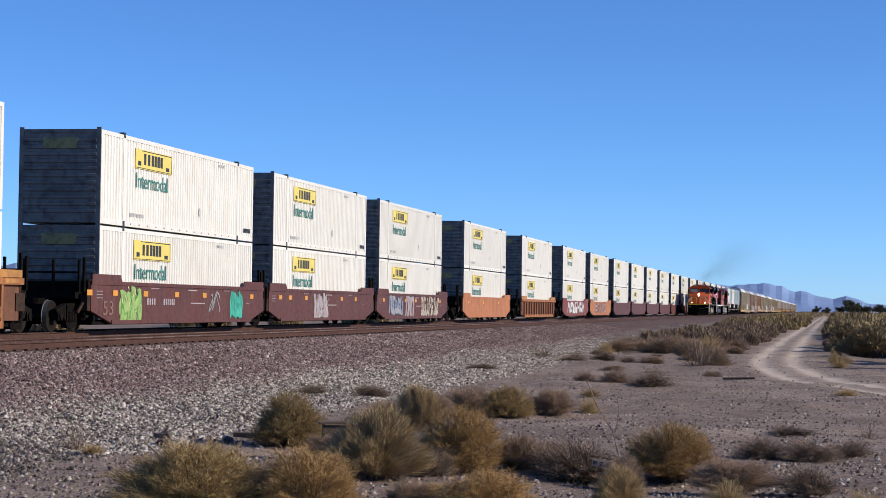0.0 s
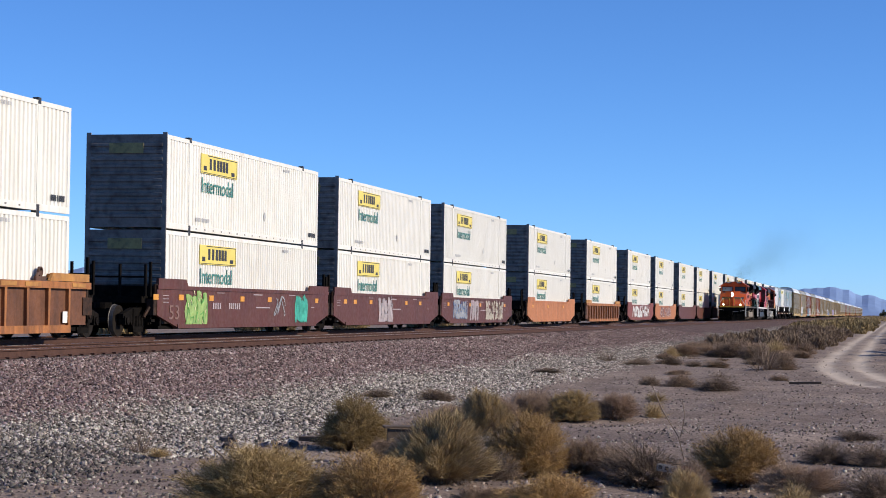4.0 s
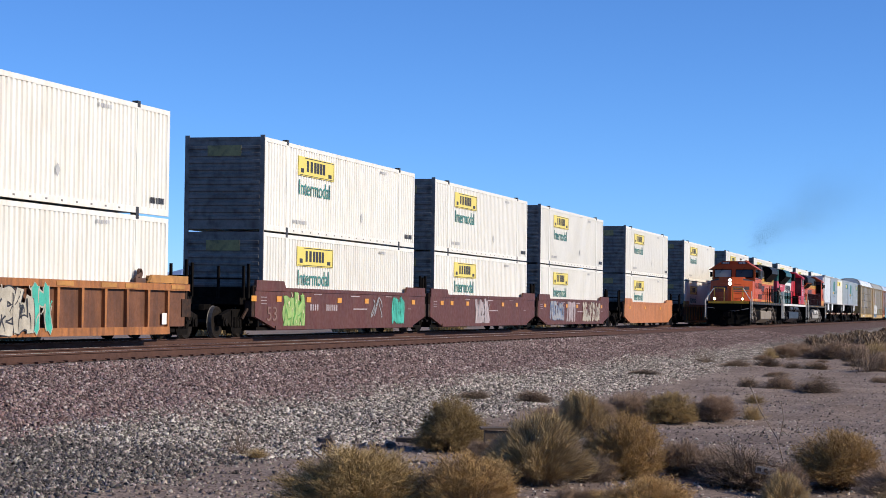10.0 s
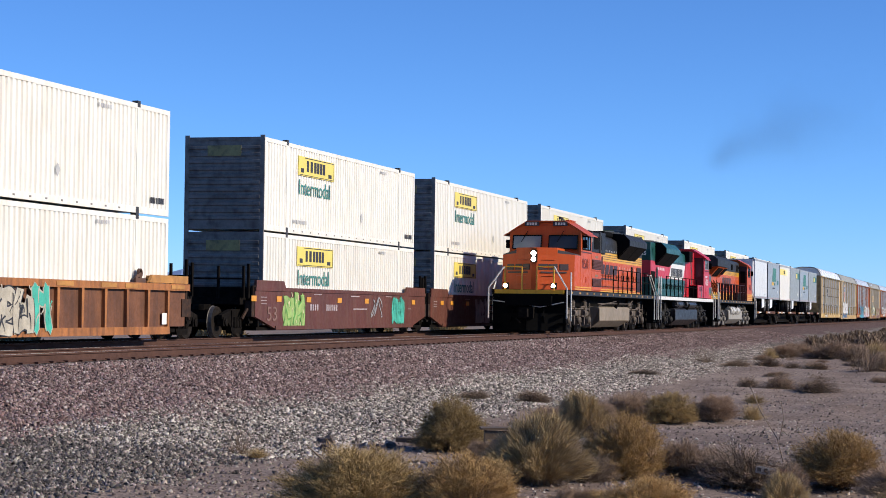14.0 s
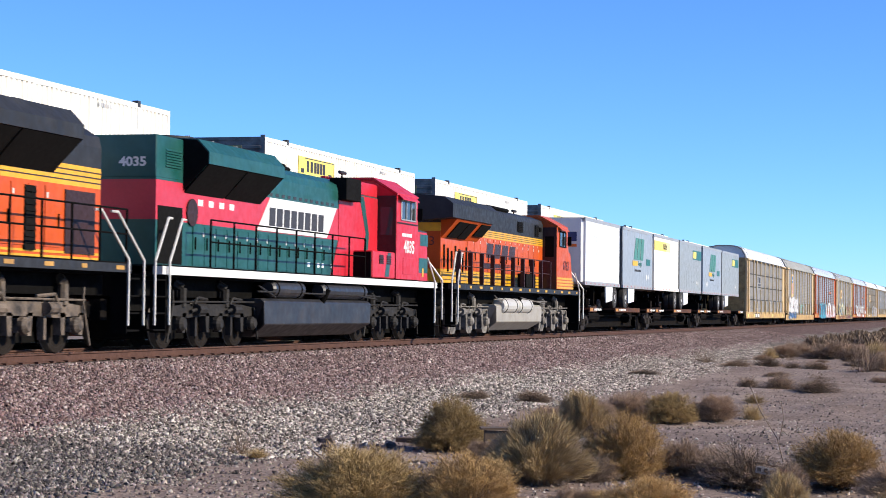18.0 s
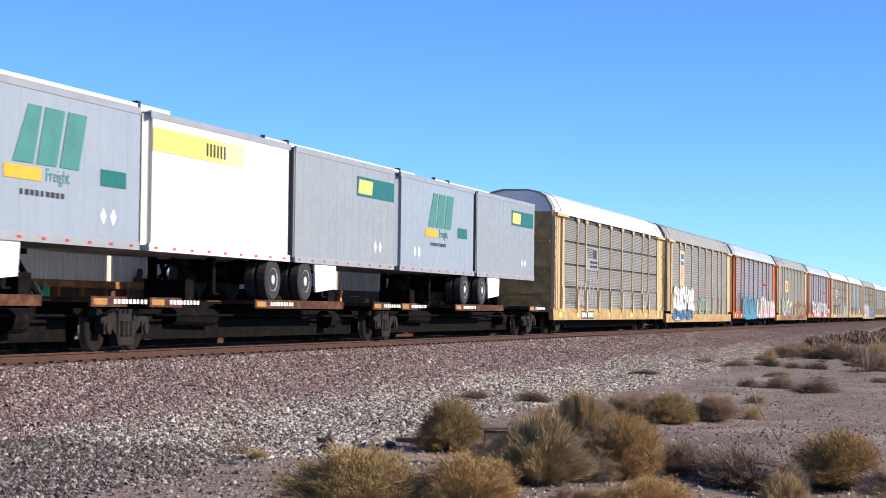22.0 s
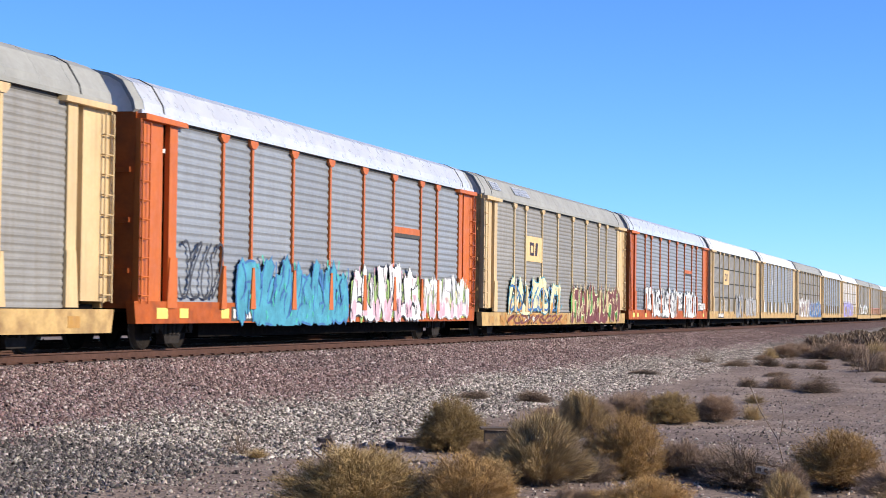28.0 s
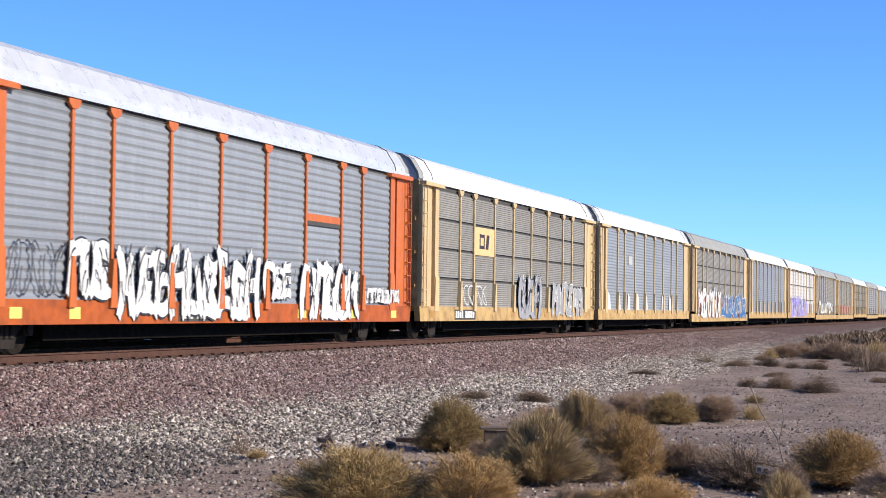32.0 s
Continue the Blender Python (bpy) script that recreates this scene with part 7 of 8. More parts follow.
def car_carrier(i, frame_q, panel_q, roof_q, rows, label, waves, detail=True, end_q=None):
    x0 = RACK_FIRST + i * RACK_PITCH
    m = pose(x0, NEAR_Y, 0)
    car = thing("autorack", m, label, "railway wagon", "covered car carriers")
    roll_along(car, m)
    key = (frame_q.name, roof_q.name)
    if key not in SHARED:
        SHARED[key] = rack_shared(frame_q, roof_q, end_q or (RACK_SILL_ORANGE if frame_q is RACK_ORANGE else RACK_SILL_YELLOW), 0.38 if roof_q is ROOF_STEEL else 0.55)
    sh = SHARED[key]
    for s in (-1, 1):
        part("side_sill", sh["sill", s], None, car)
        part("top_rail", sh["top_rail", s], None, car)
        for e in (0, 1):
            for name in ("ladder_panel", "edge_bar", "corner_panel", "recess", "corner_post"):
                part(name, sh[name, s, e], None, car)
            part("top_flange", sh["flange", s, e], None, car)
    part("roof", sh["roof"], None, car)
    tagged(part("roof_seam", sh["seams"], None, car), kind="stuff")
    for x in (0.34, RACK_LEN - 0.34):
        part("roof_end_cap", sh["roof_end"], None, car).location = (x, 0, 0)
    part("underframe", sh["under"], None, car)
    for e in (0, 1):
        door = part("end_door", sh["door", e], None, car)
        part("roof_gable", sh["gable", e], None, car, "light grey sheet closing the roof end")
        if detail:
            for z in (1.6, 2.6, 3.6):
                part("door_rib", sh["rib", e], None, door).location = (0, 0, z)
    cols = [2.10] + [RACK_LEN / 2 + q for q in (-8.66, -6.90, -4.15, -1.40, 1.40, 4.15, 6.90, 8.66)] + [RACK_LEN - 2.10]
    if detail:
        z0, z1 = (0.83 if roof_q is ROOF_STEEL else 0.98), 4.60
        h = (z1 - z0) / rows
        for a, b in zip(cols, cols[1:]):
            for r in range(rows):
                p = part("side_panel", panel_for(b - a - 0.02, h - 0.075 if rows > 1 else h, max(3, round(waves / rows)), panel_q), None, car)
                p.location = (a + 0.01, -R_HALF - 0.012 + 0.02, z0 + r * h + 0.02)
        part("panel_backing", boxes((2.10, RACK_LEN - 2.10, -R_HALF + 0.06, -R_HALF + 0.09, z0, 4.71)), SLOT, car)
        part("far_side_panel", panel_for(RACK_LEN - 4.20, z1 - z0, waves, panel_q), None, car).matrix_local = pose(RACK_LEN - 2.10, R_HALF + 0.01, z0, 0, 0, 180)
        for x in cols[1:-1]:
            part("side_post", sh["post"], None, car).location = (x, 0, 0)
        ladder(car, 0.27, 0.62, -R_HALF - 0.085, 1.1, 4.5, frame_q)
        ladder(car, RACK_LEN - 0.62, RACK_LEN - 0.27, -R_HALF - 0.085, 1.1, 4.5, frame_q)
    else:
        for s in (-1, 1):
            p = part("side_panel", panel_for(RACK_LEN - 4.20, 3.64, max(8, waves // 2), panel_q), None, car)
            p.matrix_local = pose(2.10, -R_HALF - 0.01, 1.0) if s < 0 else pose(RACK_LEN - 2.10, R_HALF + 0.01, 1.0, 0, 0, 180)
        for x in cols[1:-1:2]:
            part("side_post", sh["post"], None, car).location = (x, 0, 0)
    for x in (3.05, RACK_LEN - 3.05):
        add_truck(car, x, FREIGHT_TRUCK, spin=i < 4)
    add_coupler(car, -0.1, 0), add_coupler(car, RACK_LEN + 0.1, 180)
    return car


YL, OL = "yellow framed car carrier with grey panels", "orange framed car carrier with ribbed grey panels"
KINDS = {"yw": (RACK_YELLOW, PANEL_TAN, ROOF_WHITE, 4, YL + " and a white roof", 48), "ys": (RACK_YELLOW, PANEL_TAN, ROOF_STEEL, 1, YL + " and a galvanised roof", 27),
         "ob": (RACK_ORANGE, PANEL_BLUE, ROOF_BRIGHT, 1, OL + " and a bright roof", 20), "yb": (RACK_YELLOW, PANEL_BLUE, ROOF_WHITE, 1, YL + " and white roof", 27),
         "yg": (RACK_YELLOW, PANEL_TAN, ROOF_STEEL, 4, YL + " in a grid", 48), "ww": (RACK_YELLOW, PANEL_WHITE, ROOF_WHITE, 3, "yellow framed car carrier with pale painted panels", 12)}
ORDER = ["yw", "ys", "ob", "ys", "ob", "yw", "yb", "yg", "yb", "ww", "ys", "ys", "yw", "ys", "yw", "ys", "ob"]
racks = []
for i in range(36):
    k = ORDER[i] if i < len(ORDER) else ("yw", "ys", "yb", "ob")[(i * 7 + i // 3) % 4]
    f, p, r, rows, lab, waves = KINDS[k]
    racks.append(car_carrier(i, f, p, r, rows, lab, waves, detail=i < 13))


# reporting marks on the sills as plain bars
for i, (a, b) in enumerate(((5.5, 8.2), (2.6, 5.0), (5.2, 7.0), (6.0, 8.3), (9.6, 11.6), (4.0, 6.6))):
    low = 0.38 if ORDER[i] == "ys" else 0.55
    y = -R_HALF - 0.042
    part("mark_patch", boxes((a, b, y - 0.004, y, low + 0.04, low + 0.36)), SLOT, racks[i])
    for k in range(10):
        if k != 4:
            q = a + 0.12 + k * (b - a - 0.24) / 10
            part("mark_bar", boxes((q, q + (b - a - 0.3) / 14, y - 0.008, y - 0.004, low + 0.10, low + 0.31)), INK_WHITE, racks[i])
    for q, lng in ((1.15, 0.55), (4.6, 0.45), (11.5, 0.35), (16.9, 0.6), (21.0, 0.4), (24.6, 0.5)):
        part("label_patch", boxes((q, q + lng, y - 0.004, y, low + 0.10, low + 0.32)), STRIPE if i % 2 else YELLOW, racks[i])

# owners' plain plates and spray paint on the nearer car carriers
RY = -R_HALF - 0.06
TAN_PLATE = mat("plate_pale_yellow", (0.66, 0.45, 0.20), 0.55, var=0.08, dirt=(0.4, 0.26, 0.12), amount=0.4)
SP_CHALK = spray("chalk", (0.42, 0.41, 0.40))
SP_AMBER = spray("amber", (0.42, 0.20, 0.04))


def rack_plate(car, x0, x1, z0, z1, material, name="owner_plate", y=-R_HALF - 0.015):
    return part(name, boxes((x0, x1, y - 0.008, y, z0, z1)), material, car)


PLATE_GREY = mat("plate_painted_grey", (0.27, 0.265, 0.25), 0.55, var=0.1, dirt=(0.2, 0.19, 0.17), amount=0.4)
rack_plate(racks[0], 6.50, 9.05, 2.62, 3.60, PLATE_GREY)
for k in range(6):
    rack_plate(racks[0], 6.55 + 0.05 * k, 7.75, 3.50 - k * 0.07, 3.53 - k * 0.07, INK, "emblem_line", -R_HALF - 0.024)
for k in range(2):
    rack_plate(racks[0], 7.85 + k * 0.45, 8.22 + k * 0.45, 3.12, 3.50, INK, "emblem", -R_HALF - 0.024)
for k in range(6):
    rack_plate(racks[0], 7.35 + k * 0.26, 7.55 + k * 0.26, 2.92, 3.02, INK, "code_bar", -R_HALF - 0.024)
    rack_plate(racks[0], 7.35 + k * 0.26, 7.55 + k * 0.26, 2.74, 2.84, INK, "code_bar", -R_HALF - 0.024)
rack_plate(racks[1], 4.75, 6.35, 2.35, 4.25, TAN_PLATE)
rack_plate(racks[1], 5.05, 6.05, 3.50, 4.08, SP_BLUE, "emblem", -R_HALF - 0.024)
rack_plate(racks[1], 5.12, 5.98, 3.70, 3.80, SP_WHITE, "emblem_band", -R_HALF - 0.033)
for k in range(4):
    rack_plate(racks[1], 5.12 + k * 0.24, 5.24 + k * 0.24, 2.6, 3.46, SP_PINK, "emblem_stripe", -R_HALF - 0.024)


def ring_and_block(car, x, z, y):
    """A dark ring and a leaning block, plain shapes in place of the owner's mark."""
    bm = boxes((x, x + 0.66, y - 0.006, y, z, z + 0.11), (x, x + 0.66, y - 0.006, y, z + 0.37, z + 0.48), (x, x + 0.11, y - 0.0064, y, z + 0.11, z + 0.37), (x + 0.55, x + 0.66, y - 0.0064, y, z + 0.11, z + 0.37))
    part("emblem", bm, BRAND_BROWN, car, "dark brown square ring emblem")
    bm = bmesh.new()
    prism(bm, [(x + 0.80, z), (x + 1.16, z), (x + 1.30, z + 0.48), (x + 0.94, z + 0.48)], y - 0.006, y)
    part("emblem", bm, BRAND_BROWN, car, "dark brown leaning block emblem")


for r in (racks[3], racks[5]):
    rack_plate(r, 6.46, 9.09, 2.70, 3.62, TAN_PLATE)
    ring_and_block(r, 7.1, 2.92, -R_HALF - 0.024)
for r in (racks[2], racks[4]):
    rack_plate(r, 17.55, 20.1, 3.06, 3.24, RACK_ORANGE, "name_bar")
    # dark strip below the bar is its shadow, put into colour
    rack_plate(r, 17.55, 20.1, 2.96, 3.06, SLOT, "shadow_slot")
    rack_plate(r, 2.3, 2.75, 0.66, 0.86, YELLOW, "label_patch", -R_HALF - 0.045)
rack_plate(racks[6], 7.4, 8.4, 3.1, 3.5, INK_GREY, "emblem")
scrawl(racks[0], 2.3, 4.4, 1.2, 2.1, RY, SP_BLACK, 31, 4)
scrawl(racks[0], 4.8, 6.2, 1.1, 2.1, RY, SP_CHALK, 32, 7, 0.022)
scrawl(racks[0], 6.9, 8.8, 1.1, 2.3, RY, SP_CHALK, 33, 5, 0.024)
scrawl(racks[0], 13.9, 17.2, 1.1, 1.9, RY, SP_CHALK, 34, 14, 0.018)
scrawl(racks[0], 19.6, 24.0, 1.1, 1.9, RY, SP_CHALK, 57, 16, 0.018)
graffiti(racks[1], 2.0, 9.4, 0.52, 1.15, RY, SP_BLUE, SP_CYAN, SP_PINK, 56, letters=6, spike=0)
graffiti(racks[1], 2.1, 9.6, 1.02, 2.35, RY - 0.03, SP_WHITE, SP_GREY, SP_PINK, 35, letters=7, spike=0.3)
scrawl(racks[1], 10.5, 19.0, 1.05, 1.7, RY, SP_CHALK, 36, 22, 0.018)
scrawl(racks[1], 12.5, 15.5, 1.05, 1.7, RY, SP_TEAL, 58, 4, 0.04)
scrawl(racks[2], 2.2, 4.6, 1.05, 2.3, RY, SP_BLACK, 37, 4, 0.035)
graffiti(racks[2], 5.6, 13.2, 0.50, 2.05, RY, SP_CYAN, SP_BLUE, SP_TEAL, 38, letters=6, back=SP_CYAN, spike=0.35, fade=SP_CYAN)
graffiti(racks[2], 13.6, 20.0, 0.55, 2.1, RY, SP_WHITE, SP_BLACK, SP_PINK, 39, letters=6, back=SP_GREEN, spike=0.25, fade=SP_PINK)
graffiti(racks[2], 20.4, 25.6, 0.62, 1.95, RY, SP_WHITE, SP_GREY, SP_CREAM, 40, letters=5, back=SP_GREEN, spike=0.25, fade=SP_PINK)
graffiti(racks[3], 3.7, 12.0, 0.78, 2.05, RY, SP_CREAM, SP_CYAN, SP_WHITE, 41, letters=5, spike=0.7, fade=SP_AMBER)
scrawl(racks[3], 3.9, 11.8, 0.9, 1.8, RY - 0.022, SP_BLUE, 60, 9, 0.045)
graffiti(racks[3], 14.4, 24.7, 0.42, 1.95, RY, SP_MAROON, SP_CREAM, SP_MAROON, 42, letters=7, back=SP_LEAF, spike=0.9)
scrawl(racks[3], 2.6, 13.6, 0.42, 0.76, RY, SP_AMBER, 59, 16, 0.06)
scrawl(racks[3], 3.6, 12.6, 0.44, 0.74, RY - 0.004, SP_MAROON, 61, 9, 0.035)
scrawl(racks[4], 2.2, 4.4, 1.05, 2.05, RY, SP_BLACK, 48, 5, 0.02)
graffiti(racks[4], 4.5, 6.3, 1.0, 2.1, RY, SP_WHITE, SP_BLACK, SP_GREY, 43, letters=2, spike=0.2)
graffiti(racks[4], 6.6, 14.2, 0.62, 2.15, RY, SP_WHITE, SP_BLACK, SP_GREY, 44, letters=9, spike=0.25)
graffiti(racks[4], 14.6, 16.4, 1.05, 1.95, RY, SP_WHITE, SP_BLACK, SP_GREY, 45, letters=3, spike=0.3)
graffiti(racks[4], 17.0, 21.6, 0.62, 2.1, RY, SP_WHITE, SP_BLACK, SP_WHITE, 46, letters=5, spike=0.2)
graffiti(racks[4], 21.9, 25.2, 1.05, 1.5, RY, SP_WHITE, SP_BLACK, SP_WHITE, 47, letters=8, spike=0)
scrawl(racks[5], 5.0, 8.0, 1.05, 1.7, RY, SP_WHITE, 49, 5)
graffiti(racks[5], 12.8, 16.0, 0.62, 2.2, RY, SP_GREY, SP_BLACK, SP_WHITE, 50, letters=3)
graffiti(racks[5], 18.2, 23.8, 0.70, 1.95, RY, SP_GREY, SP_WHITE, SP_WHITE, 51, letters=6, spike=0.2)
for k in range(9):
    bm = bmesh.new()
    q = 2.3 + k * 2.45
    prism(bm, [(q, 1.0), (q + 0.7, 1.0), (q + 0.5, 1.6), (q + 0.1, 1.8)], RY + 0.03, RY + 0.034)
    tagged(part("paint_shape", bm, SP_WHITE, racks[6]), kind="stuff")
graffiti(racks[7], 2.5, 12.0, 0.62, 2.3, RY, SP_WHITE, SP_MAROON, SP_GREEN, 52, letters=6, back=SP_MAROON)
graffiti(racks[7], 12.5, 25.0, 0.62, 2.1, RY, SP_BLUE, SP_WHITE, SP_CYAN, 53, letters=8, back=SP_MAROON)
graffiti(racks[9], 2.5, 17.0, 0.62, 2.4, RY, SP_PURPLE, SP_WHITE, SP_PURPLE, 54, letters=7)
graffiti(racks[10], 3.0, 20.0, 1.0, 2.2, RY, SP_WHITE, SP_GREY, SP_TEAL, 55, letters=7)
rack_plate(racks[11], 2.2, 24.4, 1.0, 1.9, mat("faded_red_paint", (0.34, 0.14, 0.11), 0.7, var=0.15, dirt=(0.3, 0.25, 0.2), amount=0.5), "faded_band", -R_HALF - 0.01)
for x, n in ((1.75, 6), (5.0, 12)):
    bm = bmesh.new()
    for k in range(n):
        prism(bm, [(-1.485, 5.00), (-1.30, 5.27), (-1.31, 5.30), (-1.50, 5.01)], x + k * 0.20, x + k * 0.20 + 0.12, "x")
    part("roof_patch", bm, ROOF_BRIGHT, racks[3], "bright ribbed replacement roof sheet")
seal = mat("roof_seal_black", (0.02, 0.02, 0.02), 0.7)
for r in racks[:8]:
    for x in (1.5, RACK_LEN - 1.5):
        bm = bmesh.new()
        prism(bm, [(y * 1.004, z + 0.016) for y, z in ROOF_ARC] + [(y * 0.99, z - 0.01) for y, z in ROOF_ARC][::-1], x - 0.03, x + 0.03, "x")
        part("roof_seal", bm, seal, r, "black seal strip across the roof")


# ---- desert shrubs ----
def leaf_mat(name, a, b):
    """Two tones from stem to stem."""
    m = bpy.data.materials.new(name)
    m.use_nodes = True
    n, l = m.node_tree.nodes, m.node_tree.links
    geo, r, oi = n.new("ShaderNodeNewGeometry"), n.new("ShaderNodeValToRGB"), n.new("ShaderNodeObjectInfo")
    r.color_ramp.elements[0].color, r.color_ramp.elements[1].color = (*a, 1), (*b, 1)
    l.new(geo.outputs["Random Per Island"], r.inputs["Fac"])
    mr, vm = n.new("ShaderNodeMapRange"), n.new("ShaderNodeVectorMath")
    mr.inputs["To Min"].default_value, mr.inputs["To Max"].default_value = 0.75, 1.2
    l.new(oi.outputs["Random"], mr.inputs["Value"])
    vm.operation = "SCALE"
    l.new(r.outputs["Color"], vm.inputs[0]), l.new(mr.outputs[0], vm.inputs["Scale"])
    l.new(vm.outputs["Vector"], n["Principled BSDF"].inputs["Base Color"])
    n["Principled BSDF"].inputs["Roughness"].default_value = 0.8
    n["Principled BSDF"].inputs["Specular IOR Level"].default_value = 0.2
    return m


TWIG_BROWN = leaf_mat("twig_brown", (0.11, 0.072, 0.046), (0.28, 0.19, 0.12))
TWIG_GREY = leaf_mat("twig_grey", (0.15, 0.108, 0.080), (0.36, 0.268, 0.195))
TWIG_DARK = leaf_mat("twig_dark", (0.10, 0.075, 0.058), (0.28, 0.21, 0.155))
LEAF_OLIVE = leaf_mat("leaf_olive", (0.22, 0.150, 0.062), (0.50, 0.36, 0.165))
LEAF_GOLD = leaf_mat("leaf_gold", (0.30, 0.180, 0.068), (0.58, 0.385, 0.165))
LEAF_PINK = leaf_mat("leaf_dry_pink", (0.28, 0.19, 0.13), (0.55, 0.40, 0.28))
LEAF_STRAW = leaf_mat("leaf_straw", (0.31, 0.222, 0.11), (0.52, 0.39, 0.205))
LEAF_TAN = leaf_mat("leaf_dry_tan", (0.13, 0.095, 0.066), (0.28, 0.205, 0.14))
LEAF_FAR = leaf_mat("leaf_creosote", (0.15, 0.112, 0.055), (0.38, 0.29, 0.15))


def mesh_from(name, verts, quads, material):
    me = bpy.data.meshes.new(name)
    v, q = np.asarray(verts, float).reshape(-1, 3), np.asarray(quads, int)
    me.vertices.add(len(v)), me.loops.add(q.size), me.polygons.add(len(q))
    me.vertices.foreach_set("co", v.ravel())
    me.loops.foreach_set("vertex_index", q.ravel())
    me.polygons.foreach_set("loop_start", np.arange(0, q.size, 4))
    me.update(calc_edges=True)
    me.materials.append(material)
    return me


def blades(name, p, u, w, material):
    """Flat tapering blades: foot p, way u with its length, half width w."""
    v = np.stack([p - w, p + w, p + u + w * 0.35, p + u - w * 0.35], 1).reshape(-1, 3)
    v[:, 2] = np.maximum(v[:, 2], 0.0)
    return mesh_from(name, v, np.arange(len(p) * 4).reshape(-1, 4), material)


def unit(v):
    return v / np.maximum(np.linalg.norm(v, axis=1), 1e-6)[:, None]


def shrub_meshes(seed, stems, twig, tufts=0, leaf=None, per=90, tuft_len=0.11, leaf_len=0.06, leaf_w=0.0036, stem_w=0.006, fan=1.0, lean=0.55, inner=0.35):
    """A shrub 1 wide and 1 high: bent stems fan out from the foot to an uneven dome, each ending in a tuft of fine twigs.
    fan: above 1 the stems stand steeper; inner: share of tufts that sit inside the dome."""
    rng = np.random.default_rng(seed)
    n = max(stems, tufts)
    az = rng.uniform(0, 2 * math.pi, n)
    el = np.arcsin(np.clip(rng.uniform(0.10, 1.0, n) ** (1 / fan), 0, 1))
    # lobes make the outline uneven
    la, lr = rng.uniform(0, 2 * math.pi, 16), rng.uniform(-0.42, 0.14, 16)
    le = np.arcsin(rng.uniform(0.1, 1, 16))
    dirs = np.stack([np.cos(az) * np.cos(el), np.sin(az) * np.cos(el), np.sin(el)], 1)
    lobe = np.stack([np.cos(la) * np.cos(le), np.sin(la) * np.cos(le), np.sin(le)], 1)
    bump = (np.exp(-((dirs[:, None] - lobe[None]) ** 2).sum(2) / 0.075) * lr[None]).sum(1)
    reach = np.where(rng.random(n) < inner, rng.uniform(0.45, 0.85, n), rng.uniform(0.80, 1.0, n) + 0.14 * rng.random(n) ** 6) + bump
    tip = dirs * reach[:, None] * np.array([0.50, 0.50, 0.92]) + np.array([*rng.uniform(-0.07, 0.07, 2), 0])
    tip[:, 2] = np.maximum(tip[:, 2] + 0.05, 0.05)
    foot = np.concatenate([rng.normal(0, 0.075, (n, 2)) + tip[:, :2] * 0.15, np.zeros((n, 1))], 1)
    mid = foot * 0.45 + tip * 0.55
    mid[:, :2] *= 0.74
    mid += rng.normal(0, 0.022, (n, 3))

    def at(i, s):
        s = s[:, None]
        return foot[i] * (1 - s) ** 2 + 2 * mid[i] * s * (1 - s) + tip[i] * s * s
    i = np.arange(stems) % n
    side = unit(np.stack([-np.sin(az[i]), np.cos(az[i]), np.zeros(stems)], 1) + rng.normal(0, 0.5, (stems, 3)))
    rows = []
    for q, w in ((0.0, 1.0), (0.3, 0.8), (0.65, 0.55), (1.0, 0.25)):
        p = at(i, np.full(stems, q))
        rows += [p - side * stem_w * w * 0.5, p + side * stem_w * w * 0.5]
    v = np.stack(rows, 1).reshape(-1, 3)
    q = (np.arange(stems)[:, None, None] * 8 + np.array([(0, 1, 3, 2), (2, 3, 5, 4), (4, 5, 7, 6)])[None]).reshape(-1, 4)
    # side twigs off the stems
    k = stems * 5
    j, sp = rng.integers(0, stems, k) % n, rng.uniform(0.25, 1.0, k)
    p = at(j, sp)
    u = unit(dirs[j] + rng.normal(0, 0.7, (k, 3))) * rng.uniform(0.05, 0.17, k)[:, None]
    w = unit(np.cross(u, rng.normal(0, 1, (k, 3)))) * stem_w * 0.22
    tw = np.stack([p - w, p + w, p + u + w * 0.4, p + u - w * 0.4], 1).reshape(-1, 3)
    tw[:, 2] = np.maximum(tw[:, 2], 0.0)
    v, q = np.concatenate([v, tw]), np.concatenate([q, np.arange(k * 4).reshape(-1, 4) + len(v)])
    out = [("branch_mass", mesh_from("branch_mass", v, q, twig))]
    if tufts:
        i = np.repeat(np.arange(tufts), per)
        m = len(i)
        p = at(i, rng.uniform(0.72, 1.0, m)) + rng.normal(0, 0.022, (m, 3)) + dirs[i] * rng.uniform(-0.5, 0.6, m)[:, None] * tuft_len * 0.5
        u = unit(dirs[i] * np.array([1, 1, 1.2]) + np.array([0, 0, 0.25]) + rng.normal(0, lean, (m, 3))) * (leaf_len * rng.uniform(0.4, 1.3, m))[:, None]
        w = unit(np.cross(u, rng.normal(0, 1, (m, 3)))) * (leaf_w * 0.5 * rng.uniform(0.6, 1.3, m))[:, None]
        out.append(("foliage", blades("foliage", p, u, w, leaf)))
    return out


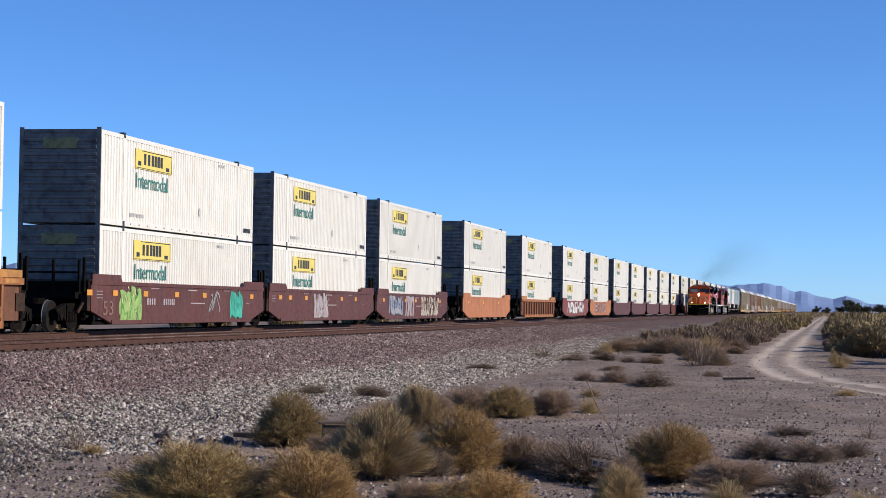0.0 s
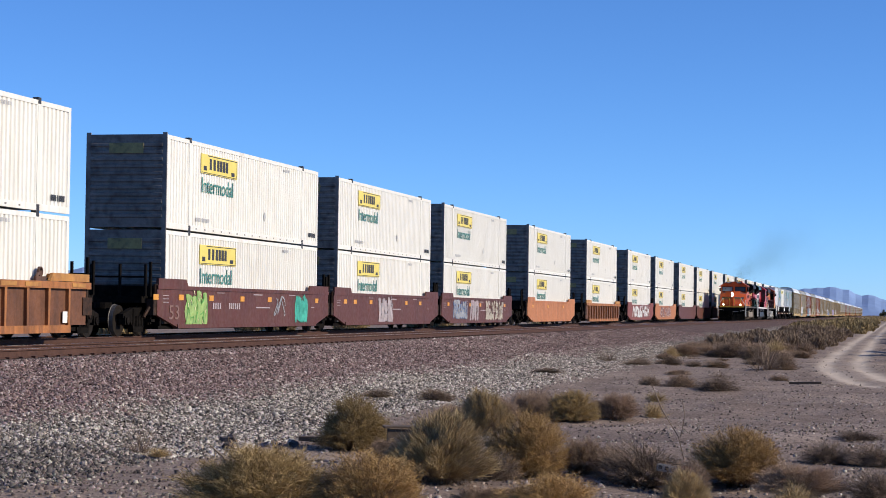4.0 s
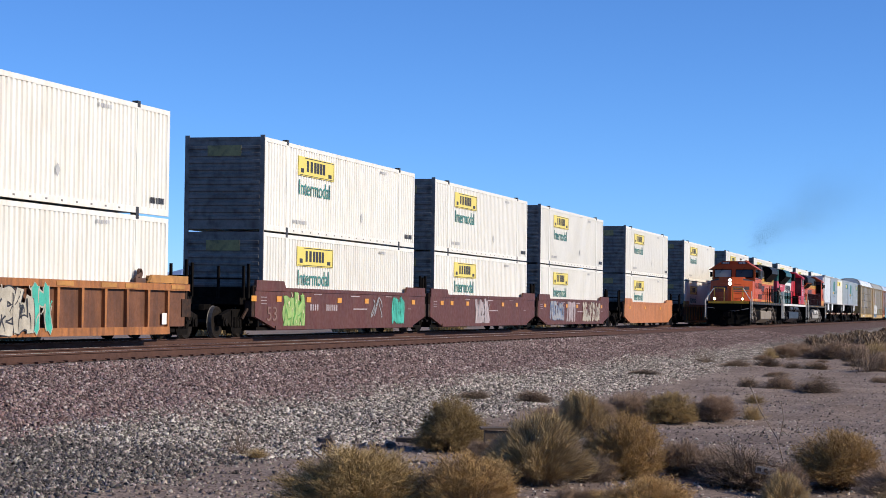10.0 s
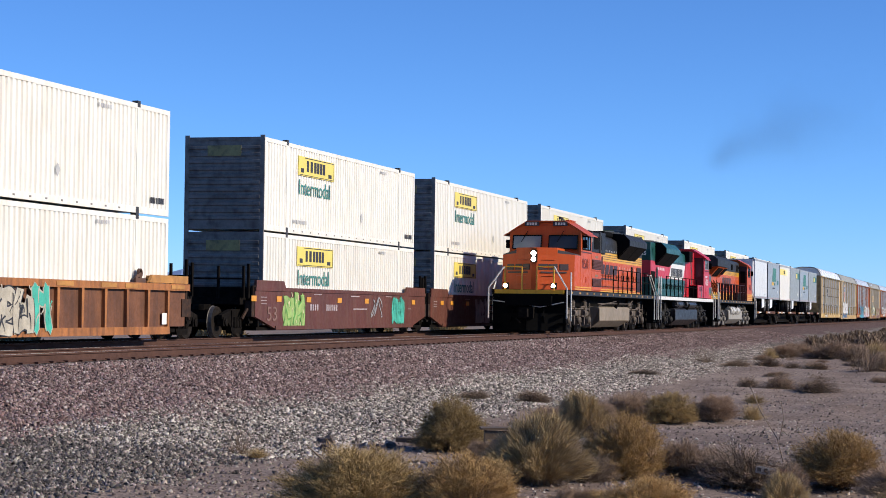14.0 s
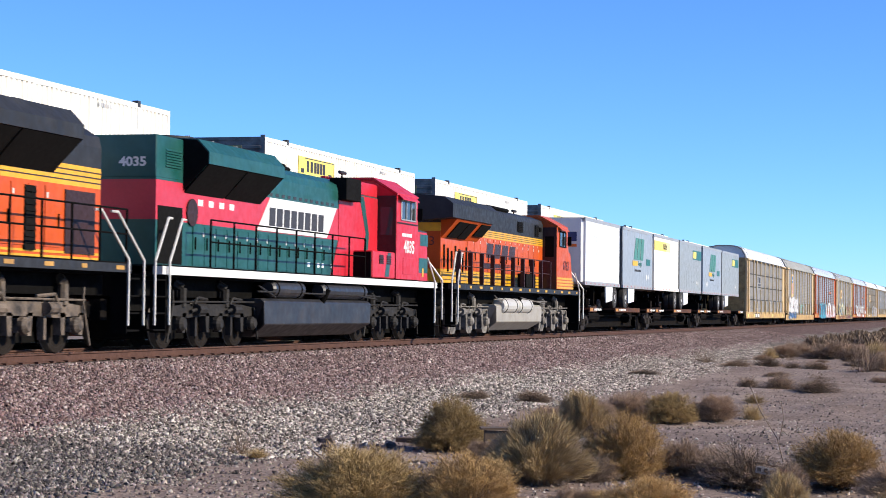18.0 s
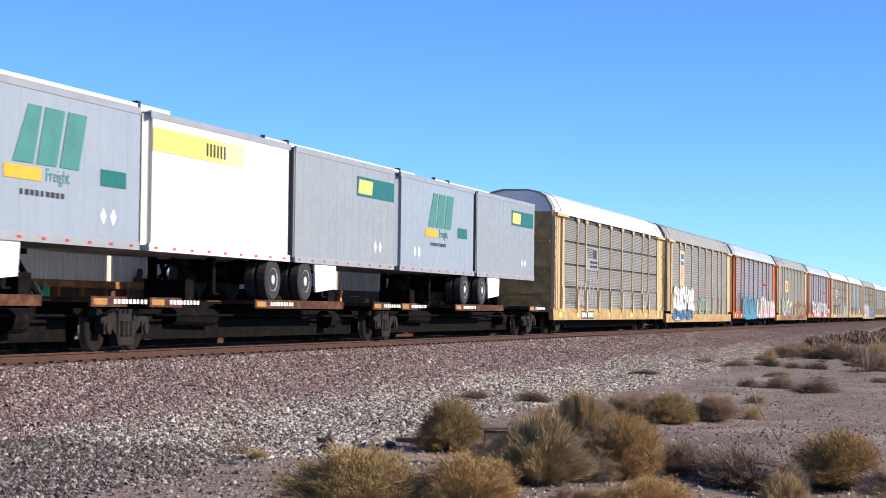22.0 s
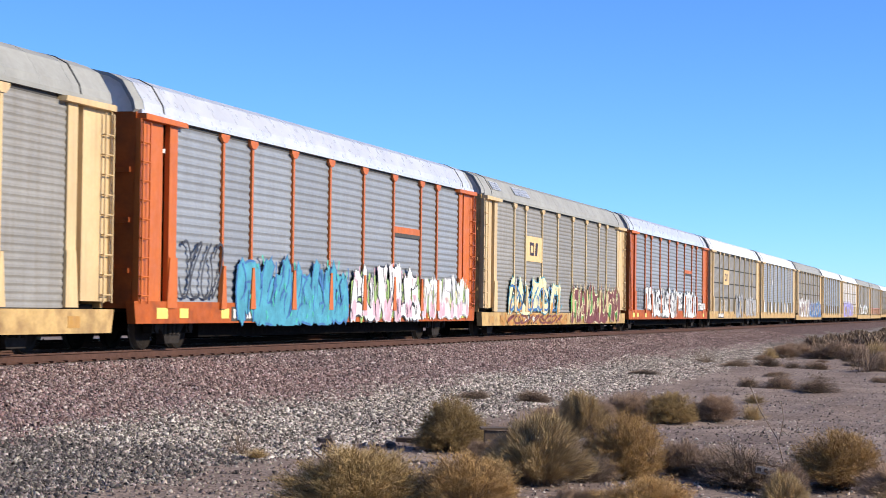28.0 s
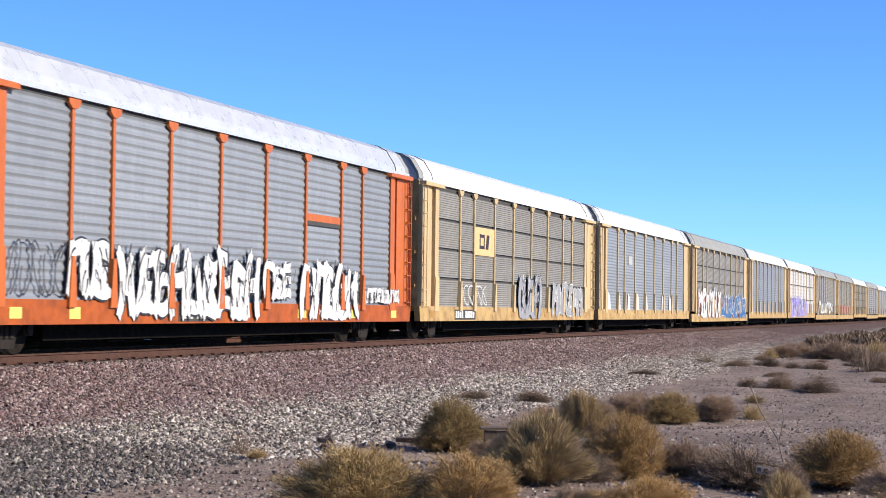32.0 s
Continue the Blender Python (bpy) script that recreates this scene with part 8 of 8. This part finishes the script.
SHRUBS = {
    "o": ("olive green and brown desert bush", [shrub_meshes(s, 900, TWIG_BROWN, 560, LEAF_OLIVE, lean=0.7) for s in (1, 2, 3)]),
    "y": ("golden yellow desert bush with fine tips", [shrub_meshes(s, 900, TWIG_BROWN, 560, LEAF_GOLD, leaf_len=0.05, lean=0.7) for s in (4, 5)]),
    "g": ("straw and olive coloured bush with upright stems", [shrub_meshes(s, 1400, TWIG_GREY, 460, LEAF_STRAW, fan=1.5, lean=0.35, leaf_len=0.085, leaf_w=0.004) for s in (6, 7)]),
    "p": ("dry pinkish tan bush of fine stems", [shrub_meshes(s, 1300, TWIG_GREY, 380, LEAF_PINK, fan=1.2, lean=0.5) for s in (8, 9)]),
    "t": ("leafless grey brown bush of fine twigs", [shrub_meshes(s, 1500, TWIG_GREY, 130, LEAF_PINK, per=60, fan=1.2, lean=0.5, stem_w=0.006) for s in (10, 11)]),
    "d": ("dark dead brush of tangled twigs", [shrub_meshes(s, 1400, TWIG_DARK, 60, LEAF_PINK, per=50, fan=0.8, lean=0.9, stem_w=0.007) for s in (12, 13)]),
    "b": ("bare pale branching shrub", [shrub_meshes(s, 90, TWIG_GREY, 0, None, fan=1.1, stem_w=0.012) for s in (14,)]),
    "s": ("tuft of straw coloured dry grass", [shrub_meshes(s, 700, LEAF_STRAW, 0, None, fan=1.3, stem_w=0.008) for s in (15, 16)]),
    "f": ("brownish green creosote bush", [shrub_meshes(s, 300, TWIG_DARK, 130, LEAF_FAR, per=22, leaf_len=0.09, leaf_w=0.035, stem_w=0.014, fan=1.2) for s in (17, 18, 19)]),
}


def shrub(x, y, w, h, kind, turn):
    label, variants = SHRUBS[kind]
    k = int(turn * 7) % len(variants)
    m = Matrix.LocRotScale((x, y, ground_z(x, y) - 0.02), Euler((0, 0, turn)), (w, w, h))
    o = thing("dry_grass_tuft" if kind == "s" else "desert_shrub", m, label, "grass" if kind == "s" else "bush", "desert shrubs")
    for nm, me in variants[k]:
        part(nm, me, None, o)
    return o


NEAR_SHRUBS = [(24.9, 6.72, 1.08, 0.70, "o"), (20.1, 4.55, 1.12, 0.77, "g"), (21.6, 3.85, 1.04, 0.76, "y"), (22.1, 3.26, 0.66, 0.52, "p"), (21.9, 1.54, 1.08, 0.62, "y"), (16.5, 5.40, 1.40, 0.64, "o"), (16.7, 4.34, 1.12, 0.62, "y"),
               (17.2, 2.88, 1.04, 0.44, "y"), (18.3, 1.82, 0.50, 0.40, "g"), (28.5, 5.78, 0.86, 0.66, "g"), (32.5, 5.10, 0.94, 0.52, "o"), (34.9, 6.22, 0.80, 0.50, "t"), (33.4, 4.56, 0.90, 0.58, "p"),
               (30.6, 6.70, 0.70, 0.42, "p"), (21.3, 2.50, 1.05, 0.56, "d"), (21.8, 2.95, 0.60, 0.42, "d"), (23.2, 5.95, 0.45, 0.34, "p"), (33.6, 5.70, 0.9, 0.44, "t"), (20.9, 4.15, 0.6, 0.40, "d"), (22.6, 3.0, 0.5, 0.36, "t"), (20.3, 5.15, 0.55, 0.30, "t"), (17.4, 3.6, 0.6, 0.34, "p"),
               (25.4, 6.1, 0.5, 0.36, "p"), (31.4, 6.1, 0.8, 0.46, "p"), (29.6, 6.3, 0.6, 0.36, "t"), (22.0, 2.1, 0.5, 0.30, "d"), (20.7, 2.0, 0.45, 0.34, "t"), (33.0, 6.0, 0.8, 0.5, "p")]
MIDDLE_SHRUBS = [(47.8, 5.62, 0.66, 0.42, "d"), (47.3, 4.88, 1.05, 0.42, "t"), (46.5, 3.95, 1.15, 0.46, "d"), (38.6, 10.05, 0.76, 0.24, "d"), (38.3, 8.68, 0.86, 0.30, "t"), (40.9, 4.68, 0.62, 0.22, "s"), (34.2, 3.95, 0.55, 0.34, "s"),
                 (23.3, 9.12, 0.56, 0.40, "b"), (22.9, 8.73, 0.42, 0.12, "s"), (82.0, 6.40, 1.60, 0.88, "t"), (87.2, 8.35, 1.25, 0.62, "t"), (62.8, 3.75, 1.40, 1.14, "b"), (71.4, 9.90, 1.60, 0.50, "b"), (63.4, 3.3, 1.2, 0.7, "t"),
                 (77.6, 5.08, 1.40, 0.70, "t"), (66.0, 5.5, 1.2, 0.30, "t"), (56.0, 9.6, 1.1, 0.24, "d")]
EDGE_SHRUBS = [(20.5, 0.86, 0.92, 0.42, "p"), (18.5, 0.83, 0.62, 0.32, "s"), (25.0, 0.70, 0.72, 0.34, "d"), (25.0, 0.12, 0.85, 0.34, "d"), (25.5, -0.40, 0.66, 0.32, "d"), (18.6, -0.46, 0.52, 0.26, "s"), (20.5, 0.06, 0.70, 0.36, "d"),
               (44.2, -0.58, 0.76, 0.18, "s"), (28.9, -0.70, 0.55, 0.35, "b"), (29.5, 0.4, 0.8, 0.22, "d")]
rnd = random.Random(8)
for rows in (NEAR_SHRUBS, MIDDLE_SHRUBS, EDGE_SHRUBS):
    for x, y, w, h, k in rows:
        shrub(x, y, w * 1.10, h * 1.04, k, rnd.uniform(0, 6.28))
# brush between the road and the line, and the thicker brush beyond the road
TAN_FIELD, OLIVE_FIELD = [], []


def brush(x, y, w, h, kinds, far):
    """Near bushes stand singly; those past the first hundred metres go into the mass of brush."""
    if x < 92:
        shrub(x, y, w, h, rnd.choice(kinds), rnd.uniform(0, 6.28))
    else:
        far.append((x, y, w, h))


for i in range(22):
    x = rnd.uniform(52, 92)
    shrub(x, rnd.uniform(float(road_y(x)) + 2.6, 8.6), rnd.uniform(0.6, 1.4), rnd.uniform(0.18, 0.5), rnd.choice("ttdb"), rnd.uniform(0, 6.28))
for i in range(190):
    x = 80 + 210 * rnd.random() ** 1.4
    brush(x, rnd.uniform(float(road_y(x)) + 1.8, 8.6), rnd.uniform(0.8, 1.9), rnd.uniform(0.30, 0.80), "ttpspt", TAN_FIELD)
for i in range(230):
    x = 66 + 330 * rnd.random() ** 1.5
    brush(x, float(road_y(x)) - 2.8 - 14 * rnd.random() ** 1.4, rnd.uniform(1.4, 3.0), rnd.uniform(0.8, 1.6), "fofgfp", OLIVE_FIELD)
for i in range(26):
    x = 64 + 90 * rnd.random()
    brush(x, float(road_y(x)) - 1.9 - rnd.random() * 0.6, rnd.uniform(0.4, 0.9), rnd.uniform(0.25, 0.5), "s", TAN_FIELD)
for i in range(60):
    OLIVE_FIELD.append((rnd.uniform(60, 420), rnd.uniform(32, 75), rnd.uniform(1.4, 3.0), rnd.uniform(0.8, 1.6)))
for i in range(60):
    OLIVE_FIELD.append((rnd.uniform(190, 420), rnd.uniform(2.6, 9.0), rnd.uniform(1.6, 3.2), rnd.uniform(0.7, 1.2)))


def brush_mass(rows, per, material, label, seed):
    """Domes of upright blades, each dome one bush of an uncountable field."""
    rng = np.random.default_rng(seed)
    c = np.array(rows)[np.repeat(np.arange(len(rows)), per)]
    n = len(c)
    a, r = rng.uniform(0, 6.28, n), rng.random(n) ** 0.5
    top = c[:, 3] * np.sqrt(1 - 0.85 * r * r) * rng.uniform(0.35, 1.05, n)
    x, y = c[:, 0] + np.cos(a) * r * c[:, 2] * 0.5, c[:, 1] + np.sin(a) * r * c[:, 2] * 0.5
    z = np.interp(y, [p for p, _ in PROFILE], [q for _, q in PROFILE])
    p = np.stack([x, y, z + top], 1)
    u = np.stack([np.cos(a) * r * 0.6, np.sin(a) * r * 0.6, np.full(n, 1.0)], 1) + rng.normal(0, 0.35, (n, 3))
    u = u / np.linalg.norm(u, axis=1)[:, None] * (0.16 + 0.10 * rng.random(n))[:, None] * c[:, 3:4]
    w = np.cross(u, rng.normal(0, 1, (n, 3)))
    w = w / np.linalg.norm(w, axis=1)[:, None] * 0.022 * c[:, 2:3]
    v = np.stack([p - u - w, p - u + w, p + u + w * 0.4, p + u - w * 0.4], 1).reshape(-1, 3)
    v[:, 2] = np.maximum(v[:, 2], -0.97)
    return tagged(new("far_brush", mesh_from("far_brush", v, np.arange(n * 4).reshape(-1, 4), material)), label, "brush", kind="stuff")


brush_mass(TAN_FIELD, 700, LEAF_TAN, "dry tan brush along the dirt road", 41)
brush_mass(OLIVE_FIELD, 700, LEAF_FAR, "brown olive brush on the desert beyond the road", 42)


def far_brush():
    """The uncountable brush towards the horizon."""
    rng = np.random.default_rng(31)
    rows = [(rng.uniform(400, 1600), rng.uniform(-120, 13), rng.uniform(1.6, 3.4), rng.uniform(0.7, 1.5)) for i in range(700)]
    rows += [(rng.uniform(100, 1500), rng.uniform(40, 300), rng.uniform(1.6, 3.4), rng.uniform(0.7, 1.5)) for i in range(500)]
    return brush_mass(rows, 40, LEAF_FAR, "low brown brush across the distant desert", 43)


far_brush()


def far_tree(x, y, h, seed):
    rng = np.random.default_rng(seed)
    t = thing("tree", pose(x, y, -0.95), "dark green rounded tree on the distant desert edge", "tree", "distant trees")
    bm = bmesh.new()
    rod(bm, (0, 0, 0), (0.1, 0, h * 0.45), h * 0.035, 7, h * 0.02)
    for i in range(6):
        a = i * 1.05 + rng.uniform(0, 0.5)
        rod(bm, (0.1, 0, h * (0.28 + 0.03 * i)), (math.cos(a) * h * 0.32, math.sin(a) * h * 0.32, h * rng.uniform(0.6, 0.85)), h * 0.016, 5, h * 0.005)
    part("trunk", bm, TWIG_DARK, t)
    n = 2600
    c = rng.normal(0, 1, (14, 3)) * np.array([0.24, 0.24, 0.13]) * h + np.array([0, 0, h * 0.66])
    k = rng.integers(0, 14, n)
    p = c[k] + rng.normal(0, 0.085, (n, 3)) * h
    u, w = rng.normal(0, 1, (n, 3)), rng.normal(0, 1, (n, 3))
    u, w = u / np.linalg.norm(u, axis=1)[:, None] * 0.03 * h, w / np.linalg.norm(w, axis=1)[:, None] * 0.02 * h
    v = np.stack([p - u - w, p + u - w, p + u + w, p - u + w], 1).reshape(-1, 3)
    part("crown", mesh_from("crown", v, np.arange(n * 4).reshape(-1, 4), LEAF_TREE), None, t)


LEAF_TREE = leaf_mat("leaf_dark_tree", (0.030, 0.036, 0.022), (0.085, 0.085, 0.05))
for i, (x, deg, h) in enumerate(((640, -0.85, 7.5), (650, -0.6, 5.0), (620, -1.35, 5.0), (700, -1.65, 6.0), (760, -1.15, 5.5), (820, -0.2, 4.5), (900, 0.1, 5.0), (600, -1.9, 5.0), (560, -2.2, 5.5), (680, -1.0, 4.5))):
    far_tree(x, x * math.tan(radians(deg)), h * 0.72, 60 + i)


# ---- mountains on the horizon ----
def mountain_range(name, ridge, dist, depth, material, label, seed):
    """ridge: (bearing, height angle) in degrees, drawn out as a rugged slope."""
    rng = np.random.default_rng(seed)
    deg = np.linspace(ridge[0][0], ridge[-1][0], 90)
    h = np.interp(deg, [a for a, _ in ridge], [b for _, b in ridge]) + rng.normal(0, 0.012, 90)
    bm = bmesh.new()
    rows = []
    for j in range(9):
        f = j / 8
        r = []
        for i in range(90):
            d = dist - depth * (1 - f)
            z = -2 + (math.tan(radians(max(h[i], 0.02))) * dist) * f ** 1.15 * (1 + (0.10 * math.sin(i * 0.9 + j) * (1 - f) if 0 < j < 8 else 0))
            a = radians(deg[i] + rng.normal(0, 0.015) * (1 - f))
            r.append(bm.verts.new((d * math.cos(a), d * math.sin(a), z)))
        rows.append(r)
    for a, b in zip(rows, rows[1:]):
        for i in range(89):
            bm.faces.new((a[i], a[i + 1], b[i + 1], b[i]))
    return tagged(new(name, finish(bm, name, material)), label, "mountain", kind="structure")


# both rock colours carry the blue haze of distance
FAR_ROCK = mat("distant_rock_in_haze_blue", (0.20, 0.30, 0.52), 0.95, var=0.10, scale=0.004, bump=0)
FAR_ROCK_2 = mat("distant_rock_in_pale_haze", (0.24, 0.34, 0.54), 0.95, var=0.08, scale=0.004, bump=0)
mountain_range("backdrop", [(-9, 0.05), (-5, 0.22), (-3, 0.20), (-1.8, 0.234), (-1.36, 0.261), (-1.05, 0.40), (-0.73, 0.462), (-0.34, 0.376), (0.06, 0.468), (0.46, 0.61), (0.78, 0.573), (1.1, 0.763), (1.66, 0.822), (2.46, 0.747), (3.03, 0.757), (4.5, 0.55), (7, 0.1)], 4300, 700, FAR_ROCK, "mountain range along the horizon, haze put into its blue", 3)
mountain_range("backdrop", [(18, 0.1), (21, 0.7), (22.6, 1.13), (23.03, 1.124), (23.3, 1.06), (24, 0.9), (27, 0.5), (31, 0.1)], 4400, 700, FAR_ROCK_2, "hills on the horizon behind the line, haze in their colour", 5)


# ---- litter and stones by the line ----
WOOD = mat("weathered_wood", (0.10, 0.068, 0.045), 0.85, var=0.25, scale=6, bump=0.2)
ROCK = mat("dark_rock", (0.10, 0.075, 0.068), 0.9, var=0.3, scale=5, bump=0.4)
ROCK_PALE = mat("pale_rock", (0.42, 0.37, 0.32), 0.9, var=0.25, scale=5, bump=0.4)


def rock(x, y, s, material, seed, label):
    rng = random.Random(seed)
    bm = bmesh.new()
    bmesh.ops.create_icosphere(bm, subdivisions=2, radius=s)
    for v in bm.verts:
        v.co = v.co * (0.72 + 0.45 * noise.noise(v.co / s * 1.4 + Vector((seed, 0, 0)))) + Vector((0, 0, 0))
        v.co.z = v.co.z * 0.8 + s * 0.35
    o = new("rock", finish(bm, "rock", material))
    o.location = (x, y, ground_z(x, y))
    return tagged(o, label, "rock", "loose rocks")


for i, (x, y, s, q) in enumerate(((24.77, 8.44, 0.17, ROCK), (24.2, 8.25, 0.12, ROCK), (23.9, 7.95, 0.15, ROCK_PALE), (24.9, 7.6, 0.10, ROCK), (25.3, 7.75, 0.09, ROCK_PALE), (25.4, 7.05, 0.16, ROCK), (27.2, 7.3, 0.10, ROCK_PALE))):
    rock(x, y, s, q, i, "dark reddish rock at the foot of the ballast" if q is ROCK else "pale rock at the foot of the ballast")


def plank(x, y, z, length, w, h, turn, tilt, label):
    bm = boxes((-length / 2, length / 2, -w / 2, w / 2, 0, h))
    o = new("wooden_plank", finish(bm, "wooden_plank", WOOD, 0.01))
    o.matrix_world = pose(x, y, z, 0, tilt, turn)
    return tagged(o, label, "plank", "loose wood")


plank(26.2, 7.62, ground_z(26.2, 7.62) - 0.03, 0.62, 0.14, 0.09, 80, 1, "old dark wooden plank lying on the gravel")
plank(52.0, 2.06, ground_z(52, 2.06) + 0.03, 0.85, 0.10, 0.06, 80, 2, "dark wooden board lying on bare soil")
plank(18.5, 8.3, ground_z(18.5, 8.3), 0.5, 0.04, 0.03, 60, 3, "thin pale stick lying on the gravel")


def crate(x, y):
    c = thing("wooden_crate", pose(x, y, ground_z(x, y) + 0.12, 0, 0, 20), "broken wooden crate half hidden in a bush", "crate")
    for z in (0.0, 0.14):
        part("board", boxes((-0.02, 0.0, -0.2, 0.2, z, z + 0.11)), WOOD, c)
    part("top_board", boxes((-0.05, 0.22, -0.24, 0.24, 0.26, 0.285)), WOOD, c)
    for yy in (-0.19, 0.17):
        part("side_board", boxes((0.0, 0.2, yy, yy + 0.02, 0.0, 0.26)), WOOD, c)
    part("base_board", boxes((0.0, 0.2, -0.17, 0.17, -0.13, 0.0)), WOOD, c)


crate(23.4, 5.75)
RED_PLASTIC = mat("faded_red_sheet", (0.26, 0.025, 0.018), 0.5, var=0.15, scale=6)
WHITE_SHEET = mat("grubby_white_sheet", (0.25, 0.24, 0.23), 0.6, var=0.15, scale=6)
sign = thing("broken_sign", pose(21.00, 2.20, ground_z(21.0, 2.2) + 0.10, -12, 10, -82), "broken red and white sign panel lying in brush", "sign")
part("red_panel", boxes((0.05, 0.22, -0.012, 0.0, -0.04, 0.13)), RED_PLASTIC, sign, "red panel")
part("white_panel", boxes((-0.20, 0.045, -0.012, 0.0, 0.03, 0.11)), WHITE_SHEET, sign, "grubby white panel")
for k in range(3):
    part("print_bar", boxes((-0.18 + 0.07 * k, -0.14 + 0.07 * k, -0.017, -0.012, 0.05, 0.09)), INK, sign)
part("frame_bar", boxes((-0.22, 0.24, -0.016, 0.004, 0.13, 0.145)), WOOD, sign)
part("foot_bar", boxes((0.10, 0.13, -0.010, 0.0, -0.14, -0.04)), WOOD, sign)


def dead_branch(x, y, pts, r, label):
    bm = bmesh.new()
    for (a, b) in zip(pts, pts[1:]):
        rod(bm, a, b, r, 6, r * 0.7)
    o = new("dead_branch", finish(bm, "dead_branch", TWIG_GREY))
    o.location = (x, y, ground_z(x, y))
    return tagged(o, label, "branch", "dead branches")


dead_branch(17.4, 5.9, [(0, 0, 0), (0.05, -0.05, 0.28), (0.0, 0.10, 0.45), (-0.02, 0.22, 0.55)], 0.010, "pale bare branch standing out of a bush")
dead_branch(17.2, 5.55, [(0, 0, 0), (0.04, -0.10, 0.25), (0.02, -0.12, 0.55)], 0.011, "pale bare branch standing out of a bush")
dead_branch(17.1, 5.4, [(0, 0, 0.05), (0.04, -0.15, 0.22), (0.0, -0.40, 0.30)], 0.009, "pale bare branch leaning out of a bush")
dead_branch(24.6, 2.45, [(0, 0, 0), (0.02, 0.08, 0.30), (0.0, 0.28, 0.62), (0.0, 0.42, 0.95)], 0.008, "grey dead branch rising from brush")
dead_branch(24.6, 2.42, [(0.02, 0.08, 0.30), (0.0, 0.03, 0.55), (0.0, 0.06, 0.75)], 0.006, "grey dead branch rising from brush")


# ---- diesel smoke over the leading engines: soot in drifting puffs ----
SOOT = mat("soot", (0.05, 0.045, 0.045), 1.0, var=0.1, bump=0)
smoke = thing("exhaust_smoke", pose(LOCO_1, NEAR_Y, 0), "thin dark diesel smoke trailing above the locomotives", "smoke")
PUFFS = [(11.5, 0.0, 5.1, 0.8, 2200), (14, -0.5, 5.9, 1.3, 5500), (18, -1.3, 6.8, 1.8, 9000), (24, -2.6, 7.9, 2.1, 13000), (31, -4.0, 9.0, 2.7, 13000), (40, -5.6, 10.4, 3.3, 12000)]
for i, (x, y, z, r, n) in enumerate(PUFFS):
    rng = np.random.default_rng(200 + i)
    c = rng.normal(0, 0.36, (26, 3)) * r
    p = c[rng.integers(0, 26, n)] + rng.normal(0, 0.40, (n, 3)) * r * np.array([1.9, 1.0, 0.9])
    u, w = rng.normal(0, 1, (n, 3)), rng.normal(0, 1, (n, 3))
    u, w = u / np.linalg.norm(u, axis=1)[:, None] * 0.0075, w / np.linalg.norm(w, axis=1)[:, None] * 0.0075
    v = np.stack([p - u - w, p + u - w, p + u + w, p - u + w], 1).reshape(-1, 3)
    o = part("smoke_puff", mesh_from("smoke_puff", v, np.arange(n * 4).reshape(-1, 4), SOOT), None, smoke)
    o.location = (x, y, z)


# ---- what moves ----
def motions():
    for ob, m in movers:
        end = m.copy()
        end.translation.x -= SPEED * 32.0
        walk(ob, [(0.0, m), (16.0, m.lerp(end, 0.5)), (32.0, end)])
    # the smoke runs with the engines, falls behind, rises and drifts off
    rows = ((0, 0, 0), (3, 1, 0.2), (6, 3, 0.5), (9, 7, 1.2), (12, 20, 3), (15, 62, 10), (18, 108, 30), (24, 200, 70), (32, 320, 120))
    walk(smoke, [(float(t), pose(LOCO_1 - SPEED * t + lag, NEAR_Y, up)) for t, lag, up in rows])
    for w, a, r in spinners:
        root = w.parent.parent
        way = -1 if abs(root.matrix_basis.to_euler().z) < 1 else 1
        step = SPEED / 30.0 / r * way
        walk(w, [(i / 30.0, Matrix.Translation((a, 0, r)) @ Matrix.Rotation(step * i, 4, "Y")) for i in range(961)])


motions()
